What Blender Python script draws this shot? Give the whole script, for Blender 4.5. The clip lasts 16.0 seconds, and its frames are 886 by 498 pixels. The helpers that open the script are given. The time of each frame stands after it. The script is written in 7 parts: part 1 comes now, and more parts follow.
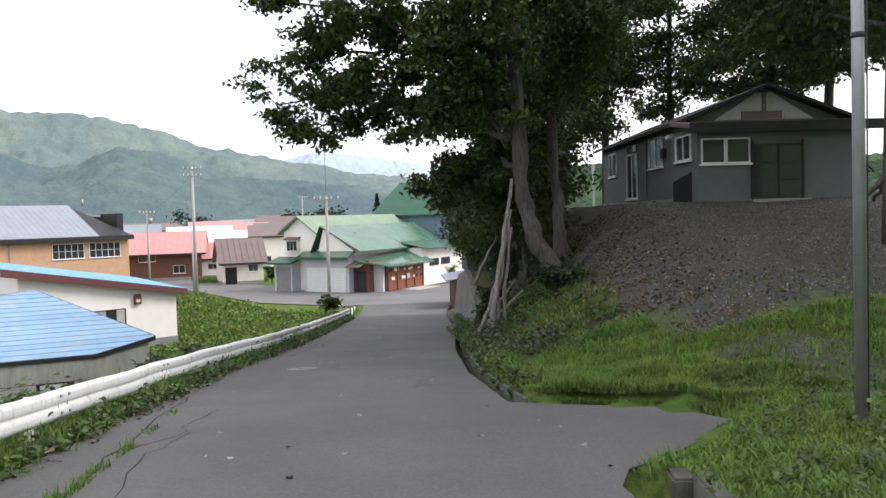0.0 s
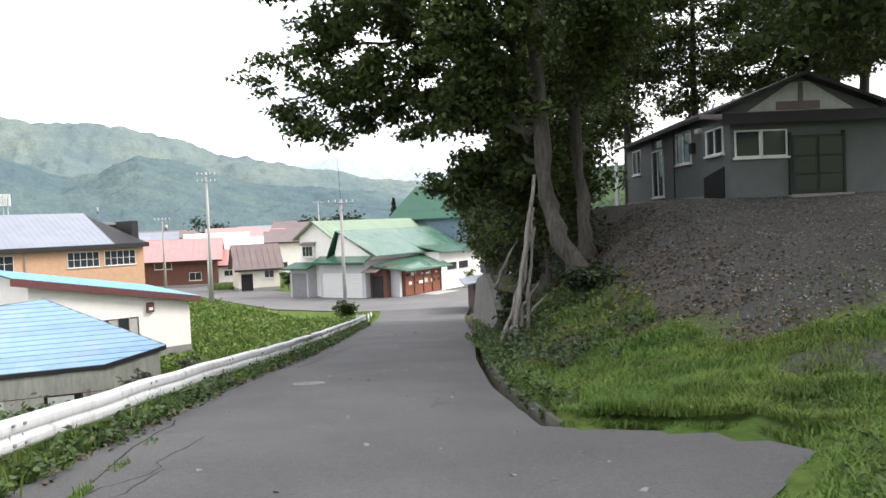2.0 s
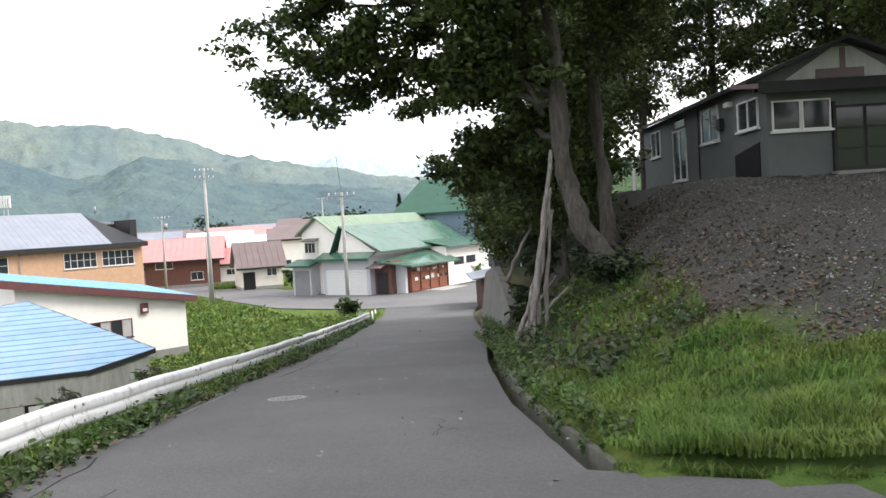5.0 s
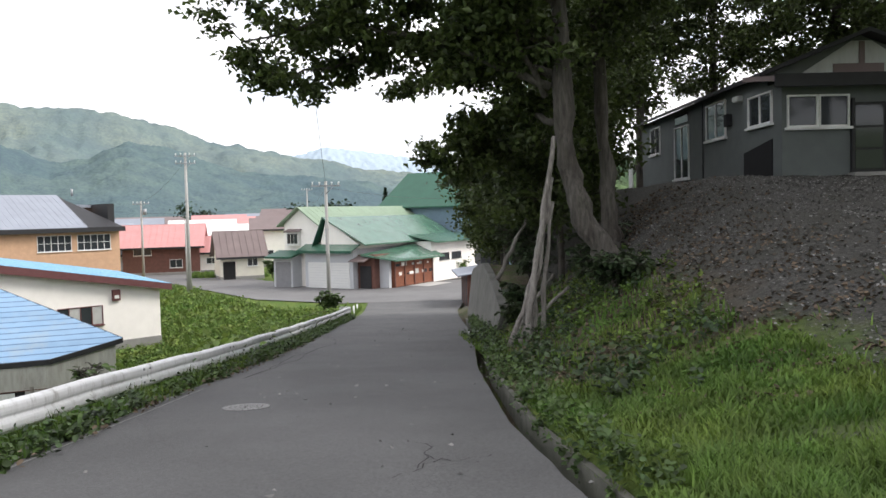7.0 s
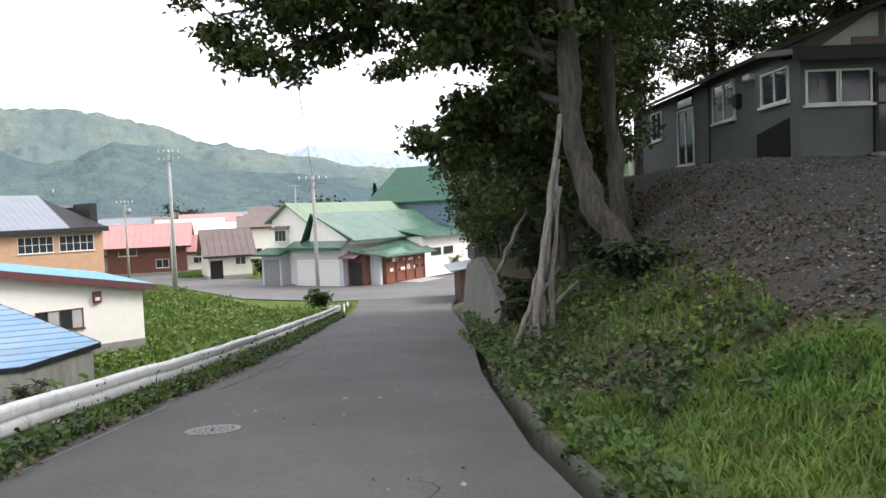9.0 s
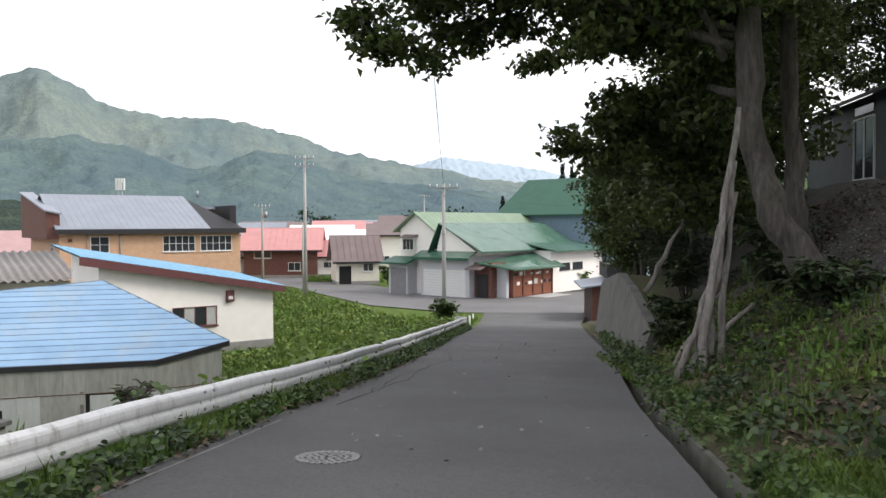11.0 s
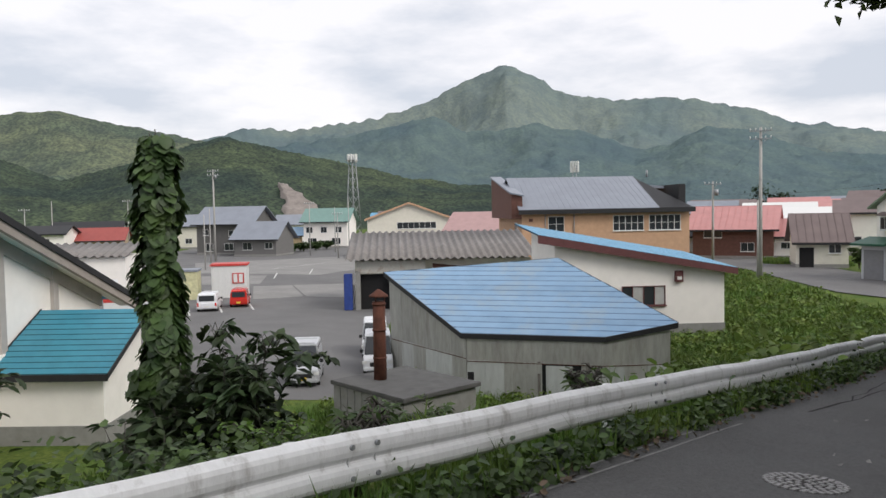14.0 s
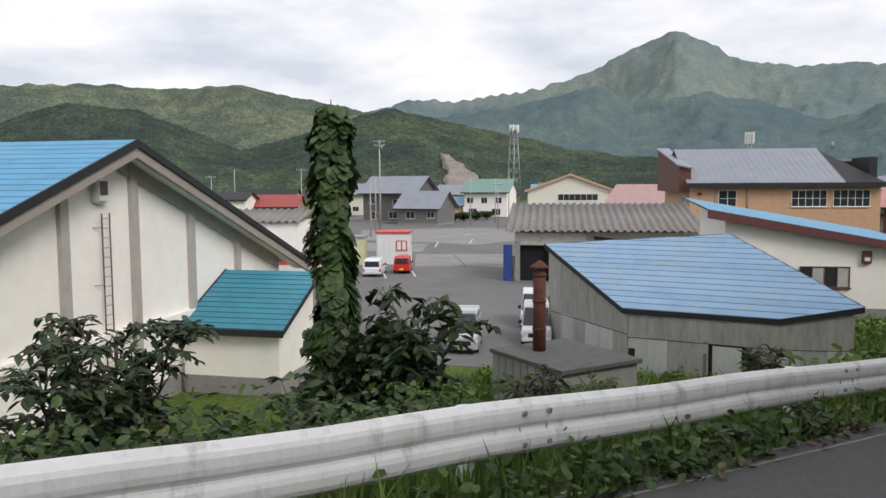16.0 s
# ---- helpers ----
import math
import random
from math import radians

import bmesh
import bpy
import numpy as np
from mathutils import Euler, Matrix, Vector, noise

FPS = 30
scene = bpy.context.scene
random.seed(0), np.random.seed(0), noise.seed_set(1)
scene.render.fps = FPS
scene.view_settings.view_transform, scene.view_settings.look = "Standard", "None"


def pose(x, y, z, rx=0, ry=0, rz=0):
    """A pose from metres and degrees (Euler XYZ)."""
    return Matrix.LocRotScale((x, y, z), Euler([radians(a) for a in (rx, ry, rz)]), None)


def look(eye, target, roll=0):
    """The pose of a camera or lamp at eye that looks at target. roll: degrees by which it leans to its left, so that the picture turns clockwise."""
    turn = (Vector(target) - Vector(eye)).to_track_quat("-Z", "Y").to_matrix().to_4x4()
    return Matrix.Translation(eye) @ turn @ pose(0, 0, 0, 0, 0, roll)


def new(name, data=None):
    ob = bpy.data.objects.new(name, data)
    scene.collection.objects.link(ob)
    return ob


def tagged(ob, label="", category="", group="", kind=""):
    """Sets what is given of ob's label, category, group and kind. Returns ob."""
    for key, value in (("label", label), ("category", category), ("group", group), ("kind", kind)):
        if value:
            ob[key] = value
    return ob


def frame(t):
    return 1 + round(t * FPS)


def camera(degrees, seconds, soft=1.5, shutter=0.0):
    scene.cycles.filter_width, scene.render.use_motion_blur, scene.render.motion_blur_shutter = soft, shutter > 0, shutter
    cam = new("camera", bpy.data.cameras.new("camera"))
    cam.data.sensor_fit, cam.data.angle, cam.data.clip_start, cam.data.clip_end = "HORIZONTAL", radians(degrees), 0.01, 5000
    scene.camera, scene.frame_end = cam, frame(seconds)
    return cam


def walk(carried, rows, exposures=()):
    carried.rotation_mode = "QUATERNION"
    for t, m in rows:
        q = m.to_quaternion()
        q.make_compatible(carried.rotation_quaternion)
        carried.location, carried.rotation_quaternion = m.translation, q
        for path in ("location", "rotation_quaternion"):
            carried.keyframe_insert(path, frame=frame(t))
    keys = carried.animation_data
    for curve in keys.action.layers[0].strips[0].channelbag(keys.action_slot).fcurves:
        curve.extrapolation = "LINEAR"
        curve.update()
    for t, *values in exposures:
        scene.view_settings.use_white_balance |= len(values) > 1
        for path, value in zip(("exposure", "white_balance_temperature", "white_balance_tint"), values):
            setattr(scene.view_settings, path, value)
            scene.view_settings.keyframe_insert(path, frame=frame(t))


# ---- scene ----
cam = camera(58.9, 16.0)
ROWS = [
    (0.0, 0.000, -0.000, 1.450, 87.63, 1.61, 15.90),
    (0.5, -0.112, 0.337, 1.422, 88.40, 2.00, 14.42),
    (1.0, -0.199, 0.665, 1.382, 88.23, 2.05, 14.89),
    (1.5, -0.277, 1.035, 1.369, 87.36, 1.50, 16.87),
    (2.0, -0.420, 1.375, 1.335, 87.99, 2.34, 17.15),
    (2.5, -0.518, 1.711, 1.289, 87.61, 3.00, 16.97),
    (3.0, -0.617, 2.082, 1.291, 87.52, 2.74, 17.29),
    (5.5, -1.278, 4.210, 1.014, 87.74, 3.39, 17.66),
    (6.0, -1.438, 4.578, 1.000, 85.92, 1.02, 17.41),
    (6.5, -1.643, 4.981, 0.979, 86.50, 2.04, 18.43),
    (7.0, -1.725, 5.370, 0.913, 87.40, 1.42, 16.58),
    (7.5, -1.825, 5.725, 0.887, 87.88, 0.74, 13.89),
    (8.0, -1.949, 6.065, 0.870, 86.99, 2.41, 14.46),
    (10.5, -2.925, 7.987, 0.615, 87.34, -0.62, 20.32),
    (11.0, -3.124, 8.268, 0.590, 88.27, 0.26, 25.02),
    (11.5, -3.306, 8.548, 0.569, 88.60, 0.65, 29.38),
    (12.0, -3.510, 8.770, 0.545, 87.66, 0.44, 32.65),
    (12.5, -3.586, 8.967, 0.546, 89.53, 1.06, 39.07),
    (13.0, -3.631, 9.043, 0.571, 88.00, 1.07, 46.48),
    (13.5, -3.634, 8.957, 0.583, 87.68, 1.53, 51.74),
    (14.0, -3.715, 8.865, 0.572, 87.12, 1.04, 56.88),
    (14.5, -3.780, 8.835, 0.555, 86.30, 0.95, 60.23),
    (15.0, -3.815, 8.817, 0.541, 85.55, 0.82, 63.71),
    (15.5, -3.808, 8.813, 0.540, 85.31, 0.61, 66.19),
    (16.0, -3.798, 8.783, 0.542, 85.17, 0.31, 68.50),
]
walk(cam, [(t, pose(x, y, z, rx, ry, rz)) for t, x, y, z, rx, ry, rz in ROWS], [(0.0, 0.95), (1.5, 1.2), (3.0, 1.3), (6.0, 1.08), (7.0, 0.92), (8.0, 1.12), (10.5, 0.92), (11.0, 0.72), (11.5, 0.26), (12.5, 0.12), (16.0, 0.14)])

# ---- light ----
world = bpy.data.worlds.new("overcast_sky")
scene.world = world
world.use_nodes = True
wn, wl = world.node_tree.nodes, world.node_tree.links
wn.clear()
w_out = wn.new("ShaderNodeOutputWorld")
w_bg = wn.new("ShaderNodeBackground")
w_sky = wn.new("ShaderNodeTexSky")
w_sky.sky_type = "NISHITA"
w_sky.sun_disc = False
w_sky.sun_elevation, w_sky.sun_rotation = radians(42), radians(70)
w_sky.dust_density = 3.0
w_co = wn.new("ShaderNodeTexCoord")
w_map = wn.new("ShaderNodeMapping")
w_map.inputs["Scale"].default_value = (1.6, 1.6, 5.0)
w_noise = wn.new("ShaderNodeTexNoise")
w_noise.inputs["Scale"].default_value = 2.2
w_noise.inputs["Detail"].default_value = 7
w_noise.inputs["Roughness"].default_value = 0.55
w_ramp = wn.new("ShaderNodeValToRGB")
w_ramp.color_ramp.elements[0].position, w_ramp.color_ramp.elements[0].color = 0.36, (0.66, 0.71, 0.77, 1)
w_ramp.color_ramp.elements[1].position, w_ramp.color_ramp.elements[1].color = 0.56, (1.0, 1.0, 1.0, 1)
w_mul = wn.new("ShaderNodeMix")
w_mul.data_type, w_mul.blend_type = "RGBA", "MULTIPLY"
w_mul.inputs[0].default_value = 1.0
w_mul.inputs[7].default_value = (10.2, 10.0, 10.3, 1)
w_cover = wn.new("ShaderNodeMix")
w_cover.data_type = "RGBA"
w_cover.inputs[0].default_value = 0.86
wl.new(w_co.outputs["Generated"], w_map.inputs["Vector"])
wl.new(w_map.outputs["Vector"], w_noise.inputs["Vector"])
wl.new(w_noise.outputs["Fac"], w_ramp.inputs["Fac"])
wl.new(w_ramp.outputs["Color"], w_mul.inputs[6])
wl.new(w_sky.outputs["Color"], w_cover.inputs[6])
wl.new(w_mul.outputs[2], w_cover.inputs[7])
wl.new(w_cover.outputs[2], w_bg.inputs["Color"])
w_bg.inputs["Strength"].default_value = 0.1
wl.new(w_bg.outputs["Background"], w_out.inputs["Surface"])
sun_data = bpy.data.lights.new("sun", "SUN")
sun_data.energy, sun_data.angle, sun_data.color = 1.7, radians(24), (1.0, 0.96, 0.91)
sun = new("sun", sun_data)
sun.matrix_world = look((0, 0, 60), (-70, -25, 60 - 68))
scene.view_settings.exposure = 0.0


# ---- materials ----
def material(name, color, rough=0.8, metal=0.0, scale=4.0, vary=0.25, stain=0.0, stain_color=None, bump=0.2, bump_scale=40.0, second=None, second_scale=0.6, second_amount=0.5, spec=0.4, leaf=0.0, island=0.0, per_object=0.0, upright=1.0):
    """A noise-varied surface: grain at a fine scale, blotches at a coarse one, optional stains of another colour."""
    m = bpy.data.materials.new(name)
    m.use_nodes = True
    n, l = m.node_tree.nodes, m.node_tree.links
    b = n["Principled BSDF"]
    b.inputs["Roughness"].default_value = rough
    b.inputs["Metallic"].default_value = metal
    b.inputs["Specular IOR Level"].default_value = spec
    geo = n.new("ShaderNodeNewGeometry")

    def tex(sc, detail=5.0, rough_=0.6):
        t = n.new("ShaderNodeTexNoise")
        t.inputs["Scale"].default_value, t.inputs["Detail"].default_value, t.inputs["Roughness"].default_value = sc, detail, rough_
        if upright != 1.0:
            mp = n.new("ShaderNodeMapping")
            mp.inputs["Scale"].default_value = (1, 1, upright)
            l.new(geo.outputs["Position"], mp.inputs["Vector"])
            l.new(mp.outputs["Vector"], t.inputs["Vector"])
        else:
            l.new(geo.outputs["Position"], t.inputs["Vector"])
        return t.outputs["Fac"]

    def mix(kind, fac, a, c):
        x = n.new("ShaderNodeMix")
        x.data_type, x.blend_type = "RGBA", kind
        for slot, v in ((0, fac), (6, a), (7, c)):
            if hasattr(v, "is_linked"):
                l.new(v, x.inputs[slot])
            elif slot:
                x.inputs[slot].default_value = (*v, 1)
            else:
                x.inputs[slot].default_value = v
        return x.outputs[2]

    def ramp(v, lo, hi, a=0.0, c=1.0):
        r = n.new("ShaderNodeMapRange")
        l.new(v, r.inputs[0])
        for k, val in enumerate((lo, hi, a, c)):
            r.inputs[k + 1].default_value = val
        return r.outputs[0]

    col = color
    if second:
        col = mix("MIX", ramp(tex(second_scale, 6.0), 0.5 - 0.14, 0.5 + 0.14, 0.0, second_amount), col, second)
    grey = n.new("ShaderNodeCombineColor")
    g = ramp(tex(scale), 0.25, 0.75, 1 - vary, 1 + vary)
    for k in range(3):
        l.new(g, grey.inputs[k])
    col = mix("MULTIPLY", 1.0, col, grey.outputs[0])
    if stain:
        col = mix("MIX", ramp(tex(scale * 0.37, 8.0, 0.7), 0.52, 0.72, 0.0, stain), col, stain_color or tuple(v * 0.5 for v in color))
    if island or per_object:
        g2 = n.new("ShaderNodeCombineColor")
        if island:
            src = geo.outputs["Random Per Island"]
        else:
            src = n.new("ShaderNodeObjectInfo").outputs["Random"]
        amount = island or per_object
        r2 = ramp(src, 0, 1, 1 - amount, 1 + amount)
        for k in range(3):
            l.new(r2, g2.inputs[k])
        col = mix("MULTIPLY", 1.0, col, g2.outputs[0])
    if hasattr(col, "is_linked"):
        l.new(col, b.inputs["Base Color"])
    if bump:
        bp = n.new("ShaderNodeBump")
        bp.inputs["Strength"].default_value = bump
        bp.inputs["Distance"].default_value = 0.02
        l.new(tex(bump_scale, 4.0), bp.inputs["Height"])
        l.new(bp.outputs["Normal"], b.inputs["Normal"])
    if leaf:
        tr = n.new("ShaderNodeBsdfTranslucent")
        if hasattr(col, "is_linked"):
            l.new(col, tr.inputs["Color"])
        ms = n.new("ShaderNodeMixShader")
        ms.inputs[0].default_value = leaf
        l.new(b.outputs[0], ms.inputs[1])
        l.new(tr.outputs[0], ms.inputs[2])
        l.new(ms.outputs[0], n["Material Output"].inputs["Surface"])
    return m


M_ASPHALT = material("asphalt", (0.116, 0.115, 0.114), 0.85, scale=38, vary=0.32, second=(0.082, 0.081, 0.080), second_scale=0.45, second_amount=0.75, bump=0.8, bump_scale=110, stain=0.45, stain_color=(0.15, 0.147, 0.142))
M_ASPHALT_OLD = material("old_asphalt", (0.16, 0.157, 0.155), 0.9, scale=20, vary=0.15, second=(0.12, 0.118, 0.118), second_scale=0.25, second_amount=0.8, bump=0.3, bump_scale=80)
M_GRASS = material("grass_blades", (0.085, 0.165, 0.03), 0.7, scale=1.2, vary=0.4, second=(0.165, 0.195, 0.04), second_scale=0.7, second_amount=0.6, bump=0, leaf=0.35, island=0.35)
M_WEED = material("weed_leaves", (0.05, 0.088, 0.027), 0.5, scale=2, vary=0.3, second=(0.085, 0.13, 0.03), second_scale=1.6, second_amount=0.7, bump=0, leaf=0.3, island=0.5)
M_DARKLEAF = material("dark_shrub_leaves", (0.034, 0.064, 0.024), 0.5, scale=2, vary=0.35, second=(0.062, 0.075, 0.032), second_scale=1.3, second_amount=0.6, bump=0, leaf=0.22, island=0.55)
M_LEAF = material("tree_leaves", (0.050, 0.074, 0.022), 0.5, scale=0.8, vary=0.4, second=(0.085, 0.11, 0.026), second_scale=0.9, second_amount=0.6, bump=0, leaf=0.3, island=0.5)
M_IVY = material("ivy_leaves", (0.042, 0.082, 0.026), 0.5, scale=2, vary=0.3, second=(0.08, 0.12, 0.03), second_scale=1.1, second_amount=0.6, bump=0, leaf=0.25, island=0.45)
M_BARK = material("bark", (0.05, 0.043, 0.036), 0.95, scale=16, vary=0.6, second=(0.105, 0.098, 0.086), second_scale=3.5, second_amount=0.7, bump=1.0, bump_scale=22, stain=0.5, stain_color=(0.035, 0.04, 0.022), upright=0.18)
M_DEADWOOD = material("dead_wood", (0.22, 0.205, 0.185), 0.9, scale=18, vary=0.5, second=(0.12, 0.108, 0.094), second_scale=5, second_amount=0.8, bump=1.0, bump_scale=34, upright=0.14)
M_WHITE = material("white_plaster", (0.89, 0.85, 0.80), 0.85, scale=1.5, vary=0.04, stain=0.15, stain_color=(0.55, 0.52, 0.46), bump=0.15, bump_scale=60)
M_CREAM = material("cream_siding", (0.68, 0.65, 0.56), 0.8, scale=2, vary=0.06, bump=0.1)
M_GREYSIDING = material("grey_siding", (0.50, 0.51, 0.53), 0.7, scale=2, vary=0.06, bump=0.1)
M_CONCRETE = material("concrete", (0.27, 0.265, 0.25), 0.9, scale=3, vary=0.15, stain=0.5, stain_color=(0.2, 0.19, 0.17), bump=0.4, bump_scale=40)
M_ORANGE = material("orange_boards", (0.52, 0.325, 0.205), 0.8, scale=2.5, vary=0.1, bump=0.1)
M_BROWN = material("brown_boards", (0.14, 0.065, 0.05), 0.8, scale=3, vary=0.2, bump=0.2)
M_BLUE = material("blue_sheet", (0.20, 0.335, 0.495), 0.5, scale=1.2, vary=0.08, second=(0.27, 0.40, 0.54), second_scale=0.5, bump=0.05, spec=0.5, stain=0.5, stain_color=(0.37, 0.37, 0.31), per_object=0.07)
M_TEAL = material("teal_sheet", (0.04, 0.215, 0.30), 0.5, scale=1.5, vary=0.14, second=(0.06, 0.25, 0.32), second_scale=0.6, bump=0.05, per_object=0.06)
M_GYMBLUE = material("gym_blue_sheet", (0.10, 0.31, 0.50), 0.55, scale=1.0, vary=0.12, bump=0.05, stain=0.25, stain_color=(0.24, 0.42, 0.48), per_object=0.06)
M_STEELBLUE = material("steel_blue_sheet", (0.13, 0.33, 0.50), 0.5, scale=1.0, vary=0.12, bump=0.05)
M_GREEN = material("green_sheet", (0.06, 0.14, 0.095), 0.22, scale=0.8, vary=0.18, second=(0.13, 0.20, 0.155), second_scale=0.3, bump=0.03, spec=0.75, stain=0.3, stain_color=(0.14, 0.22, 0.17))
M_GREENPALE = material("pale_green_sheet", (0.20, 0.27, 0.185), 0.45, scale=0.8, vary=0.12, bump=0.05)
M_DARKGREEN = material("dark_green_sheet", (0.02, 0.09, 0.055), 0.5, scale=0.8, vary=0.15, bump=0.05)
M_RED = material("red_sheet", (0.50, 0.24, 0.23), 0.5, scale=0.8, vary=0.1, bump=0.05)
M_BROWNROOF = material("brown_sheet", (0.17, 0.13, 0.125), 0.6, scale=0.8, vary=0.12, bump=0.05)
M_GREYROOF = material("grey_sheet", (0.23, 0.25, 0.29), 0.5, scale=0.6, vary=0.1, bump=0.05)
M_CORRUGATED = material("corrugated_sheet", (0.20, 0.185, 0.175), 0.7, scale=1.5, vary=0.2, stain=0.3, stain_color=(0.36, 0.33, 0.3), bump=0.1)
M_DARK = material("dark_trim", (0.02, 0.02, 0.022), 0.6, scale=3, vary=0.2, bump=0.05)
# near-black that paints the shade inside openings onto solid panels
M_BLACK = material("dark_room", (0.012, 0.012, 0.013), 0.9, scale=3, vary=0.2, bump=0.0)
M_MAROON = material("maroon_trim", (0.13, 0.05, 0.05), 0.6, scale=3, vary=0.15, bump=0.05)
M_TIN = material("galvanised_sheet", (0.39, 0.39, 0.36), 0.6, metal=0.15, scale=5.0, vary=0.2, stain=0.7, stain_color=(0.20, 0.18, 0.15), second=(0.31, 0.31, 0.28), second_scale=1.6, second_amount=0.7, bump=0.15, upright=0.22, per_object=0.1)
M_TINPALE = material("pale_panel", (0.48, 0.50, 0.48), 0.6, scale=5, vary=0.12, stain=0.5, stain_color=(0.28, 0.27, 0.24), bump=0.1, upright=0.25, per_object=0.08)
M_HUT = material("hut_board", (0.125, 0.138, 0.134), 0.85, scale=2, vary=0.1, stain=0.3, stain_color=(0.16, 0.17, 0.16), bump=0.1)
M_FRAME = material("white_frame", (0.7, 0.7, 0.68), 0.5, scale=5, vary=0.05, bump=0.0)
M_RAIL = material("white_rail_paint", (0.76, 0.765, 0.77), 0.45, scale=17, vary=0.06, second=(0.60, 0.60, 0.59), second_scale=1.2, second_amount=0.5, stain=0.75, stain_color=(0.27, 0.255, 0.23), bump=0.15, bump_scale=25, upright=0.35)
M_RUST = material("rust", (0.095, 0.034, 0.021), 0.85, scale=5, vary=0.4, bump=0.3)
M_STEEL = material("galvanised_steel", (0.32, 0.33, 0.34), 0.45, metal=0.6, scale=4, vary=0.15, bump=0.05)
M_POLE = material("concrete_pole", (0.38, 0.37, 0.35), 0.85, scale=3, vary=0.1, bump=0.2)
M_IRON = material("cast_iron", (0.30, 0.295, 0.285), 0.6, metal=0.3, scale=12, vary=0.35, bump=0.2)
M_WIRE = material("cable", (0.03, 0.03, 0.03), 0.6, bump=0)
M_REDWOOD = material("red_brown_wood", (0.21, 0.075, 0.04), 0.7, scale=6, vary=0.3, bump=0.1)
M_CARWHITE = material("white_car_paint", (0.75, 0.76, 0.78), 0.25, scale=2, vary=0.02, bump=0, spec=0.6)
M_CARSILVER = material("silver_car_paint", (0.55, 0.56, 0.58), 0.3, metal=0.4, scale=2, vary=0.02, bump=0, spec=0.6)
M_CARRED = material("red_car_paint", (0.55, 0.03, 0.02), 0.25, scale=2, vary=0.02, bump=0, spec=0.6)
M_TYRE = material("tyre_rubber", (0.02, 0.02, 0.02), 0.8, bump=0)
M_YELLOW = material("yellow_plate", (0.75, 0.55, 0.05), 0.5, bump=0)
M_PAINT = material("road_paint", (0.6, 0.6, 0.58), 0.7, scale=8, vary=0.15, stain=0.4, stain_color=(0.3, 0.3, 0.3), bump=0.1)
M_LITTER = material("dry_leaves", (0.115, 0.085, 0.058), 0.9, scale=3, vary=0.4, bump=0, island=0.5)
M_PEBBLE = material("pebbles", (0.19, 0.186, 0.176), 0.9, scale=6, vary=0.3, bump=0.2, island=0.5)
M_ROCKFACE = material("bare_rock", (0.24, 0.21, 0.19), 1.0, scale=0.2, vary=0.3, bump=0)
M_BLUEBOX = material("blue_paint", (0.03, 0.06, 0.25), 0.5, bump=0)


def glass_material(name, tint, rough):
    m = bpy.data.materials.new(name)
    m.use_nodes = True
    b = m.node_tree.nodes["Principled BSDF"]
    b.inputs["Base Color"].default_value = (*tint, 1)
    b.inputs["Roughness"].default_value = rough
    b.inputs["Specular IOR Level"].default_value = 0.5
    return m


M_GLASS = glass_material("window_glass", (0.035, 0.04, 0.045), 0.06)
M_CURTAIN = material("curtain", (0.45, 0.45, 0.43), 0.8, scale=3, vary=0.1, bump=0)


# ---- building blocks ----
def part(name, bm, mat, parent=None, label=""):
    """Links a bmesh as one mesh object, under a thing or a part."""
    me = bpy.data.meshes.new(name)
    bm.normal_update()
    bm.to_mesh(me)
    bm.free()
    for m in mat if isinstance(mat, (list, tuple)) else (mat,):
        me.materials.append(m)
    ob = new(name, me)
    if parent:
        ob.parent = parent
    if label:
        tagged(ob, label)
    return ob


def raw(name, verts, faces, mat, parent=None, smooth=False):
    me = bpy.data.meshes.new(name)
    me.from_pydata([tuple(v) for v in verts], [], faces)
    me.materials.append(mat)
    if smooth:
        me.polygons.foreach_set("use_smooth", [True] * len(me.polygons))
    me.update()
    ob = new(name, me)
    if parent:
        ob.parent = parent
    return ob


def raw_np(name, verts, faces, mat, parent=None, smooth=False):
    """The same from arrays: all faces have one number of corners."""
    verts, faces = np.asarray(verts, np.float32), np.asarray(faces, np.int32)
    me = bpy.data.meshes.new(name)
    me.vertices.add(len(verts))
    me.vertices.foreach_set("co", verts.ravel())
    k = faces.shape[1]
    me.loops.add(faces.size)
    me.loops.foreach_set("vertex_index", faces.ravel())
    me.polygons.add(len(faces))
    me.polygons.foreach_set("loop_start", np.arange(0, faces.size, k, dtype=np.int32))
    if smooth:
        me.polygons.foreach_set("use_smooth", np.ones(len(faces), bool))
    me.materials.append(mat)
    me.update(calc_edges=True)
    ob = new(name, me)
    if parent:
        ob.parent = parent
    return ob


def thing(name, label, category, at=(0, 0, 0), turn=0.0, group="", kind=""):
    e = new(name)
    e.matrix_basis = pose(*at, 0, 0, turn)
    return tagged(e, label, category, group, kind)


def box(bm, x0, x1, y0, y1, z0, z1, bevel=0.0):
    v = [bm.verts.new(p) for p in ((x0, y0, z0), (x1, y0, z0), (x1, y1, z0), (x0, y1, z0), (x0, y0, z1), (x1, y0, z1), (x1, y1, z1), (x0, y1, z1))]
    fs = [bm.faces.new([v[i] for i in f]) for f in ((3, 2, 1, 0), (4, 5, 6, 7), (0, 1, 5, 4), (1, 2, 6, 5), (2, 3, 7, 6), (3, 0, 4, 7))]
    if bevel:
        es = list({e for f in fs for e in f.edges})
        bmesh.ops.bevel(bm, geom=es, offset=bevel, segments=2, affect="EDGES")
    return bm


def cube(*a, bevel=0.0):
    return box(bmesh.new(), *a, bevel=bevel)


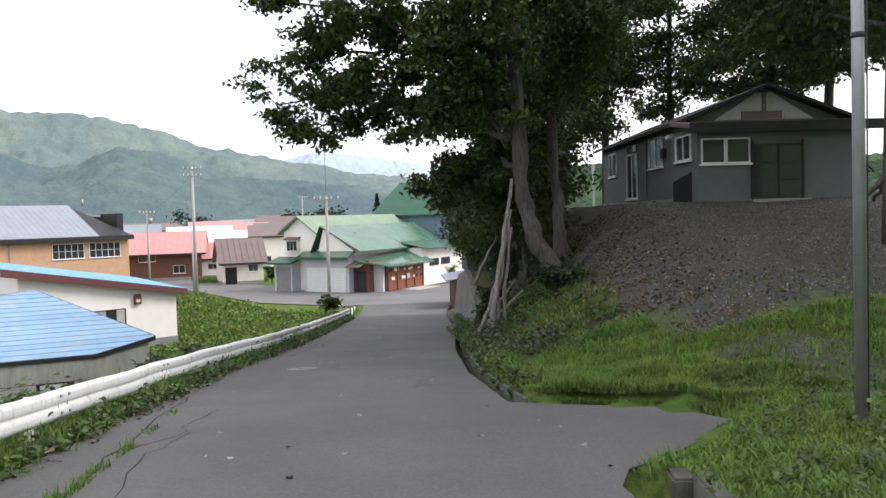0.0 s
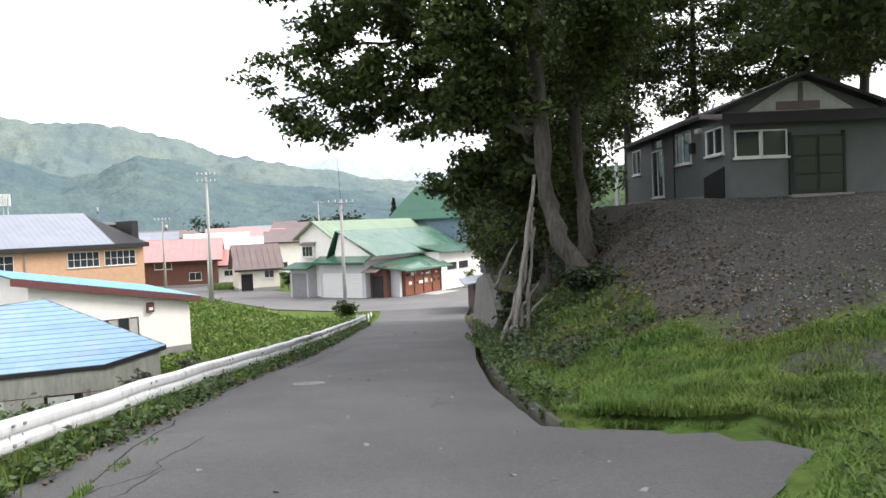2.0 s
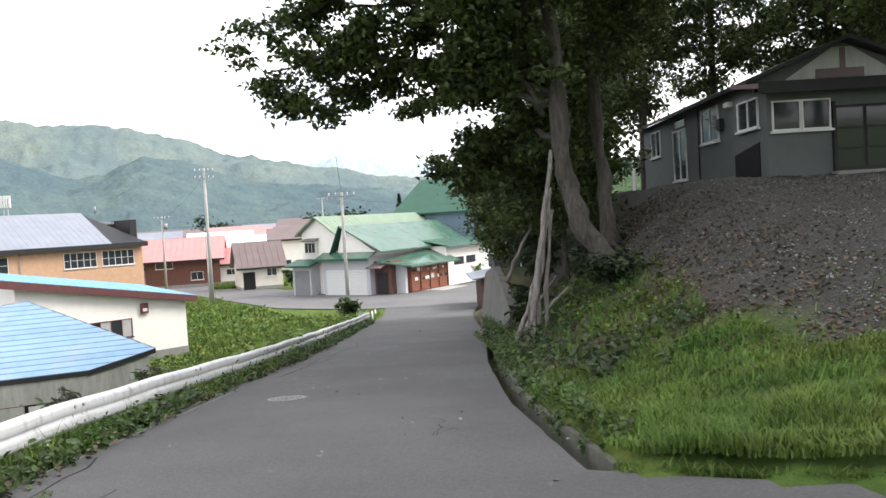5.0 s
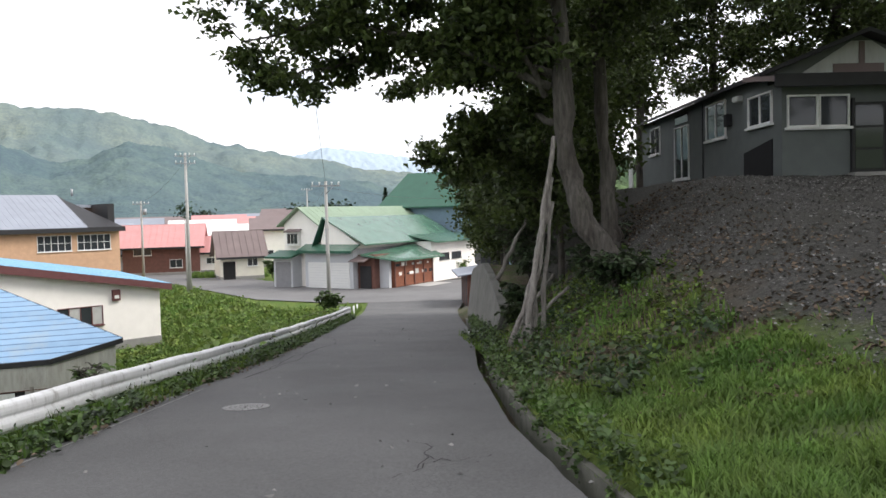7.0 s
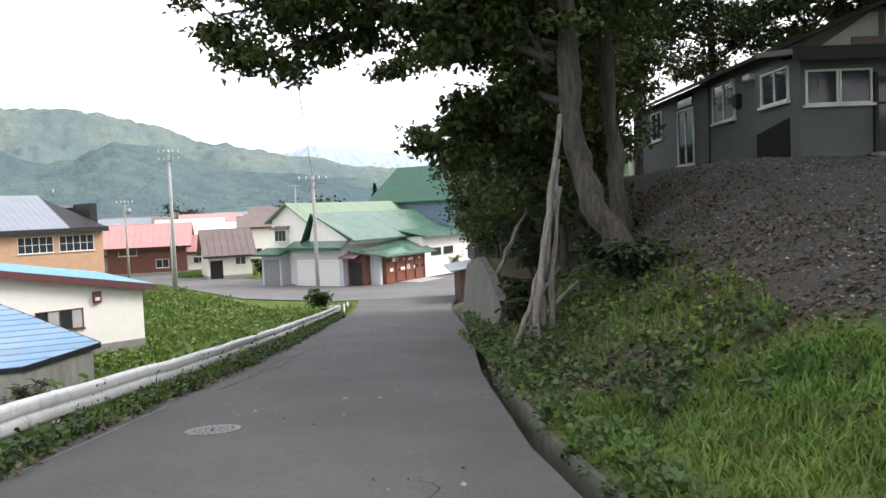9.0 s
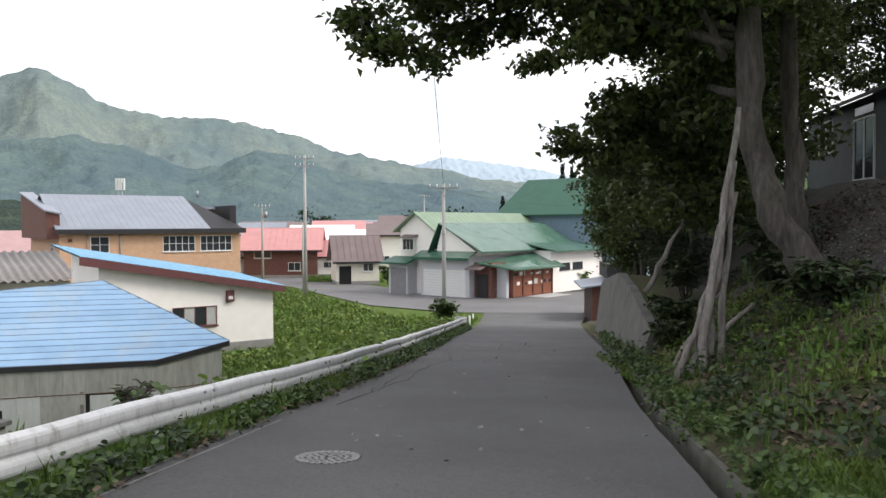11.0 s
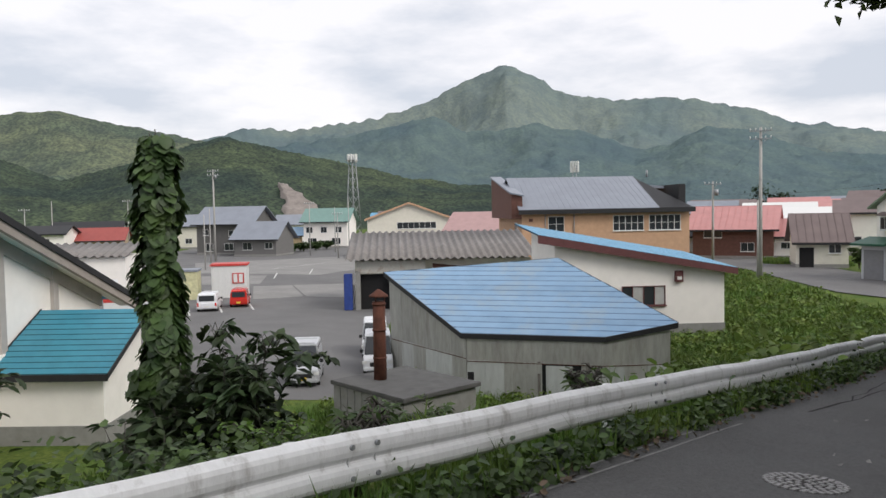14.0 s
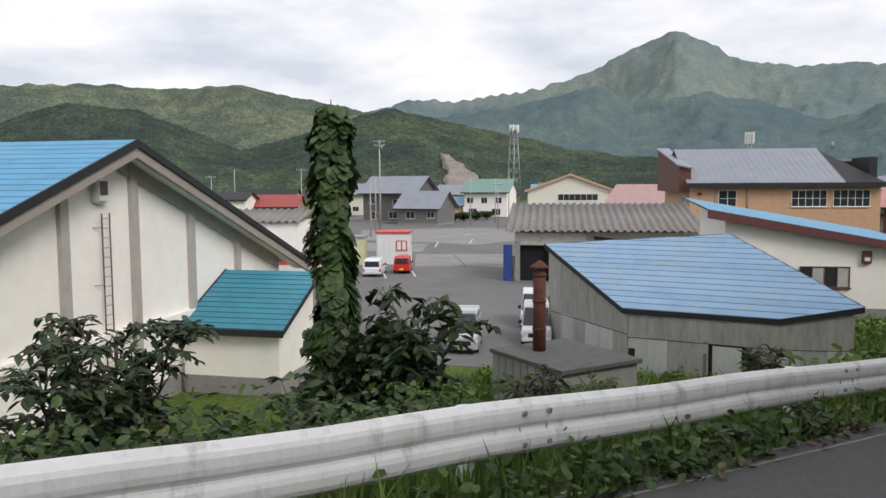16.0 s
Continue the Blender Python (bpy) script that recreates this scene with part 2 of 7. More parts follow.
def prism(bm, low, high):
    """A closed solid between two rings of as many points."""
    a, c = [bm.verts.new(p) for p in low], [bm.verts.new(p) for p in high]
    n = len(a)
    bm.faces.new(a[::-1])
    bm.faces.new(c)
    for i in range(n):
        bm.faces.new((a[i], a[(i + 1) % n], c[(i + 1) % n], c[i]))
    bmesh.ops.recalc_face_normals(bm, faces=bm.faces)
    return bm


def slab(points, thick):
    """A sloping sheet with thickness below its points."""
    return prism(bmesh.new(), [(x, y, z - thick) for x, y, z in points], points)


def tube(bm, path, radii, sides=8, cap=True):
    """A round tube along a path of points."""
    rings = []
    path = [Vector(p) for p in path]
    for i, p in enumerate(path):
        d = (path[min(i + 1, len(path) - 1)] - path[max(i - 1, 0)]).normalized()
        u = d.cross(Vector((0.31, 0.95, 0.05)))
        if u.length < 0.1:
            u = d.cross(Vector((1, 0, 0)))
        u.normalize()
        w = d.cross(u)
        r = radii[i] if isinstance(radii, (list, tuple)) else radii
        rings.append([bm.verts.new(p + r * (u * math.cos(a) + w * math.sin(a))) for a in (2 * math.pi * k / sides for k in range(sides))])
    for a, c in zip(rings, rings[1:]):
        for k in range(sides):
            f = bm.faces.new((a[k], a[(k + 1) % sides], c[(k + 1) % sides], c[k]))
            f.smooth = True
    if cap:
        bm.faces.new(rings[0][::-1])
        bm.faces.new(rings[-1])
    return bm


def rod(path, radii, sides=8):
    return tube(bmesh.new(), path, radii, sides)


# ---- the lie of the land: s runs along the road downhill, c across it to the right ----
LOT, STREET, YARD = -7.55, -6.2, 1.74


def xy(s, c):
    return (-0.34 * s + 0.94 * c, 0.94 * s + 0.34 * c)


def smooth(a, b, v):
    t = min(1.0, max(0.0, (v - a) / (b - a)))
    return t * t * (3 - 2 * t)


def road_z(s):
    k = 0.0975
    flat = STREET
    return max(-k * s, flat) if abs(-k * s - flat) > 0.6 else flat + (-k * s - flat + 0.6) ** 2 / 2.4


def edge_r(s):
    return float(np.interp(s, (-30, 5.7, 10.2, 14, 19.8, 24.2, 27, 40, 47.6, 60, 70), (1.7, 1.63, 1.47, 1.35, 1.59, 1.95, 2.3, 2.98, 3.35, 4.2, 5.5)))


def edge_l(s):
    return float(np.interp(s, (-30, 13, 17, 22, 30, 45, 56, 62), (-3.4, -3.35, -3.25, -2.9, -2.65, -2.5, -2.4, -2.4)))


def yard_z(s):
    base = road_z(8) + (s - 8) / 18.5 * (YARD - road_z(8))
    up = road_z(s) if s < 8 else min(YARD, base)
    return up + (STREET - up) * smooth(46, 62, s)


def low_z(x, y):
    d = (x + 36.7) * 0.63 + (y - 65.6) * 0.77
    return LOT + (STREET - 0.06 - LOT) * smooth(-13, -1, d)


def wall_h(s):
    """How high the retaining wall holds the bank over the road."""
    return float(np.interp(s, (26.6, 27.0, 29.0, 32.0, 36.0, 44.0, 46.5, 47.0), (0.0, 0.75, 1.15, 1.8, 2.4, 2.4, 2.2, 0.0)))


def height(s, c):
    x, y = xy(s, c)
    r = road_z(s)
    el, er = edge_l(s), edge_r(s)
    if c < el - 0.9:
        low = low_z(x, y)
        w = 1.2 + 1.5 * max(0.1, r - low)
        z = r + (low - r) * smooth(0, 1, (el - 0.9 - c) / w)
    elif c > er + 0.27:
        w = 6.3
        z = r + 0.12 + (yard_z(s) - r - 0.12) * (0.35 * min(1, (c - er - 0.27) / w) + 0.65 * smooth(0, 1, (c - er - 0.27) / w))
        z = max(z, r + wall_h(s) * smooth(0.62, 0.95, c - er))
        if s < 8.5:
            z = r + 0.06
        if 5.4 < s < 10.1 and c < er + 0.25 + float(np.interp(s, (5.9, 6.6, 8.0, 9.0, 9.9), (0.1, 0.9, 2.0, 1.7, 0.1))):
            z = r - 0.03
    else:
        z = r - 0.03
    n = noise.noise(Vector((x * 0.3, y * 0.3, 0.3))) * 0.10 + noise.noise(Vector((x * 1.3, y * 1.3, 4.0))) * 0.04
    if (x + 36.7) * 0.63 + (y - 65.6) * 0.77 > -1.2 or s > 62:
        n = 0.0
        z = min(z, STREET - 0.05) if s > 62 else z
    if 4.2 < s < 5.7 and er + 0.03 < c < er + 0.52:
        z = r - 0.5
    off = max(el - 0.9 - c, c - er - 0.27, 0)
    return z + n * min(1.0, off) * (1.0 if z > LOT + 0.1 else 0.0)


def ground_grid(s_list, offs):
    verts = []
    for s in s_list:
        el, er = edge_l(s), edge_r(s)
        for side, o in offs:
            c = el + o if side < 0 else (er + o if side > 0 else el + (er - el) * o)
            x, y = xy(s, c)
            z = height(s, c)
            if side > 0 and 0.05 <= o <= 0.22 and 10.0 < s < 44:
                z = road_z(s) - 0.42
            verts.append((x, y, z))
    n = len(offs)
    faces = [(i * n + j, i * n + j + 1, (i + 1) * n + j + 1, (i + 1) * n + j) for i in range(len(s_list) - 1) for j in range(n - 1)]
    return verts, faces


def ground_material():
    """Turf, with a gravel yard, a bare earth bank and worn tracks laid out along and across the road."""
    m = bpy.data.materials.new("hillside_ground")
    m.use_nodes = True
    n, l = m.node_tree.nodes, m.node_tree.links
    b = n["Principled BSDF"]
    b.inputs["Roughness"].default_value = 0.95
    b.inputs["Specular IOR Level"].default_value = 0.15
    geo = n.new("ShaderNodeNewGeometry")

    def tex(sc, detail=6.0, rough=0.65):
        t = n.new("ShaderNodeTexNoise")
        t.inputs["Scale"].default_value, t.inputs["Detail"].default_value, t.inputs["Roughness"].default_value = sc, detail, rough
        l.new(geo.outputs["Position"], t.inputs["Vector"])
        return t.outputs["Fac"]

    def op(kind, a, c):
        x = n.new("ShaderNodeMath")
        x.operation = kind
        for k, v in enumerate((a, c)):
            if hasattr(v, "is_linked"):
                l.new(v, x.inputs[k])
            else:
                x.inputs[k].default_value = v
        return x.outputs[0]

    def step(v, lo, hi):
        r = n.new("ShaderNodeMapRange")
        r.interpolation_type = "SMOOTHSTEP"
        l.new(v, r.inputs[0])
        r.inputs[1].default_value, r.inputs[2].default_value = lo, hi
        return r.outputs[0]

    def mix(fac, a, c):
        x = n.new("ShaderNodeMix")
        x.data_type = "RGBA"
        l.new(fac, x.inputs[0])
        for k, v in ((6, a), (7, c)):
            if hasattr(v, "is_linked"):
                l.new(v, x.inputs[k])
            else:
                x.inputs[k].default_value = (*v, 1)
        return x.outputs[2]

    def along(vec):
        d = n.new("ShaderNodeVectorMath")
        d.operation = "DOT_PRODUCT"
        l.new(geo.outputs["Position"], d.inputs[0])
        d.inputs[1].default_value = vec
        return d.outputs["Value"]

    wob = op("MULTIPLY", op("SUBTRACT", tex(0.55), 0.5), 5.0)
    s = op("ADD", along((-0.34, 0.94, 0)), wob)
    c = op("ADD", along((0.94, 0.34, 0)), op("MULTIPLY", wob, 0.7))
    fine = tex(9.0)
    turf = mix(step(tex(0.6), 0.35, 0.65), (0.075, 0.135, 0.025), (0.145, 0.18, 0.042))
    turf = mix(step(tex(5.0), 0.35, 0.7), turf, (0.055, 0.09, 0.02))
    gravel = mix(step(tex(16.0, 3.0), 0.35, 0.68), (0.045, 0.043, 0.04), (0.12, 0.116, 0.106))
    gravel = mix(step(tex(0.8), 0.4, 0.65), gravel, (0.065, 0.063, 0.055))
    earth = mix(step(fine, 0.35, 0.65), (0.05, 0.04, 0.028), (0.11, 0.09, 0.065))
    earth = mix(step(tex(1.3), 0.45, 0.6), earth, (0.055, 0.075, 0.022))
    yard = op("MULTIPLY", step(s, 12.3, 13.5), step(c, 4.3, 5.7))
    bank = op("MULTIPLY", step(s, 14.5, 16.0), op("MULTIPLY", step(c, 1.0, 2.0), op("SUBTRACT", 1.0, step(c, 40.0, 60.0))))
    worn = op("MULTIPLY", op("MULTIPLY", step(s, 8.2, 9.2), op("SUBTRACT", 1.0, step(s, 11.2, 12.4))), op("MULTIPLY", step(c, 2.6, 3.8), op("SUBTRACT", 1.0, step(c, 6.0, 7.6))))
    col = mix(bank, turf, earth)
    col = mix(yard, col, gravel)
    col = mix(op("MULTIPLY", worn, 0.92), col, gravel)
    l.new(col, b.inputs["Base Color"])
    bp = n.new("ShaderNodeBump")
    bp.inputs["Strength"].default_value, bp.inputs["Distance"].default_value = 0.9, 0.05
    l.new(tex(22.0), bp.inputs["Height"])
    l.new(bp.outputs["Normal"], b.inputs["Normal"])
    return m


M_GROUND = ground_material()
S_LIST = [-4000, -1500, -600, -200, -80, -40, -20, -10, -5] + [i * 0.5 for i in range(-6, 140)] + [70 + 2 * i for i in range(1, 40)] + [160, 190, 230, 300, 420, 600, 1000, 1800, 4000]
LEFT = [-4000, -1500, -700, -400, -250, -160, -120, -100, -85, -70, -60, -52, -46, -41, -37, -33, -30] + [-27 + i for i in range(0, 14)] + [-13 + 0.5 * i for i in range(0, 23)] + [-1.5, -1.2, -0.9, -0.6, -0.3, -0.1]
RIGHT = [0.02, 0.05, 0.22, 0.27, 0.5, 0.75, 1.0] + [1.5 + 0.5 * i for i in range(0, 40)] + [23, 26, 30, 36, 45, 60, 90, 150, 300, 700, 1500, 4000]
OFFS = [(-1, o) for o in LEFT] + [(0, 0.0), (0, 0.25), (0, 0.5), (0, 0.75), (0, 1.0)] + [(1, o) for o in RIGHT]
gv_, gf_ = ground_grid(S_LIST, OFFS)
ground = raw("ground", gv_, gf_, M_GROUND, smooth=True)
tagged(ground, "grassy hillside ground falling to the village", "ground", kind="structure")


def strip(name, rows, mat, label, category, lift=0.0):
    """A sheet laid over the ground: rows of (s, list of c)."""
    verts, faces = [], []
    n = len(rows[0][1])
    for s, cs in rows:
        for c in cs:
            x, y = xy(s, c)
            verts.append((x, y, lift + road_z(s)))
    for i in range(len(rows) - 1):
        for j in range(n - 1):
            faces.append((i * n + j, i * n + j + 1, (i + 1) * n + j + 1, (i + 1) * n + j))
    ob = raw(name, verts, faces, mat, smooth=True)
    return tagged(ob, label, category, kind="structure")


def spread(a, b, n):
    return [a + (b - a) * k / (n - 1) for k in range(n)]


road_rows = []
for i in range(-50, 141):
    s = i * 0.5
    wob = 0.05 * noise.noise(Vector((s * 1.7, 0, 0))) + 0.03 * noise.noise(Vector((s * 5.1, 3, 0)))
    right = edge_r(s) + 0.03 * noise.noise(Vector((s * 2.3, 9, 0)))
    if 5.9 < s < 9.9:
        right += float(np.interp(s, (5.9, 6.6, 8.0, 9.0, 9.9), (0.1, 0.9, 2.0, 1.7, 0.05)))
    road_rows.append((s, spread(edge_l(s) + wob, right, 9)))
strip("road", road_rows, M_ASPHALT, "narrow worn grey asphalt road running downhill", "road", 0.004)


def flat_sheet(name, pts, z, mat, label, category):
    ob = raw(name, [(x, y, z) for x, y in pts], [tuple(range(len(pts)))], mat)
    return tagged(ob, label, category, kind="structure")


flat_sheet("street", [xy(69.5, -4.5), xy(69.5, 40), (-12, 100), (-30, 79), (-46, 84), (-58, 94), (-80, 112), (-150, 165), (-155, 158), (-84, 104), (-60, 83.5), (-37, 66)], STREET + 0.02, M_ASPHALT_OLD, "pale grey village street at the foot of the road", "road")
flat_sheet("parking_lot", [(-42, 18), (-36, 21), (-32, 26), (-33, 34), (-44, 45), (-54, 52), (-60, 62), (-150, 120), (-190, 60), (-95, 6), (-48, 8)], LOT + 0.02, M_ASPHALT_OLD, "wide grey asphalt parking lot below the road", "parking lot")


# ---- guard rail ----
def rail_c(s):
    return float(np.interp(s, (-20, 13, 17, 22, 30, 45, 52), (-3.85, -3.8, -3.68, -3.3, -3.05, -2.9, -2.7)))


def rail_top(s):
    return road_z(s) + float(np.interp(s, (-20, 6, 10, 20, 30, 44, 50), (0.53, 0.53, 0.49, 0.48, 0.51, 0.53, 0.62)))


PROFILE = [(-0.005, 0.0), (0.015, 0.003), (0.058, -0.03), (0.07, -0.055), (0.073, -0.10), (0.068, -0.13), (0.05, -0.152), (0.044, -0.165), (0.05, -0.178), (0.072, -0.198), (0.08, -0.225), (0.078, -0.27), (0.068, -0.295), (0.02, -0.333), (-0.005, -0.33)]


def rail_beam(s0, s1, parent):
    """One W-shaped beam with a turned edge, lapped over the next."""
    bm = bmesh.new()
    rings = []
    n = max(2, int((s1 - s0) / 0.5))
    for i in range(n + 1):
        s = s0 + (s1 - s0) * i / n
        sag = 0.012 * math.sin(s * 2.1) + 0.01 * noise.noise(Vector((s * 0.9, 1, 7)))
        ring = []
        for thick in (0.0, -0.012):
            for d, h in PROFILE if thick == 0 else PROFILE[::-1]:
                x, y = xy(s, rail_c(s) + d + thick + sag)
                ring.append(bm.verts.new((x, y, rail_top(s) + h + sag)))
        rings.append(ring)
    k = len(rings[0])
    for a, c in zip(rings, rings[1:]):
        for j in range(k):
            bm.faces.new((a[j], a[(j + 1) % k], c[(j + 1) % k], c[j]))
    bm.faces.new(rings[0][::-1])
    bm.faces.new(rings[-1])
    bmesh.ops.recalc_face_normals(bm, faces=bm.faces)
    return part("rail_beam", bm, M_RAIL, parent)


guard_rail = thing("guard_rail", "scuffed white steel guard rail along the road edge", "guard rail")
joints = [-12.0, -7.7, -3.4, 0.9, 5.2, 9.1, 13.05, 17.4, 21.7, 26.0, 30.3, 34.6, 38.9, 43.2, 47.4, 51.0]
for a_, b_ in zip(joints, joints[1:]):
    beam = rail_beam(a_ - 0.12, b_ + 0.12 if b_ < 51 else b_, guard_rail)
    for du in (0.12, -0.10):
        for h in (-0.06, -0.25, -0.16):
            s_ = b_ + du
            if h == -0.16 and du < 0:
                continue
            x, y = xy(s_, rail_c(s_) + (0.10 if h != -0.16 else -0.008))
            x2, y2 = xy(s_, rail_c(s_) + (0.08 if h != -0.16 else -0.03))
            part("bolt", rod([(x2, y2, rail_top(s_) + h), (x, y, rail_top(s_) + h)], 0.018, 7), M_STEEL, beam)
for k in range(-3, 13):
    s_ = 13.05 + 4.0 * k - 0.4
    x, y = xy(s_, rail_c(s_) - 0.11)
    part("post", rod([(x, y, rail_top(s_) - 1.6), (x, y, rail_top(s_) - 0.03)], 0.057, 10), M_RAIL, guard_rail)
# the rounded end plate
s_ = 51.0
bm = bmesh.new()
ring_a, ring_b = [], []
for k in range(13):
    a = math.pi * k / 12
    for lst, h in ((ring_a, 0.0), (ring_b, -0.318)):
        x, y = xy(s_ + 0.28 * math.sin(a), rail_c(s_) - 0.28 + 0.3 * math.cos(a))
        lst.append(bm.verts.new((x, y, rail_top(s_) + h)))
for k in range(12):
    bm.faces.new((ring_a[k], ring_a[k + 1], ring_b[k + 1], ring_b[k]))
bmesh.ops.solidify(bm, geom=bm.faces[:], thickness=0.01)
part("end_plate", bm, M_RAIL, guard_rail)


# ---- things on and by the road ----
def disc(bm, cx, cy, z, r, h, seg=40):
    low = [(cx + r * math.cos(2 * math.pi * k / seg), cy + r * math.sin(2 * math.pi * k / seg), z) for k in range(seg)]
    return prism(bm, low, [(x, y, z + h) for x, y, _ in low])


manhole = thing("manhole_cover", "round worn cast-iron manhole cover set in the asphalt", "manhole cover", (-7.13, 14.32, -1.555))
slope = Matrix.Rotation(math.atan(0.0975), 4, Vector((0.94, 0.34, 0)).normalized() * -1)
bm = disc(bmesh.new(), 0, 0, -0.03, 0.345, 0.036)
bm.transform(slope)
part("frame_ring", bm, M_IRON, manhole)
bm = disc(bmesh.new(), 0, 0, -0.02, 0.305, 0.03)
bm.transform(slope)
part("cover_plate", bm, material("grimy_iron", (0.035, 0.033, 0.031), 0.8, metal=0.1, scale=14, vary=0.3, bump=0.2), manhole)
bm = bmesh.new()
for ring, count in ((0.06, 5), (0.12, 10), (0.18, 16), (0.24, 22), (0.28, 28)):
    for k in range(count):
        a = 2 * math.pi * k / count + ring * 9
        cx, cy = ring * math.cos(a), ring * math.sin(a)
        box(bm, cx - 0.02, cx + 0.02, cy - 0.02, cy + 0.02, 0.008, 0.018)
bm.transform(slope)
part("raised_pattern", bm, material("worn_iron", (0.27, 0.265, 0.26), 0.6, metal=0.2, scale=14, vary=0.3, bump=0.2), manhole)

lamp_post = thing("street_post", "slim grey galvanised steel post standing in the grass", "post", (1.71, 7.99, -0.75))
part("pole", rod([(0, 0, 0), (-0.02, 0.03, 7.5)], 0.056, 14), M_STEEL, lamp_post)
for z in (3.72, 5.9):
    part("clamp_band", rod([(-0.01, 0.012, z), (-0.01, 0.012, z + 0.05)], 0.062, 14), M_DARK, lamp_post)
part("cable", rod([(0.05, -0.055, 0.3), (0.05, -0.05, 7.4)], 0.008, 5), M_WIRE, lamp_post)

stump = thing("tree_stump", "low sawn tree stump in the grass", "tree stump", (*xy(11.6, 7.9), height(11.6, 7.9) - 0.1))
part("stump_wood", rod([(0, 0, 0), (0, 0, 0.15), (0.01, 0, 0.28)], [0.30, 0.24, 0.22], 14), M_BARK, stump)
part("cut_face", rod([(0.01, 0, 0.275), (0.01, 0, 0.29)], 0.19, 14), M_DEADWOOD, stump)

# darker concrete with olive-black blotches
M_DARKCONCRETE = material("dark_blotched_concrete", (0.12, 0.118, 0.10), 0.95, scale=3, vary=0.3, stain=0.7, stain_color=(0.055, 0.06, 0.035), bump=0.6)
# concrete edge of the drain where the driveway meets the road
rng = random.Random(4)
for i_, (s_, c_, len_) in enumerate(((5.95, 2.2, 0.5), (5.3, 2.26, 0.7), (4.5, 2.24, 0.8))):
    kerb = cube(-len_ / 2, len_ / 2, -0.09, 0.09, -0.5, 0.03, bevel=0.02)
    kerb.transform(pose(*xy(s_, c_), road_z(s_) - 0.02, 0, 4 * rng.uniform(-1, 1), 20 + 90 + rng.uniform(-9, 9)))
    tagged(part("kerb_stone", kerb, M_DARKCONCRETE), "cracked concrete drain edge beside the road", "kerb stone")

# walls of the roadside drain
for side, off in (("drain_wall", 0.235),):
    bm = bmesh.new()
    for i in range(68):
        s0, s1 = 10.1 + 0.5 * i, 10.1 + 0.5 * (i + 1)
        pts = []
        for s_ in (s0, s1):
            for c_ in (edge_r(s_) + off, edge_r(s_) + off + 0.07):
                pts.append((*xy(s_, c_), road_z(s_)))
        a, b_, c_, d_ = pts
        ring = [a, b_, d_, c_]
        prism(bm, [(x, y, z - 0.45) for x, y, z in ring], [(x, y, z + 0.015) for x, y, z in ring])
    tagged(part("drain_wall", bm, M_DARKCONCRETE), "dark blotched concrete lip of the roadside drain", "drain", kind="structure")

# leaning concrete retaining wall under the trees
bm = bmesh.new()
low, high = [], []
prev = None
for k in range(20):
    s_ = 27.0 + k
    h, e_ = wall_h(s_) + 0.06, edge_r(s_)
    base, top = (*xy(s_, e_ + 0.36), road_z(s_) - 0.3), (*xy(s_, e_ + 0.68), road_z(s_) + h)
    back, bb = (*xy(s_, e_ + 0.92), road_z(s_) + h), (*xy(s_, e_ + 0.92), road_z(s_) - 0.3)
    cur = [bm.verts.new(p) for p in (base, top, back, bb)]
    if prev:
        for k in range(4):
            bm.faces.new((prev[k], prev[(k + 1) % 4], cur[(k + 1) % 4], cur[k]))
    else:
        bm.faces.new(cur[::-1])
    prev = cur
bm.faces.new(prev)
bmesh.ops.recalc_face_normals(bm, faces=bm.faces)
tagged(part("retaining_wall", bm, material("weathered_concrete", (0.125, 0.122, 0.112), 0.95, scale=2.2, vary=0.3, stain=0.9, stain_color=(0.05, 0.052, 0.04), second=(0.10, 0.10, 0.085), second_scale=1.1, second_amount=0.8, bump=0.6)), "leaning weathered concrete retaining wall below the trees", "retaining wall", kind="structure")

# cracks and weed-grown seams of the old roadside paving
M_CRACK = material("crack", (0.018, 0.017, 0.016), 0.95, bump=0)


def crack(points, width, seed):
    r = random.Random(seed)
    bm = bmesh.new()
    prev = None
    for (s0, c0), (s1, c1) in zip(points, points[1:]):
        for k in range(6):
            t = k / 6
            s_, c_ = s0 + (s1 - s0) * t + r.uniform(-0.06, 0.06), c0 + (c1 - c0) * t + r.uniform(-0.05, 0.05)
            w = width * r.uniform(0.4, 1.3)
            cur = [bm.verts.new((*xy(s_, c_ + o), road_z(s_) + 0.007)) for o in (-w, w)]
            if prev:
                bm.faces.new((prev[0], prev[1], cur[1], cur[0]))
            prev = cur
    return tagged(part("road_crack", bm, M_CRACK), "dark irregular crack in the asphalt", "crack", kind="structure")


for k, (pts, w) in enumerate((([(3.5, -2.3), (6.5, -2.6), (9.5, -2.9), (12.5, -3.1)], 0.014), ([(5.0, -2.0), (7.6, -2.35), (9.0, -2.2)], 0.009), ([(7.8, -2.7), (8.6, -2.3), (9.4, -2.45), (10.6, -2.3)], 0.008), ([(11.7, 0.1), (12.3, 0.5), (12.0, 0.9)], 0.006), ([(12.0, 0.35), (12.9, 0.45), (13.2, 0.2)], 0.006), ([(19.5, -2.6), (23, -2.1), (27, -2.0)], 0.018), ([(21, -2.4), (24, -2.3), (28, -1.7), (31, -1.9)], 0.012), ([(12.4, 1.0), (12.2, 0.6), (12.6, 0.3)], 0.007))):
    crack(pts, w, k)


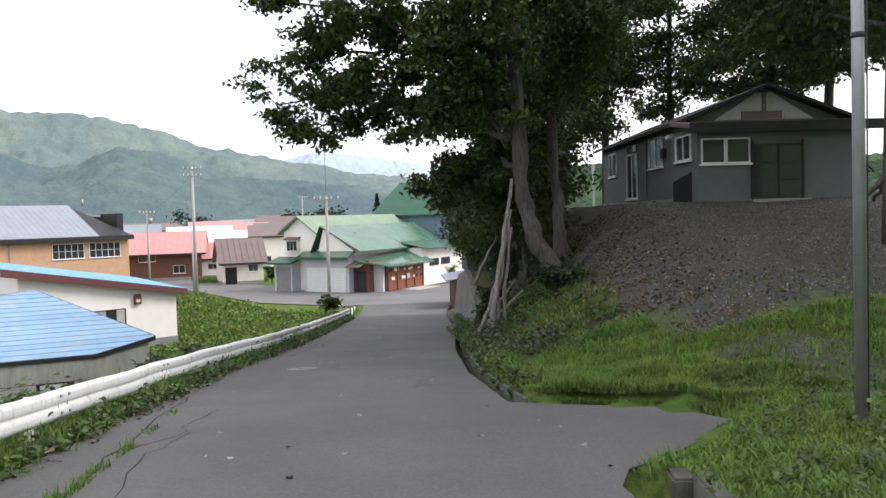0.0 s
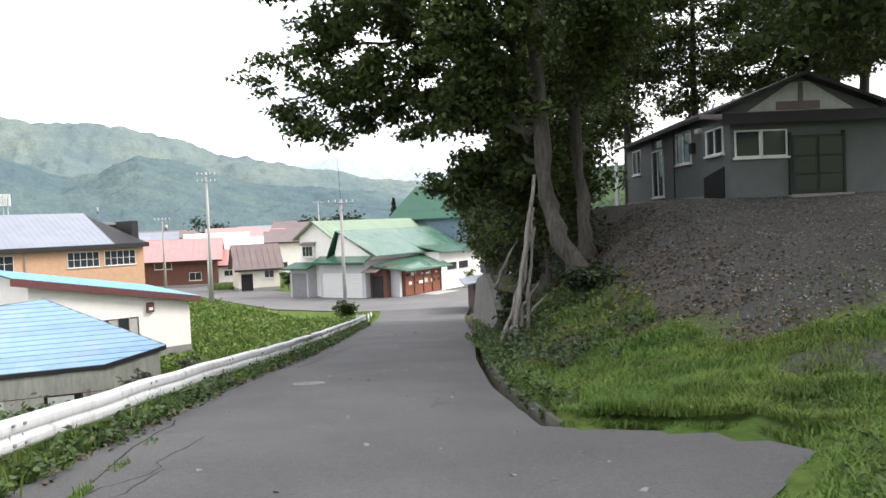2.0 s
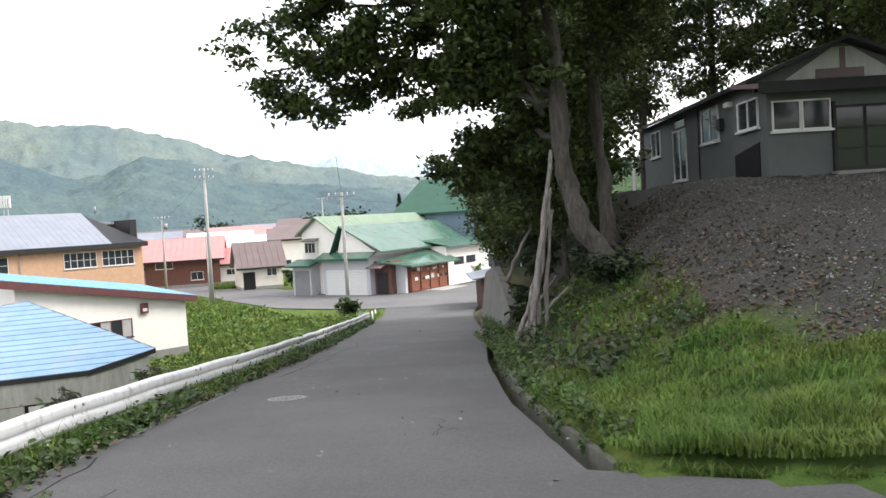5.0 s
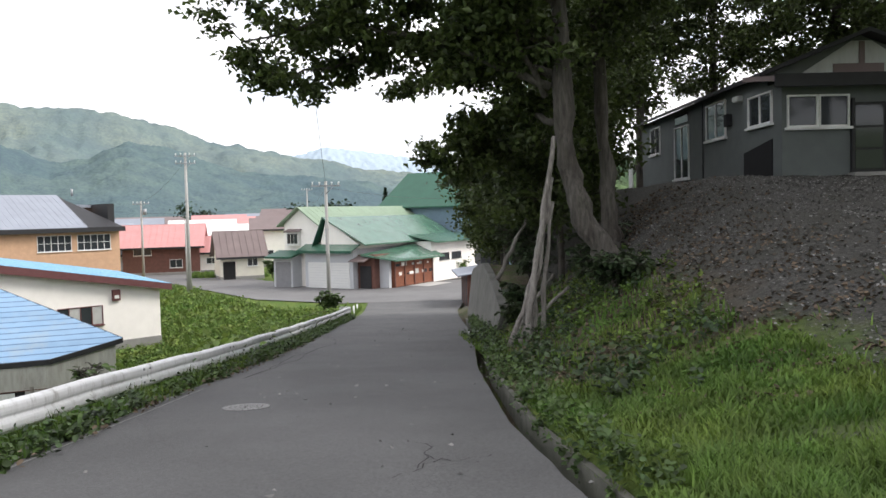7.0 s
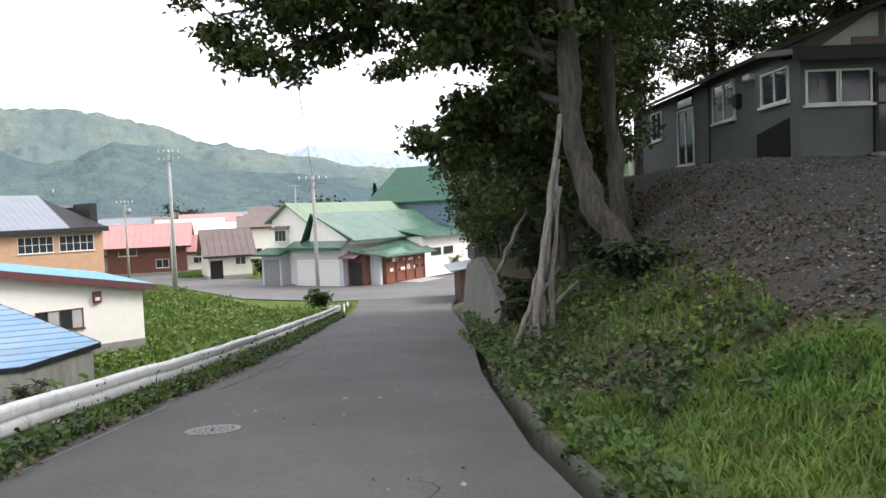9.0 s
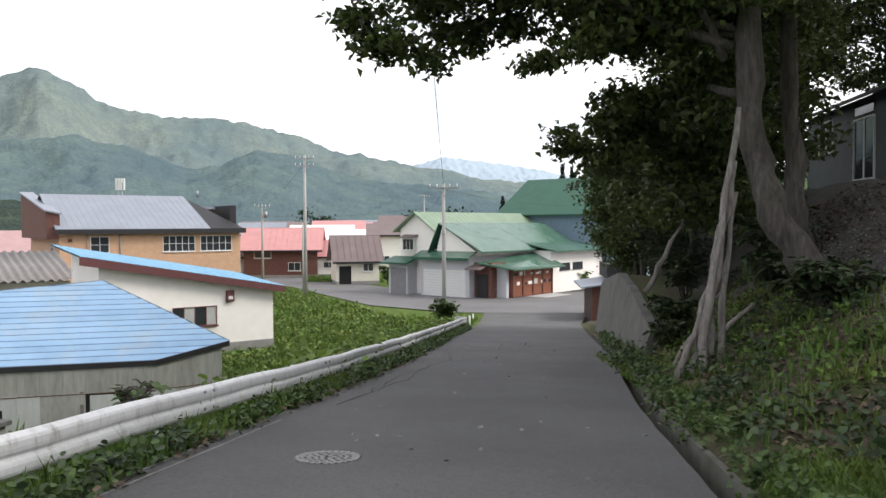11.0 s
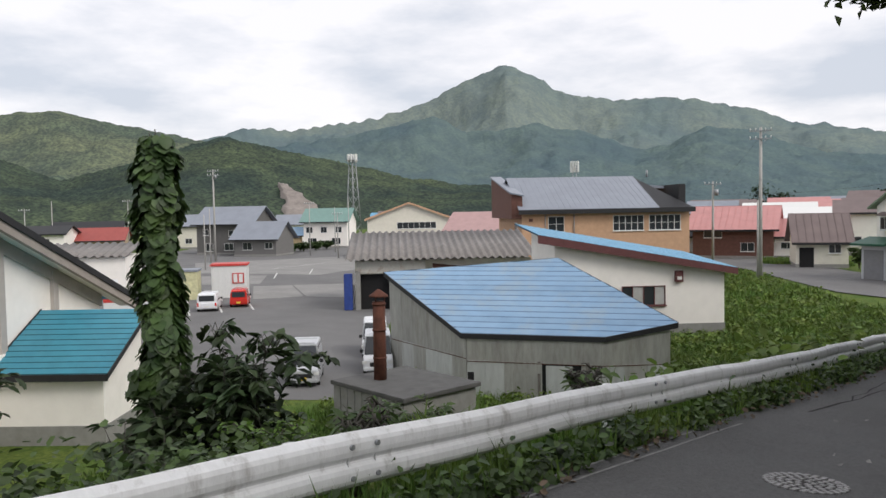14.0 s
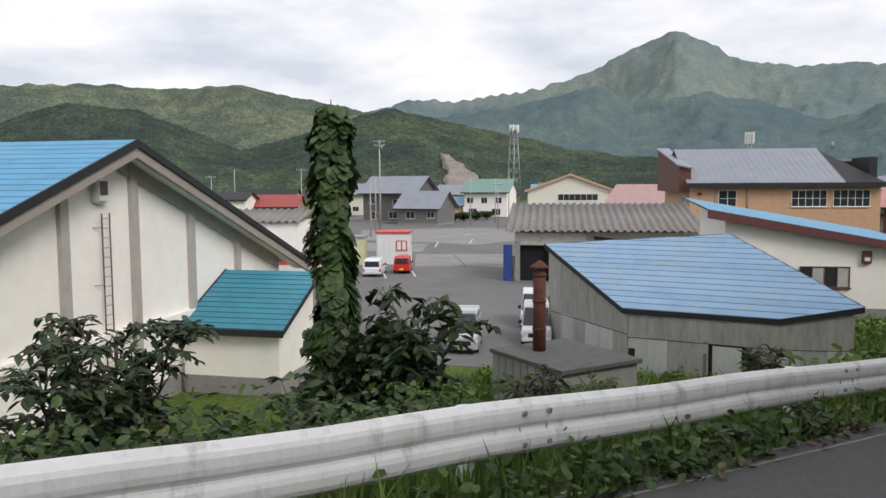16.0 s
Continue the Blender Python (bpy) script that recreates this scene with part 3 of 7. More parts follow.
M_SEAMLINE = material("worn_pale_paint", (0.21, 0.207, 0.20), 0.8, scale=9, vary=0.3, stain=0.9, stain_color=(0.12, 0.118, 0.115), bump=0.3)
for off in (0.0, 0.17):
    bm = bmesh.new()
    prev = None
    for k in range(60):
        s_ = 11.0 + 0.12 * k
        c_ = -3.53 + 0.06 * (s_ - 11.0) + off + 0.008 * noise.noise(Vector((s_ * 4, off * 9, 1.0)))
        cur = [bm.verts.new((*xy(s_, c_ + o), road_z(s_) + 0.008)) for o in (-0.014, 0.014)]
        if prev:
            bm.faces.new((prev[0], prev[1], cur[1], cur[0]))
        prev = cur
    tagged(part("seam_line", bm, M_SEAMLINE), "thin worn pale line along the asphalt edge", "road marking", kind="structure")


# ---- leaves, grass and trees ----
def leaf_mesh(name, centres, size, seed, mat, parent=None, up=0.6, narrow=0.42, fold=0.12, spread_=0.35, fine=False):
    """Many small folded leaves, two quads each, turned at random and mostly facing up."""
    r = np.random.RandomState(seed)
    n = len(centres)
    nor = r.normal(size=(n, 3))
    nor[:, 2] = np.abs(nor[:, 2]) * 1.0 + up
    nor /= np.linalg.norm(nor, axis=1)[:, None]
    a = r.normal(size=(n, 3))
    a -= (a * nor).sum(1)[:, None] * nor
    a /= np.linalg.norm(a, axis=1)[:, None]
    b = np.cross(nor, a)
    L = size * (1 + spread_ * r.uniform(-1, 1, (n, 1)))
    W = L * narrow
    p = np.asarray(centres)
    tip, base = p + a * L * 0.5 - nor * L * fold, p - a * L * 0.5
    mid = p + a * L * 0.02
    l1, r1 = mid + b * W + nor * L * fold, mid - b * W + nor * L * fold
    if fine:
        q1, q2 = p - a * L * 0.28, p + a * L * 0.22 - nor * L * fold * 0.2
        up_ = nor * L * fold * 0.7
        ring = [base, q1 + b * W * 0.75 + up_, q2 + b * W * 0.8 + up_, tip, q2 - b * W * 0.8 + up_, q1 - b * W * 0.75 + up_]
        verts = np.stack(ring, 1).reshape(-1, 3)
        i = np.arange(n)[:, None] * 6
        faces = np.concatenate([i + f for f in ([0, 3, 2], [0, 2, 1], [0, 5, 4], [0, 4, 3])], 1).reshape(-1, 3)
        return raw_np(name, verts, faces, mat, parent)
    verts = np.stack([base, l1, tip, r1], 1).reshape(-1, 3)
    i = np.arange(n)[:, None] * 4
    faces = np.concatenate([i + [0, 2, 1], i + [0, 3, 2]], 1).reshape(-1, 3)
    return raw_np(name, verts, faces, mat, parent)


def blades(name, roots, tall, seed, mat, parent=None, wide=0.012, lean=0.35):
    r = np.random.RandomState(seed)
    n = len(roots)
    ang = r.uniform(0, 6.283, n)
    h = tall * r.uniform(0.45, 1.25, n) * np.array([1.0 + 0.9 * noise.noise(Vector((q[0] * 1.9, q[1] * 1.9, 5.0))) for q in roots])
    d = np.stack([np.cos(ang), np.sin(ang), np.zeros(n)], 1)
    side = np.stack([-np.sin(ang), np.cos(ang), np.zeros(n)], 1) * (wide * r.uniform(0.6, 1.4, n))[:, None]
    bend = (h * lean * r.uniform(0.3, 1.6, n))[:, None]
    up = np.array([0, 0, 1.0])
    p = np.asarray(roots)
    m1 = p + d * bend * 0.3 + up * (h * 0.6)[:, None]
    tip = p + d * bend + up * h[:, None]
    verts = np.stack([p - side, p + side, m1 + side * 0.8, m1 - side * 0.8, tip], 1).reshape(-1, 3)
    i = np.arange(n)[:, None] * 5
    faces = np.concatenate([i + [0, 1, 2], i + [0, 2, 3], i + [3, 2, 4]], 1).reshape(-1, 3)
    return raw_np(name, verts, faces, mat, parent)


def bent(path, seed, amount=0.15, per=4):
    """A path with more points and a natural wobble."""
    r = random.Random(seed)
    pts = [Vector(p) for p in path]
    out = []
    for a, b in zip(pts, pts[1:]):
        for k in range(per):
            t = k / per
            w = amount if out else 0
            out.append(a.lerp(b, t) + Vector((r.uniform(-w, w), r.uniform(-w, w), r.uniform(-w, w) * 0.5)))
    return out + [pts[-1]]


def tapered(bm, path, r0, r1, sides=8):
    n = len(path)
    return tube(bm, path, [r0 + (r1 - r0) * (i / (n - 1)) ** 0.8 for i in range(n)], sides)


def P3(s, c, z):
    return (*xy(s, c), z)


def clumps(rng, ends, count, radius, flat=0.55):
    """Leaf places round a set of twig points."""
    ends = np.asarray(ends)
    pick = rng.randint(0, len(ends), count)
    off = rng.normal(size=(count, 3)) * radius
    off[:, 2] *= flat
    return ends[pick] + off


def tree(label, base, trunk_path, trunk_r, limbs, leaves, size, seed, radius=0.38, twigs=5, category="tree", mat=M_LEAF, twig_len=1.0):
    """A trunk with limbs, twigs at the limbs' ends and leaves in clumps round the twigs."""
    r = random.Random(seed)
    nr = np.random.RandomState(seed)
    t = thing("tree", label, category, base)
    inv = Matrix.Translation(base).inverted()
    bm = bmesh.new()
    tp = bent(trunk_path, seed, 0.06)
    tapered(bm, tp, trunk_r, trunk_r * 0.45, 20)
    for v in bm.verts:
        k = noise.noise(v.co * 2.3) * 0.10 * trunk_r * 3 + noise.noise(Vector((v.co.x * 9, v.co.y * 9, v.co.z * 0.8))) * 0.11 * trunk_r
        v.co += Vector((k, k * 0.7, 0))
    if trunk_r > 0.24:
        foot = tp[1]
        for q in range(6):
            a = 1.05 * q + r.uniform(-0.3, 0.3)
            out_ = Vector((math.cos(a), math.sin(a), 0)) * trunk_r
            tapered(bm, bent([foot + Vector((0, 0, 0.35)) + out_ * 0.5, foot + out_ * 1.1 + Vector((0, 0, 0.0)), foot + out_ * 2.6 + Vector((0, 0, -0.45))], seed + q, 0.04), trunk_r * 0.42, 0.04, 7)
    ends = []
    for j, (path, r0, weight) in enumerate(limbs):
        lp = bent(path, seed + 31 * j, 0.12 + 0.02 * len(path))
        tapered(bm, lp, r0, 0.02, 7)
        n = len(lp)
        for i in range(n // 4, n):
            for k in range(max(1, int(twigs * weight))):
                a = Vector((r.uniform(-1, 1), r.uniform(-1, 1), r.uniform(-0.55, 0.6))).normalized() * twig_len * r.uniform(0.5, 1.3)
                e = lp[i] + a
                tapered(bm, [lp[i], lp[i] + a * 0.5 + Vector((0, 0, 0.08)), e], 0.018, 0.005, 4)
                for q in (0.45, 0.75, 1.0):
                    ends.append(lp[i] + a * q + Vector((0, 0, -0.06)))
    bm.transform(inv)
    part("trunk", bm, M_BARK, t)
    pts = clumps(nr, [tuple(e) for e in ends], leaves, radius) - np.asarray(base)
    leaf_mesh("crown", pts, size, seed + 1, mat, t, up=0.25, narrow=0.3, fold=0.16)
    return t


late_shrubs = []
# the roadside tree whose limbs hang over the road
main_base = P3(22.2, 4.95, -0.9)
tree("tall broadleaf tree with a curved trunk leaning over the road", main_base,
     [P3(22.0, 5.2, -0.9), P3(22.1, 4.75, -0.2), P3(22.3, 4.22, 0.75), P3(22.5, 3.92, 1.6), P3(22.6, 3.85, 3.0), P3(22.8, 3.8, 6.0), P3(23, 3.8, 10.5)], 0.31,
     [([P3(22.7, 3.6, 3.6), P3(23.2, 1.5, 4.6), P3(23.6, -0.8, 5.4), P3(23.8, -3.2, 4.9)], 0.10, 0.5),
      ([P3(22.8, 3.8, 4.6), P3(23.4, 1.4, 6.2), P3(23.8, -0.9, 6.5), P3(24.0, -3.0, 6.2)], 0.09, 0.5),
      ([P3(22.8, 3.8, 3.9), P3(24.0, 1.2, 5.0), P3(24.4, -1.0, 4.6), P3(24.6, -2.5, 4.0)], 0.08, 0.5),
      ([P3(22.8, 3.8, 5.4), P3(23.0, 1.8, 7.0), P3(23.2, 0.0, 7.2), P3(23.4, -1.6, 6.8)], 0.08, 0.7),
      ([P3(22.8, 3.4, 4.6), P3(22.4, 1.4, 6.4), P3(22.2, -0.6, 7.2), P3(22.0, -2.8, 7.4)], 0.10, 0.5),
      ([P3(22.9, 3.3, 5.0), P3(24.4, 1.4, 5.8), P3(25.2, -0.9, 5.6), P3(25.6, -2.4, 5.0)], 0.09, 0.5),
      ([P3(22.8, 3.9, 2.8), P3(24.8, 3.2, 3.3), P3(27.0, 2.2, 2.9), P3(28.4, 1.8, 2.2)], 0.09, 1.2),
      ([P3(22.8, 3.8, 3.8), P3(24.8, 2.4, 4.8), P3(26.6, 1.3, 4.6)], 0.09, 1.0),
      ([P3(22.9, 3.2, 6.0), P3(22.4, 1.0, 8.4), P3(22.0, -0.6, 9.2)], 0.10, 1.2),
      ([P3(22.9, 3.2, 6.4), P3(23.6, 4.6, 8.4), P3(24.2, 5.6, 9.8)], 0.10, 1.2),
      ([P3(22.9, 3.2, 5.4), P3(20.8, 2.8, 7.0), P3(19.6, 2.2, 7.6)], 0.08, 1.0),
      ([P3(22.9, 3.1, 8.0), P3(23.0, 2.4, 10.5), P3(23.2, 1.6, 12.0)], 0.10, 1.4),
      ([P3(22.8, 3.5, 3.4), P3(22.0, 2.4, 5.2), P3(21.6, 1.8, 6.2)], 0.08, 1.0),
      ([P3(22.8, 3.5, 4.4), P3(24.6, 3.4, 5.4), P3(26.2, 3.0, 5.8)], 0.08, 1.1)], 46000, 0.19, 11, 0.21, 4)
tree("slender straight broadleaf tree on the bank", P3(24.4, 5.55, -0.4),
     [P3(25.2, 5.65, 0.0), P3(25.2, 5.6, 0.5), P3(25.3, 5.5, 1.8), P3(25.2, 5.3, 5.0), P3(25.1, 5.0, 11.0)], 0.27,
     [([P3(24.6, 5.2, 5.0), P3(25.6, 6.4, 6.6), P3(26.2, 7.4, 7.4)], 0.09, 1.0),
      ([P3(24.6, 5.2, 4.6), P3(25.8, 4.4, 5.4), P3(27.2, 3.6, 5.6)], 0.09, 1.0),
      ([P3(24.7, 5.1, 6.8), P3(23.6, 6.2, 8.4), P3(23.2, 7.0, 9.6)], 0.09, 1.2),
      ([P3(24.7, 5.1, 8.4), P3(25.4, 4.2, 10.6), P3(26.0, 3.8, 12.0)], 0.09, 1.4),
      ([P3(24.6, 5.2, 5.6), P3(23.6, 5.6, 6.6), P3(22.6, 6.0, 7.2)], 0.07, 1.0)], 22000, 0.17, 23, 0.34, 4)
# dark growth behind and below the big trees, beside the retaining wall
for k, (s_, c_, z_, h_) in enumerate(((28.6, 5.0, -0.4, 4.6), (33.0, 5.3, -0.4, 5.0), (37.0, 5.3, -0.6, 5.6), (41.5, 5.2, -1.4, 6.0), (46.0, 5.6, -2.6, 6.5), (50.5, 6.4, -3.6, 7.0))):
    tree("dark leafy understorey tree on the bank", P3(s_, c_, z_ - 0.8), [P3(s_, c_, z_ - 1.2), P3(s_ + 0.1, c_ - 0.1, z_ + h_ * 0.5), P3(s_, c_, z_ + h_)], 0.12,
         [([P3(s_, c_, z_ + h_ * f), P3(s_ + 1.2 * math.cos(a), c_ + 1.0 * math.sin(a), z_ + h_ * f + 0.4), P3(s_ + 2.1 * math.cos(a), c_ + 1.7 * math.sin(a), z_ + h_ * f + 0.2)], 0.05, 1.0) for f, a in ((0.30, 3.6), (0.38, 5.2), (0.28, 0.4), (0.55, 2.0), (0.65, 4.2), (0.8, 1.2), (0.9, 3.0), (0.6, 4.7))], 8500, 0.2, 60 + k, 0.28, 3)
# low dark growth on top of the retaining wall
for k, (s_, c_, w_, h_) in enumerate(((30.5, 4.5, 1.0, 1.3), (33.5, 4.9, 1.2, 1.5), (36.5, 5.1, 1.3, 1.6), (40.0, 5.3, 1.4, 1.8), (26.4, 3.3, 0.5, 0.6), (27.4, 3.6, 0.6, 0.7), (26.3, 5.6, 0.9, 1.0), (24.3, 4.9, 0.8, 0.8), (21.2, 4.6, 0.7, 0.7))):
    late_shrubs.append((s_, c_, "dark leafy undergrowth on the shaded bank", w_, h_, 900, 0.14, 340 + k))
# tall trees behind the hut; unseen ones right of the yard added for shade
back = [(43.5, 9.6, 15), (45.0, 9.9, 14), (46.4, 9.2, 16), (48.0, 13.5, 17), (49.0, 18.0, 17), (44.5, 22.5, 16), (37.0, 21.5, 16), (27.0, 20.6, 15), (52, 11.0, 16), (21.5, 17.4, 15), (33.0, 20.5, 15), (14.5, 17.5, 14), (41.0, 20.5, 16), (17.6, 11.8, 14), (22.5, 17.0, 15), (8.0, 15.0, 14)]
for k, (s_, c_, h_) in enumerate(back):
    r_ = random.Random(200 + k)
    z_ = height(s_, c_)
    limbs = []
    for j in range(13):
        f = 0.40 + 0.58 * j / 12 if k < 3 else 0.36 + 0.62 * j / 12
        a = j * 2.4 + r_.uniform(-0.4, 0.4)
        # the last three get wider crowns so they shade the yard and road
        reach = (4.2 - 2.4 * abs(f - 0.55)) * (1.5 if k > 12 else 1.0) * r_.uniform(0.75, 1.2)
        zz = z_ + h_ * f
        limbs.append(([P3(s_, c_, zz), P3(s_ + reach * 0.55 * math.cos(a), c_ + reach * 0.55 * math.sin(a), zz + 0.9), P3(s_ + reach * math.cos(a), c_ + reach * math.sin(a), zz + 0.9)], 0.07, 0.8))
    tree("tall dark forest tree behind the hut, or added unseen for shade", P3(s_, c_, z_ - 0.3), [P3(s_, c_, z_ - 0.4), P3(s_ + 0.1, c_ + 0.1, z_ + h_ * 0.5), P3(s_, c_ + 0.2, z_ + h_)], 0.26, limbs, 16000 if k < 3 else 15000, 0.26, 210 + k, 0.36, 3, twig_len=1.4)

# slimmer trees crowded between the road bank and the hut
for k, (s_, c_, h_) in enumerate(((32.5, 7.2, 12), (36.2, 7.75, 13))):
    r_ = random.Random(500 + k)
    z_ = height(s_, c_)
    limbs = []
    for j in range(12):
        f = 0.30 + 0.66 * j / 11
        a = j * 2.4 + r_.uniform(-0.4, 0.4)
        reach = 2.0 * r_.uniform(0.7, 1.2)
        zz = z_ + h_ * f
        limbs.append(([P3(s_, c_, zz), P3(s_ + reach * 0.55 * math.cos(a), c_ + reach * 0.55 * math.sin(a), zz + 0.5), P3(s_ + reach * math.cos(a), c_ + reach * math.sin(a), zz + 0.3)], 0.05, 0.8))
    tree("slim dark broadleaf tree crowded beside the hut", P3(s_, c_, z_ - 0.3), [P3(s_, c_, z_ - 0.4), P3(s_ + 0.1, c_ - 0.1, z_ + h_ * 0.5), P3(s_, c_ + 0.2, z_ + h_)], 0.19, limbs, 9000, 0.19, 520 + 3 * k, 0.40, 3, twig_len=0.9)

# grey dead stems standing together against the bank, joined near the top
stems = (((21.0, 2.26, -2.1), (21.3, 2.75, -0.9), (21.7, 3.2, 0.6), 0.062), ((21.05, 2.48, -2.1), (21.4, 2.8, -1.0), (21.8, 3.3, 1.2), 0.058), ((21.0, 2.7, -2.2), (21.3, 2.9, -0.4), (21.9, 3.5, 2.45), 0.088), ((21.1, 2.86, -2.1), (21.4, 2.98, -0.6), (21.9, 3.44, 1.6), 0.07), ((21.4, 3.1, -1.9), (21.6, 3.2, -0.4), (21.9, 3.46, 1.1), 0.06), ((21.6, 2.4, -2.0), (21.7, 3.0, -1.3), (21.9, 3.75, -0.7), 0.055), ((27.0, 2.86, -0.95), (27.2, 3.5, 0.2), (27.4, 4.1, 1.3), 0.06), ((23.6, 2.75, -2.2), (23.9, 3.3, -1.3), (24.2, 3.9, -0.6), 0.05))
for k, (b_, m_, t_, r0) in enumerate(stems):
    pth = bent([P3(*b_), P3(*m_), P3(*t_)], 40 + k, 0.035, 6)
    bm = tapered(bmesh.new(), pth, r0, r0 * 0.55, 12)
    for v in bm.verts:
        v.co += Vector((1, 1, 0)) * (noise.noise(v.co * 3.0) * 0.03 + noise.noise(Vector((v.co.x * 14, v.co.y * 14, v.co.z * 1.5))) * 0.022)
    tagged(part("dead_log", bm, M_DEADWOOD), "grey barkless dead log leaning against the bank", "log", "logs leaning on the bank")

# ---- grass and weeds ----
gr = np.random.RandomState(5)


def scatter(n, s0, s1, c0, c1, keep=None, lift=0.0):
    out = []
    while len(out) < n:
        s_, c_ = gr.uniform(s0, s1), gr.uniform(c0, c1)
        if keep and not keep(s_, c_):
            continue
        out.append((*xy(s_, c_), height(s_, c_) + lift))
    return np.array(out)


def patchy(s_, c_, f=0.9, cut=-0.1):
    return noise.noise(Vector((s_ * f, c_ * f, 2.0))) > cut - gr.uniform(0, 0.25)


def on_verge(s_, c_):
    if c_ < edge_r(s_) + 0.24 or (5.7 < s_ < 10.0 and c_ < edge_r(s_) + 0.02 + np.interp(s_, (5.9, 6.6, 8.0, 9.0, 9.9), (0.1, 0.9, 2.0, 1.7, 0.05))):
        return False
    worn = 8.8 < s_ < 11.6 and 3.4 < c_ < 6.4
    if worn and gr.uniform() > 0.3:
        return False
    if s_ > 12.6 and c_ > 4.8 and gr.uniform() > 0.03:
        return False
    return patchy(s_, c_, 0.9, -0.45)


tagged(blades("grass", scatter(90000, 4.0, 15.0, 1.6, 13.0, on_verge), 0.075, 1, M_GRASS, wide=0.009, lean=0.9), "short green grass on the verge and yard edge", "grass", kind="stuff")
tagged(blades("tall_grass", scatter(5000, 9.6, 15.5, 1.7, 8.0, on_verge), 0.13, 2, M_GRASS, wide=0.009, lean=0.8), "tufts of taller grass beside the drain", "grass", kind="stuff")
tagged(blades("edge_grass", scatter(7000, 9.45, 10.9, 2.0, 4.4, lambda s, c: c > edge_r(s) + 0.28 + float(np.interp(s, (9.0, 9.9), (1.7, 0.05))), 0.05), 0.13, 12, M_GRASS, wide=0.006, lean=0.8), "thick grass at the end of the asphalt apron", "grass", kind="stuff")
tagged(blades("apron_grass", scatter(9000, 8.4, 10.6, 1.8, 5.2, lambda s, c: c > edge_r(s) + 0.06 + (float(np.interp(s, (5.9, 6.6, 8.0, 9.0, 9.9), (0.1, 0.9, 2.0, 1.7, 0.05))) if s < 9.9 else 0.22), 0.01), 0.085, 13, M_GRASS, wide=0.009, lean=0.9), "ragged grass along the asphalt apron", "grass", kind="stuff")
tagged(blades("bank_grass", scatter(3500, 14.0, 30.0, 2.0, 6.6, lambda s, c: c < 4.6 + 0.1 * (s - 14) and patchy(s, c, 0.7, 0.08)), 0.16, 3, M_GRASS, wide=0.014), "sparse grass on the shaded bank", "grass", kind="stuff")


def below_rail(s_, c_):
    return c_ < edge_l(s_) - (0.3 if s_ > 30 else 2.6) and patchy(s_, c_, 0.35, -0.35)


tagged(blades("meadow_grass", scatter(75000, 16.0, 66.0, -24.0, -2.3, below_rail), 0.36, 4, M_GRASS, wide=0.026, lean=0.6), "bright green grass on the slope below the road", "grass", kind="stuff")
tagged(blades("verge_grass", scatter(20000, 3.0, 50.0, -4.6, -2.2, lambda s, c: edge_l(s) - 1.4 < c < edge_l(s) + 0.06 * gr.normal()), 0.22, 6, M_GRASS, wide=0.009), "grass growing under the guard rail", "grass", kind="stuff")
tagged(blades("seam_grass", scatter(1100, 4.2, 10.5, -2.95, -2.1, lambda s, c: abs(c + 2.3 + 0.085 * (s - 3.5)) < 0.07 and patchy(s, c, 1.6, 0.0)), 0.09, 8, M_GRASS, wide=0.007), "grass growing from a seam in the asphalt", "grass", kind="stuff")


M_MEADOW = material("meadow_leaves", (0.10, 0.175, 0.034), 0.6, scale=1.0, vary=0.4, second=(0.18, 0.22, 0.045), second_scale=0.4, second_amount=0.8, bump=0, leaf=0.3, island=0.45)


def in_meadow(s_, c_):
    x, y = xy(s_, c_)
    return (x + 36.7) * 0.63 + (y - 65.6) * 0.77 < -1.6 and c_ < edge_l(s_) - 0.3


def weeds(name, label, n_plants, s0, s1, c0, c1, keep, tall, size, seed, per=26, mat=M_WEED):
    roots = scatter(n_plants, s0, s1, c0, c1, keep)
    rr = np.random.RandomState(seed)
    pts = []
    for p in roots:
        h = tall * rr.uniform(0.4, 1.2)
        k = rr.randint(per // 2, per)
        f = rr.uniform(0.15, 1, k) ** 0.7
        q = rr.normal(size=(k, 3)) * [0.6 * h, 0.6 * h, 0.10] * (0.35 + 0.5 * f[:, None])
        pts.append(p + q + np.stack([np.zeros(k), np.zeros(k), f * h], 1))
    return tagged(leaf_mesh(name, np.concatenate(pts), size, seed, mat, up=1.0, fine=True), label, "weeds", kind="stuff")


weeds("rail_weeds", "broad-leaved weeds growing round the guard rail", 700, 4.0, 50.0, -4.5, -2.2, lambda s, c: edge_l(s) - 0.26 < c < edge_l(s) + 0.10 and patchy(s, c, 0.8, -0.2), 0.15, 0.07, 61, 28)
weeds("dark_rail_weeds", "dark broad-leaved creeper along the guard rail", 80, 10.0, 32.0, -4.3, -2.4, lambda s, c: edge_l(s) - 0.22 < c < edge_l(s) + 0.05 and patchy(s, c, 0.6, 0.0), 0.22, 0.08, 75, 22, M_DARKLEAF)
# darker leaves than other weeds, putting the bank's deep shade into their colour
weeds("bank_weeds", "low leafy plants on the shaded bank", 250, 13.5, 30.0, 2.0, 6.6, lambda s, c: c < 4.3 + 0.12 * (s - 13) and patchy(s, c, 0.6, 0.0), 0.24, 0.085, 62, 26, M_DARKLEAF)
weeds("yellow_weeds", "yellow-green low plants on the bank", 150, 14.0, 26.0, 3.2, 6.4, lambda s, c: c < 4.7 + 0.12 * (s - 14) and patchy(s, c, 0.9, 0.1), 0.2, 0.07, 72, 26, M_GRASS)
weeds("drain_weeds", "weeds hanging over the roadside drain", 330, 10.2, 40.0, 1.5, 3.4, lambda s, c: edge_r(s) + 0.2 < c < edge_r(s) + 0.55, 0.14, 0.06, 73, 26)
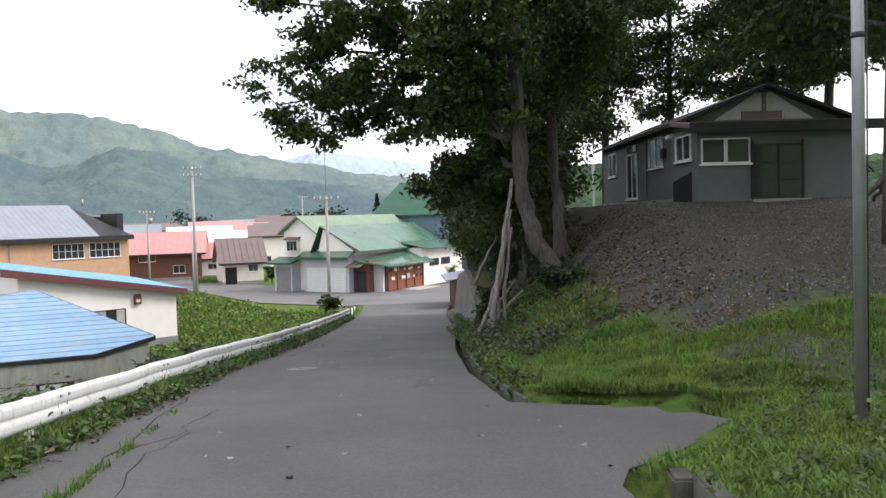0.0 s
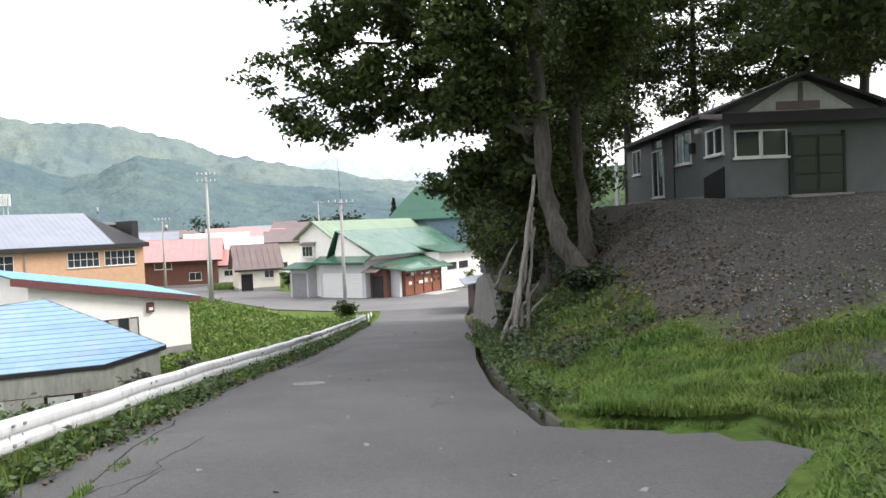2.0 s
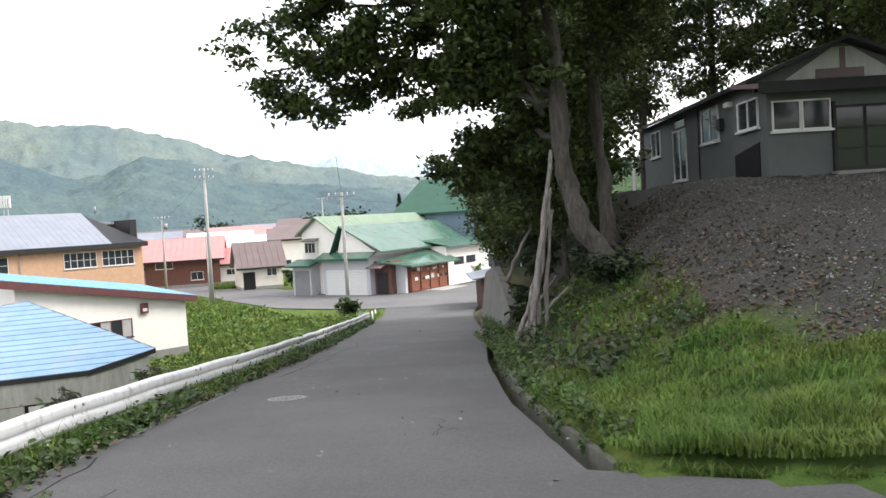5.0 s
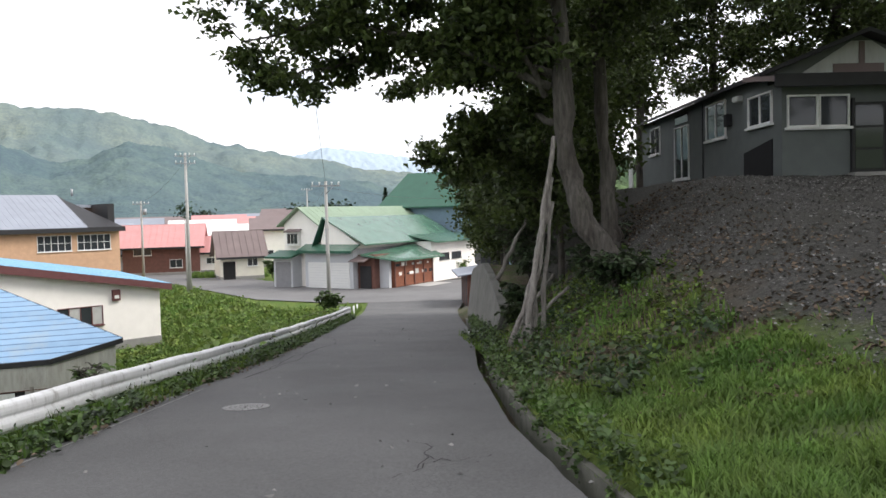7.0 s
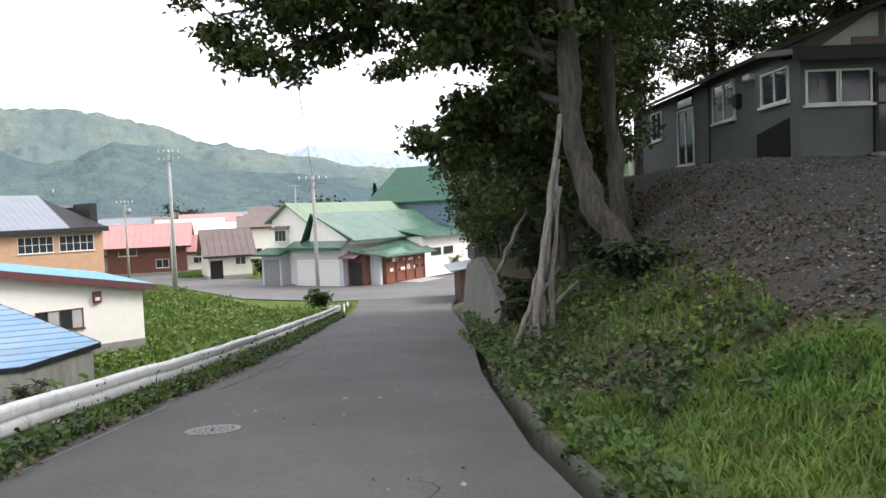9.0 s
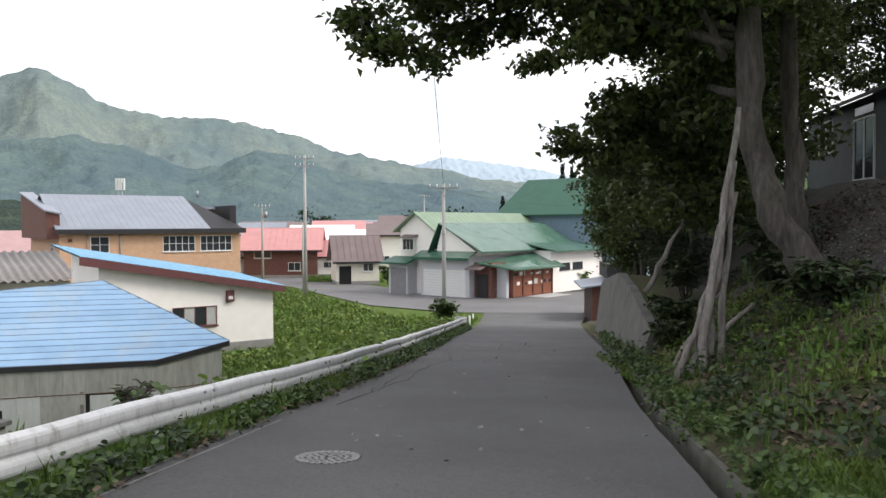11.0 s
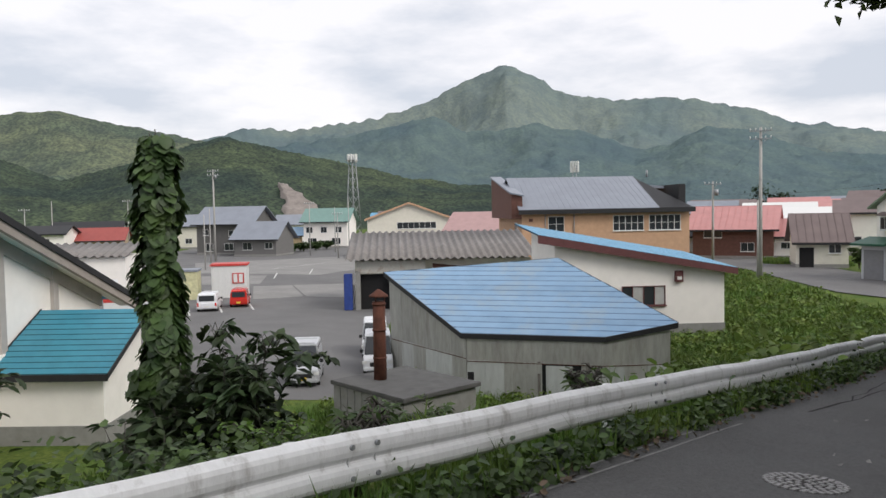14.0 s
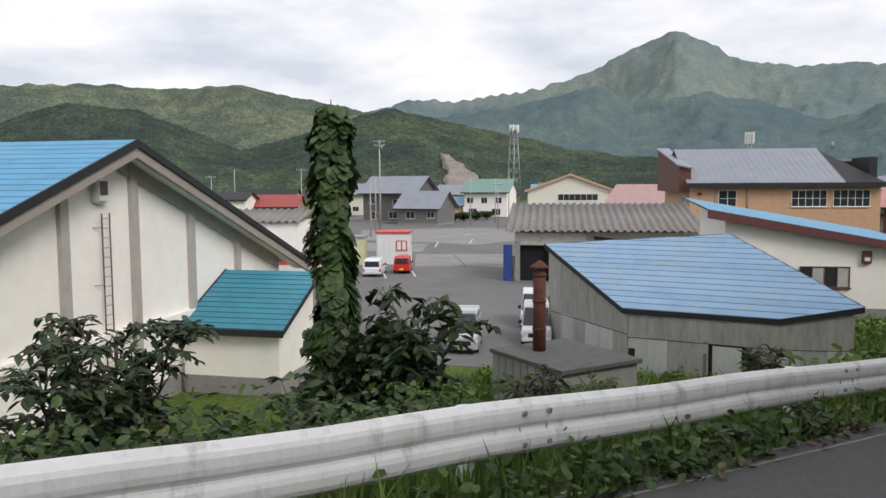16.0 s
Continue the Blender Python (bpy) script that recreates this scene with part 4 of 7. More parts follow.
weeds("verge_weeds", "low clover and weeds by the road", 330, 3.5, 9.0, 2.1, 8.0, lambda s, c: c > edge_r(s) + np.interp(s, (5, 5.9, 6.6, 8.0, 9.0), (0.4, 0.8, 1.3, 2.4, 2.4)), 0.10, 0.05, 63)
weeds("slope_weeds", "leafy shrubs on the grass slope below the road", 800, 22.0, 64.0, -24.0, -3.4, lambda s, c: patchy(s, c, 0.5, 0.0), 0.5, 0.17, 64, 40, M_MEADOW)
weeds("meadow_weeds", "clumps of taller plants in the meadow below the street", 1000, 50.0, 92.0, -36.0, -3.0, lambda s, c: in_meadow(s, c) and patchy(s, c, 0.35, 0.05), 0.45, 0.24, 76, 30, M_MEADOW)
tagged(blades("rough_meadow_grass", scatter(42000, 48.0, 92.0, -36.0, -3.0, in_meadow), 0.4, 77, M_GRASS, wide=0.05, lean=0.7), "rough bright grass in the meadow below the street", "grass", kind="stuff")
weeds("thicket", "dense broad-leaved thicket below the guard rail", 420, 9.0, 20.0, -10.5, -5.6, lambda s, c: patchy(s, c, 0.5, -0.3) and (s < 15.2 or c < -6.8), 0.5, 0.085, 65, 100)
weeds("verge_litter", "dry leaves lying along the road edge", 160, 5.0, 30.0, -3.6, -2.3, lambda s, c: edge_l(s) < c < edge_l(s) + 0.25, 0.012, 0.06, 74, 8, M_LITTER)
tagged(leaf_mesh("dry_litter", scatter(7000, 12.5, 30.0, 2.2, 9.0, lambda s, c: c < 5.8 + 0.1 * (s - 14) + abs(gr.normal()) * 0.9 and patchy(s, c, 0.8, -0.1), 0.02), 0.075, 66, M_LITTER, up=1.6), "fallen dry leaves on the bank and road edge", "litter", kind="stuff")
tagged(leaf_mesh("pale_pebbles", scatter(11000, 12.0, 27.0, 4.6, 16.0, None, 0.012), 0.05, 67, M_PEBBLE, up=2.5, narrow=0.5), "pale pebbles scattered over the gravel yard", "pebbles", kind="stuff")
tagged(leaf_mesh("road_litter", scatter(160, 6.0, 40.0, -2.6, 2.2, None, 0.04), 0.06, 68, M_PEBBLE, up=2.5, narrow=0.5), "pale fallen leaves and grit lying on the road", "litter", kind="stuff")


# ---- parts of buildings ----
# dark tints for strips that paint the shadow line under each roof course
M_BLUELAPSHADE = material("blue_lap_shade", (0.10, 0.17, 0.28), 0.7, scale=2, vary=0.2, bump=0)
M_GYMLAPSHADE = material("deep_blue_lap_shade", (0.04, 0.14, 0.24), 0.7, bump=0)
M_TEALLAPSHADE = material("deep_teal_lap_shade", (0.018, 0.09, 0.12), 0.7, bump=0)
M_DECK = material("roof_underlay", (0.07, 0.11, 0.15), 0.9, bump=0)
def clip_band(poly, nx, ny, lo, hi):
    """The part of a flat polygon between two parallel lines."""
    def cut(pts, sign, lim):
        out = []
        for i, p in enumerate(pts):
            q = pts[(i + 1) % len(pts)]
            dp, dq = sign * (p[0] * nx + p[1] * ny - lim), sign * (q[0] * nx + q[1] * ny - lim)
            if dp >= 0:
                out.append(p)
            if dp * dq < 0:
                t = dp / (dp - dq)
                out.append((p[0] + (q[0] - p[0]) * t, p[1] + (q[1] - p[1]) * t))
        return out
    return cut(cut(poly, 1, lo), -1, hi)


def courses(poly, z_at, nx, ny, step, mat, parent, thick=0.03, lip=0.012, seam=None):
    """A sheet roof laid in courses across its fall; each course is proud of the next one down."""
    ds = [x * nx + y * ny for x, y in poly]
    lo, hi = min(ds), max(ds)
    n = max(1, round((hi - lo) / step))
    w = (hi - lo) / n
    deck = [(x, y, z_at(x, y) - 0.03) for x, y in poly]
    part("roof_deck", prism(bmesh.new(), [(x, y, z - 0.06) for x, y, z in deck], deck), M_DECK, parent)
    for i in range(n):
        band = clip_band(poly, nx, ny, lo + i * w, lo + (i + 1) * w - 0.022)
        if len(band) < 3:
            continue
        top = [(x, y, z_at(x, y) + lip * (1 - 2 * ((x * nx + y * ny - lo - i * w) / w))) for x, y in band]
        course = part("roof_course", prism(bmesh.new(), [(x, y, z - thick) for x, y, z in top], top), mat, parent)
        # dark strip on the lower edge: the step's shadow put into colour
        edge = clip_band(poly, nx, ny, lo + (i + 1) * w - 0.05, lo + (i + 1) * w - 0.022)
        if seam and len(edge) > 2:
            rim = [(x, y, z_at(x, y) + 0.012) for x, y in edge]
            part("seam", prism(bmesh.new(), [(x, y, z - 0.06) for x, y, z in rim], rim), seam, course)


def seams(quad, count, mat, parent, width=0.045, tall=0.045, name="roof_seam"):
    """Standing ribs from the first edge of a sloping quad to the opposite one."""
    a, b, c, d = [Vector(p) for p in quad]
    n = (b - a).cross(d - a).normalized()
    for i in range(count + 1):
        t = i / count
        p, q = a.lerp(b, t), d.lerp(c, t)
        side = (b - a).normalized() * width / 2
        low = [p - side, p + side, q + side, q - side]
        part(name, prism(bmesh.new(), low, [v + n * tall for v in low]), mat, parent)


def window(parent, x0, x1, z0, z1, y, panes=2, frame=M_FRAME, sill=True, depth=0.06, bars=0, glass=M_GLASS, curtain=False, axis="y", out=-1):
    """A framed window on a wall that faces -y (or +-x): frame, panes and sill."""
    def bx(u0, u1, v0, v1, w0, w1):
        if axis == "y":
            lo, hi = sorted((y + out * v0, y + out * v1))
            return (u0, u1, lo, hi, w0, w1)
        lo, hi = sorted((y + out * v0, y + out * v1))
        return (lo, hi, u0, u1, w0, w1)

    f = 0.05
    bm = bmesh.new()
    rings = []
    for v_ in (-0.02, depth):
        for m_ in (0.0, f):
            rings.append([bm.verts.new((u, y + out * v_, zz) if axis == "y" else (y + out * v_, u, zz)) for u, zz in ((x0 + m_, z0 + m_), (x1 - m_, z0 + m_), (x1 - m_, z1 - m_), (x0 + m_, z1 - m_))])
    for a, c in ((0, 1), (1, 3), (3, 2), (2, 0)):
        for k in range(4):
            bm.faces.new((rings[a][k], rings[a][(k + 1) % 4], rings[c][(k + 1) % 4], rings[c][k]))
    bmesh.ops.recalc_face_normals(bm, faces=bm.faces)
    w = part("window", bm, frame, parent)
    step = (x1 - x0) / panes
    for k in range(1, panes):
        part("mullion", cube(*bx(x0 + k * step - 0.025, x0 + k * step + 0.025, -0.02, depth - 0.01, z0 + f, z1 - f)), frame, w)
    for k in range(bars):
        zz = z0 + (z1 - z0) * (k + 1) / (bars + 1)
        part("glazing_bar", cube(*bx(x0 + f, x1 - f, -0.02, depth - 0.015, zz - 0.02, zz + 0.02)), frame, w)
    for k in range(panes):
        g = cube(*bx(x0 + k * step + 0.02, x0 + (k + 1) * step - 0.02, -0.03, 0.012, z0 + 0.02, z1 - 0.02))
        part("pane", g, M_CURTAIN if curtain and k % 2 else glass, w)
    if sill:
        part("sill", cube(*bx(x0 - 0.06, x1 + 0.06, -0.02, depth + 0.06, z0 - 0.07, z0)), frame, w)
    return w


def gable_house(name, label, at, turn, wide, deep, tall, rise, wall_mat, roof_mat, over=0.5, windows=(), category="house", ridge="x", seam=0, door=None, base=True):
    """A plain house: front at y = 0 facing -y, the ridge along x, or along y with the gable to the front."""
    h = thing(name, label, category, at, turn)
    x0, x1 = -wide / 2, wide / 2
    bm = bmesh.new()
    if ridge == "x":
        low = [(x0, 0, -1.0), (x0, deep, -1.0), (x0, deep, tall), (x0, deep / 2, tall + rise), (x0, 0, tall)]
        prism(bm, low, [(x1, y, z) for _, y, z in low])
    else:
        low = [(x0, 0, -1.0), (x1, 0, -1.0), (x1, 0, tall), (0, 0, tall + rise), (x0, 0, tall)]
        prism(bm, low, [(x, deep, z) for x, _, z in low])
    part("wall", bm, wall_mat, h)
    t = 0.12
    if ridge == "x":
        k = rise / (deep / 2)
        a = [(x0 - over, -over, tall - over * k + t), (x1 + over, -over, tall - over * k + t), (x1 + over, deep / 2, tall + rise + t), (x0 - over, deep / 2, tall + rise + t)]
        b = [(x0 - over, deep + over, tall - over * k + t), (x0 - over, deep / 2, tall + rise + t), (x1 + over, deep / 2, tall + rise + t), (x1 + over, deep + over, tall - over * k + t)]
        fascia = cube(x0 - over, x1 + over, -over - 0.03, -over, tall - over * k - 0.12, tall - over * k + t)
    else:
        k = rise / (wide / 2)
        a = [(x0 - over, -over, tall - over * k + t), (0, -over, tall + rise + t), (0, deep + over, tall + rise + t), (x0 - over, deep + over, tall - over * k + t)]
        b = [(0, -over, tall + rise + t), (x1 + over, -over, tall - over * k + t), (x1 + over, deep + over, tall - over * k + t), (0, deep + over, tall + rise + t)]
        fascia = None
    for q in (a, b):
        part("roof_slope", slab(q, 0.11), roof_mat, h)
        if seam:
            seams(q if ridge == "x" else [q[1], q[2], q[3], q[0]], seam, roof_mat, h)
    if fascia:
        part("fascia", fascia, M_DARK, h)
    for wd in windows:
        window(h, *wd[:4], 0.0, wd[4] if len(wd) > 4 else 2)
    if door:
        part("door", cube(door[0], door[1], -0.05, 0.05, 0.0, door[2]), door[3], h)
    if base:
        part("foundation", cube(x0 - 0.03, x1 + 0.03, -0.03, deep + 0.03, -1.0, 0.35), M_CONCRETE, h)
    return h


TOWN = 60.4

# ---- the tin shed below the road ----
shed = thing("tin_shed", "old tin-clad storage shed with a faded blue sheet roof", "shed", (-31.3, 27.8, LOT))
SH = [(0.1, 0.1), (4.45, 3.75), (5.85, 6.25), (-1.2, 6.3), (-6.6, 0.15)]


def shed_fit():
    c, e, a = Vector((0, 0, 2.85)), Vector((4.55, 3.85, 2.85)), Vector((-6.86, 0.05, 5.03))
    n = (e - c).cross(a - c)
    return lambda x, y: c.z - (n.x * (x - c.x) + n.y * (y - c.y)) / n.z


shed_z = shed_fit()
part("body", prism(bmesh.new(), [(x, y, -0.8) for x, y in SH], [(x, y, shed_z(x, y) - 0.12) for x, y in SH]), M_TIN, shed)
ROOF = [(0.0, -0.12), (4.6, 3.8), (6.1, 6.45), (-1.25, 6.5), (-6.95, -0.02)]
fall = Vector((shed_z(1, 0) - shed_z(0, 0), shed_z(0, 1) - shed_z(0, 0), 0)).normalized() * -1
courses(ROOF, shed_z, fall.x, fall.y, 0.40, M_BLUE, shed, seam=M_BLUELAPSHADE)
bm = bmesh.new()
for p, q in zip(ROOF, ROOF[1:] + ROOF[:1]):
    d = (Vector((*q, 0)) - Vector((*p, 0))).normalized()
    o = Vector((d.y, -d.x, 0)) * 0.03
    ring = [Vector((*p, 0)), Vector((*q, 0)), Vector((*q, 0)) + o, Vector((*p, 0)) + o]
    prism(bm, [(v.x, v.y, shed_z(v.x, v.y) - 0.2) for v in ring], [(v.x, v.y, shed_z(v.x, v.y) + 0.01) for v in ring])
part("eave_board", bm, M_DARK, shed)


def wall_sheets(p, q, cols, z_seam, parent, seed, skip=()):
    """Tin sheets nailed on a wall in two rows, a little uneven."""
    r = random.Random(seed)
    p, q = Vector((*p, 0)), Vector((*q, 0))
    L = (q - p).length
    d = (q - p) / L
    out = Vector((d.y, -d.x, 0))
    lip = [p + out * 0.05, q + out * 0.05, q + out * 0.06, p + out * 0.06]
    part("rusty_seam", prism(bmesh.new(), [(v.x, v.y, z_seam - 0.05) for v in lip], [(v.x, v.y, z_seam - 0.02) for v in lip]), M_RUST, parent)
    for i in range(cols):
        a, b = p + d * (L * i / cols + 0.003), p + d * (L * (i + 1) / cols - 0.004)
        for row in (0, 1):
            if row == 0 and i in skip:
                continue
            o1, o2 = 0.012 + r.uniform(0, 0.02) + 0.012 * row, 0.012
            zs = [-0.6, z_seam + r.uniform(-0.03, 0.03)] if row == 0 else [z_seam - 0.05, None]
            low = [a + out * o2, b + out * o2, b + out * (o2 + 0.015), a + out * (o2 + 0.015)]
            hi = [v + out * o1 for v in low]
            z_of = lambda v: shed_z(v.x, v.y) - 0.16
            part("tin_sheet", prism(bmesh.new(), [(v.x, v.y, zs[0]) for v in low], [(v.x, v.y, zs[1] if zs[1] is not None else z_of(v)) for v in hi]), M_TINPALE if row == 0 and r.random() < 0.6 else M_TIN, parent)


wall_sheets(SH[0], SH[1], 7, 1.65, shed, 3, skip=(4, 5))
wall_sheets(SH[1], SH[2], 3, 1.65, shed, 4)
wall_sheets(SH[4], SH[0], 6, 1.75, shed, 5)


def on_shed_front(u0, u1, z0, z1, o0, o1):
    p, q = Vector((*SH[0], 0)), Vector((*SH[1], 0))
    d = (q - p).normalized()
    out = Vector((d.y, -d.x, 0))
    ring = [p + d * u0 + out * o0, p + d * u1 + out * o0, p + d * u1 + out * o1, p + d * u0 + out * o1]
    return prism(bmesh.new(), [(v.x, v.y, z0) for v in ring], [(v.x, v.y, z1) for v in ring])


# the opening is a black panel on the wall, its inner shade painted
part("dark_opening", on_shed_front(3.15, 5.2, 0.2, 1.7, -0.02, 0.015), M_BLACK, shed)
part("loose_panel", on_shed_front(3.4, 4.5, 0.25, 1.55, 0.02, 0.05), M_TINPALE, shed, "pale board closing the opening")
part("post", on_shed_front(5.05, 5.2, -0.6, 1.75, 0.0, 0.06), M_DEADWOOD, shed)
part("post", on_shed_front(3.05, 3.17, -0.6, 1.7, 0.0, 0.05), M_DEADWOOD, shed)
part("gap", on_shed_front(0.02, 0.3, -0.6, 1.5, 0.02, 0.04), M_BLACK, shed)

# ---- white building with a sloping blue roof ----
wb = thing("white_building", "white rendered outbuilding with a sloping blue roof", "building", (-34.5, 49.45, LOT), TOWN)
part("wall", prism(bmesh.new(), [(-10.5, 0, -0.5), (0, 0, -0.5), (0, 8, -0.5), (-10.5, 8, -0.5)], [(-10.5, 0, 6.0), (0, 0, 4.1), (0, 8, 4.5), (-10.5, 8, 6.6)]), M_WHITE, wb)
part("foundation", cube(-10.5, 0.03, -0.03, 8, -0.5, 0.88), M_CONCRETE, wb)
rz = lambda x, y: 4.33 - (x - 0.6) * 0.182 + y * 0.055
ring = [(-11.6, -0.5), (0.6, -0.5), (0.6, 8.6), (-11.6, 8.6)]
courses(ring, rz, -1, 0, 0.45, M_STEELBLUE, wb, seam=M_GYMLAPSHADE)
part("fascia", prism(bmesh.new(), [(-11.6, -0.55, rz(-11.6, -0.5) - 0.52), (0.62, -0.55, rz(0.6, -0.5) - 0.42), (0.62, -0.5, rz(0.6, -0.5) - 0.42), (-11.6, -0.5, rz(-11.6, -0.5) - 0.52)], [(-11.6, -0.55, rz(-11.6, -0.5) - 0.02), (0.62, -0.55, rz(0.6, -0.5) - 0.02), (0.62, -0.5, rz(0.6, -0.5) - 0.02), (-11.6, -0.5, rz(-11.6, -0.5) - 0.02)]), M_MAROON, wb, "maroon fascia board")
part("soffit", prism(bmesh.new(), [(-11.5, -0.5, rz(-11.5, -0.5) - 0.5), (0.55, -0.5, rz(0.55, -0.5) - 0.4), (0.55, 0, rz(0.55, 0) - 0.4), (-11.5, 0, rz(-11.5, 0) - 0.5)], [(-11.5, -0.5, rz(-11.5, -0.5) - 0.46), (0.55, -0.5, rz(0.55, -0.5) - 0.36), (0.55, 0, rz(0.55, 0) - 0.36), (-11.5, 0, rz(-11.5, 0) - 0.46)]), M_MAROON, wb)
window(wb, -6.4, -3.7, 2.05, 3.25, 0.0, 4, M_MAROON, curtain=True)
vent = part("vent_hood", cube(-3.13, -2.63, -0.22, 0.0, 3.45, 4.15, bevel=0.03), M_MAROON, wb, "dark red vent hood")
part("vent_mouth", cube(-3.02, -2.74, -0.24, -0.2, 3.6, 3.8), M_FRAME, vent)

# ---- orange school ----
school = thing("school_building", "two-storey orange boarded school with a grey metal roof", "school", (-58.25, 75.1, LOT), TOWN)
part("wall", prism(bmesh.new(), [(-17.6, 0, -0.5), (-17.6, 18, -0.5), (-17.6, 18, 8.2), (-17.6, 8.5, 11.2), (-17.6, 0, 7.9)], [(-3.5, 0, -0.5), (-3.5, 18, -0.5), (-3.5, 18, 8.2), (-3.5, 8.5, 11.2), (-3.5, 0, 7.9)]), M_ORANGE, school)
part("wall", cube(-3.5, 0, 0, 18, -0.5, 7.85), M_ORANGE, school)
rq = [(-18.0, -0.6, 7.95), (-3.4, -0.6, 7.95), (-3.4, 8.5, 11.55), (-18.0, 8.5, 11.55)]
part("roof_slope", slab(rq, 0.12), M_GREYROOF, school)
seams(rq, 24, M_GREYROOF, school, 0.03, 0.02)
part("roof_slope", slab([(-18.0, 8.5, 11.55), (-3.4, 8.5, 11.55), (-3.4, 18.5, 8.2), (-18.0, 18.5, 8.2)], 0.12), M_GREYROOF, school)
part("roof_slope", slab([(-3.4, -0.6, 7.95), (0.4, -0.6, 7.95), (0.4, 5.0, 8.3), (-3.4, 8.5, 11.55)], 0.12), M_DARK, school)
part("parapet", cube(-0.4, 0.35, 2.0, 9.0, 7.8, 10.4, bevel=0.03), M_DARK, school)
part("roof_cap", prism(bmesh.new(), [(-3.4, 6.5, 10.2), (0.4, 6.5, 10.0), (0.4, 9, 10.0), (-3.4, 9, 10.4)], [(-3.4, 6.5, 10.5), (0.4, 6.5, 10.3), (0.4, 9, 10.3), (-3.4, 9, 10.7)]), M_GREYROOF, school)
part("fascia", cube(-18.0, 0.4, -0.7, -0.58, 7.45, 7.9), M_DARK, school)
part("end_wall", prism(bmesh.new(), [(-18.6, 0.5, 7.0), (-17.5, 0.2, 7.0), (-17.5, 17, 7.0), (-18.6, 17, 7.0)], [(-18.6, 0.5, 9.6), (-17.5, 0.2, 9.3), (-17.5, 17, 11.9), (-18.6, 17, 11.9)]), M_BROWN, school)
part("end_cap", prism(bmesh.new(), [(-18.8, 0.3, 9.6), (-17.4, 0.0, 9.3), (-17.4, 17, 11.9), (-18.8, 17, 11.9)], [(-18.8, 0.3, 9.75), (-17.4, 0.0, 9.45), (-17.4, 17, 12.05), (-18.8, 17, 12.05)]), M_GREYROOF, school)
for x0, x1, n in ((-8.1, -4.85, 5), (-4.3, -0.95, 5), (-14.9, -13.2, 2)):
    window(school, x0, x1, 5.6, 7.2, 0.0, n, bars=1)
window(school, 3.0, 4.5, 5.3, 6.6, -17.62, 2, axis="x", out=-1)
for x0, x1 in ((-13, -10), (-8.1, -4.85), (-4.3, -0.95)):
    window(school, x0, x1, 1.8, 3.4, 0.0, 5, bars=1)
for x in (-15.2, -12.2):
    part("downpipe", rod([(x, -0.1, 3.8), (x, -0.1, 8.2)], 0.05, 6), M_STEEL, school)
part("vent_box", cube(-16.9, -16.5, -0.12, 0.0, 6.7, 7.0), M_BROWN, school)
part("antenna", rod([(-1.9, 8, 11.4), (-1.9, 8, 12.2)], 0.12, 5), M_STEEL, school)

# ---- long low building with a corrugated roof ----
low_b = thing("low_warehouse", "long low warehouse with a brown corrugated roof", "warehouse", (-61.07, 37.34, LOT), TOWN)
part("wall", cube(0.2, 14.8, 0.8, 10, -0.3, 4.0), M_CREAM, low_b)
part("worn_band", cube(0.4, 6.0, 0.3, 0.8, 3.0, 4.0), material("flaking_paint", (0.55, 0.53, 0.48), 0.8, scale=5, vary=0.1, stain=0.8, stain_color=(0.28, 0.17, 0.10), bump=0.2), low_b, "band of flaking cream paint")
for x in (0.45, 3.2, 6.0):
    part("pillar", cube(x - 0.2, x + 0.2, 0.2, 0.8, -0.3, 3.2), M_CONCRETE, low_b)
# bays are solid black sheets in place of shaded recesses
part("dark_bay", cube(0.65, 3.0, 0.74, 0.82, 0.0, 2.9), M_BLACK, low_b)
part("dark_bay", cube(3.4, 5.8, 0.74, 0.82, 0.6, 2.9), M_BLACK, low_b)
part("small_canopy", slab([(6.6, -0.6, 3.2), (9.4, -0.6, 2.9), (9.4, 0.8, 3.4), (6.6, 0.8, 3.7)], 0.08), M_BROWN, low_b)
nx_, pts_top, faces_ = 240, [], []
for i in range(nx_ + 1):
    x = -0.5 + 15.8 * i / nx_
    wave = 0.10 * math.sin(2 * math.pi * (x + 0.5) / 0.62)
    for y, z in ((-0.4, 4.2), (10.2, 6.1), (10.2, 6.05), (-0.4, 4.15)):
        pts_top.append((x, y, z + wave))
for i in range(nx_):
    for k in range(4):
        faces_.append((4 * i + k, 4 * i + (k + 1) % 4, 4 * (i + 1) + (k + 1) % 4, 4 * (i + 1) + k))
raw("corrugated_roof", pts_top, faces_, M_CORRUGATED, low_b, smooth=True)
part("blue_tank", cube(-0.7, 0.0, 0.2, 1.0, 0, 3.0, bevel=0.05), M_BLUEBOX, low_b)
tagged(part("white_wall", cube(-0.05, 3.1, 0.9, 1.0, 0, 2.0), M_WHITE, low_b), "")

# ---- gymnasium with a blue roof, and its annex ----
gym = thing("gymnasium", "large white gabled hall with a blue sheet roof", "hall", (-32.6, 8.2, LOT), 55.7)
gz_ = lambda y: 9.35 - abs(y) * 0.372
part("wall", prism(bmesh.new(), [(0, -12.6, -0.5), (0, 12.6, -0.5), (0, 12.6, gz_(12.6) - 0.25), (0, 0, gz_(0) - 0.25), (0, -12.6, gz_(12.6) - 0.25)], [(-45, -12.6, -0.5), (-45, 12.6, -0.5), (-45, 12.6, gz_(12.6) - 0.25), (-45, 0, gz_(0) - 0.25), (-45, -12.6, gz_(12.6) - 0.25)]), M_WHITE, gym)
part("foundation", cube(-45, 0.05, -12.7, 12.7, -0.5, 0.75), M_CONCRETE, gym)
courses([(0.9, -14.7), (0.9, 0.0), (-45.5, 0.0), (-45.5, -14.7)], lambda x, y: gz_(y) + 0.22, 0, -1, 0.45, M_GYMBLUE, gym, seam=M_GYMLAPSHADE)
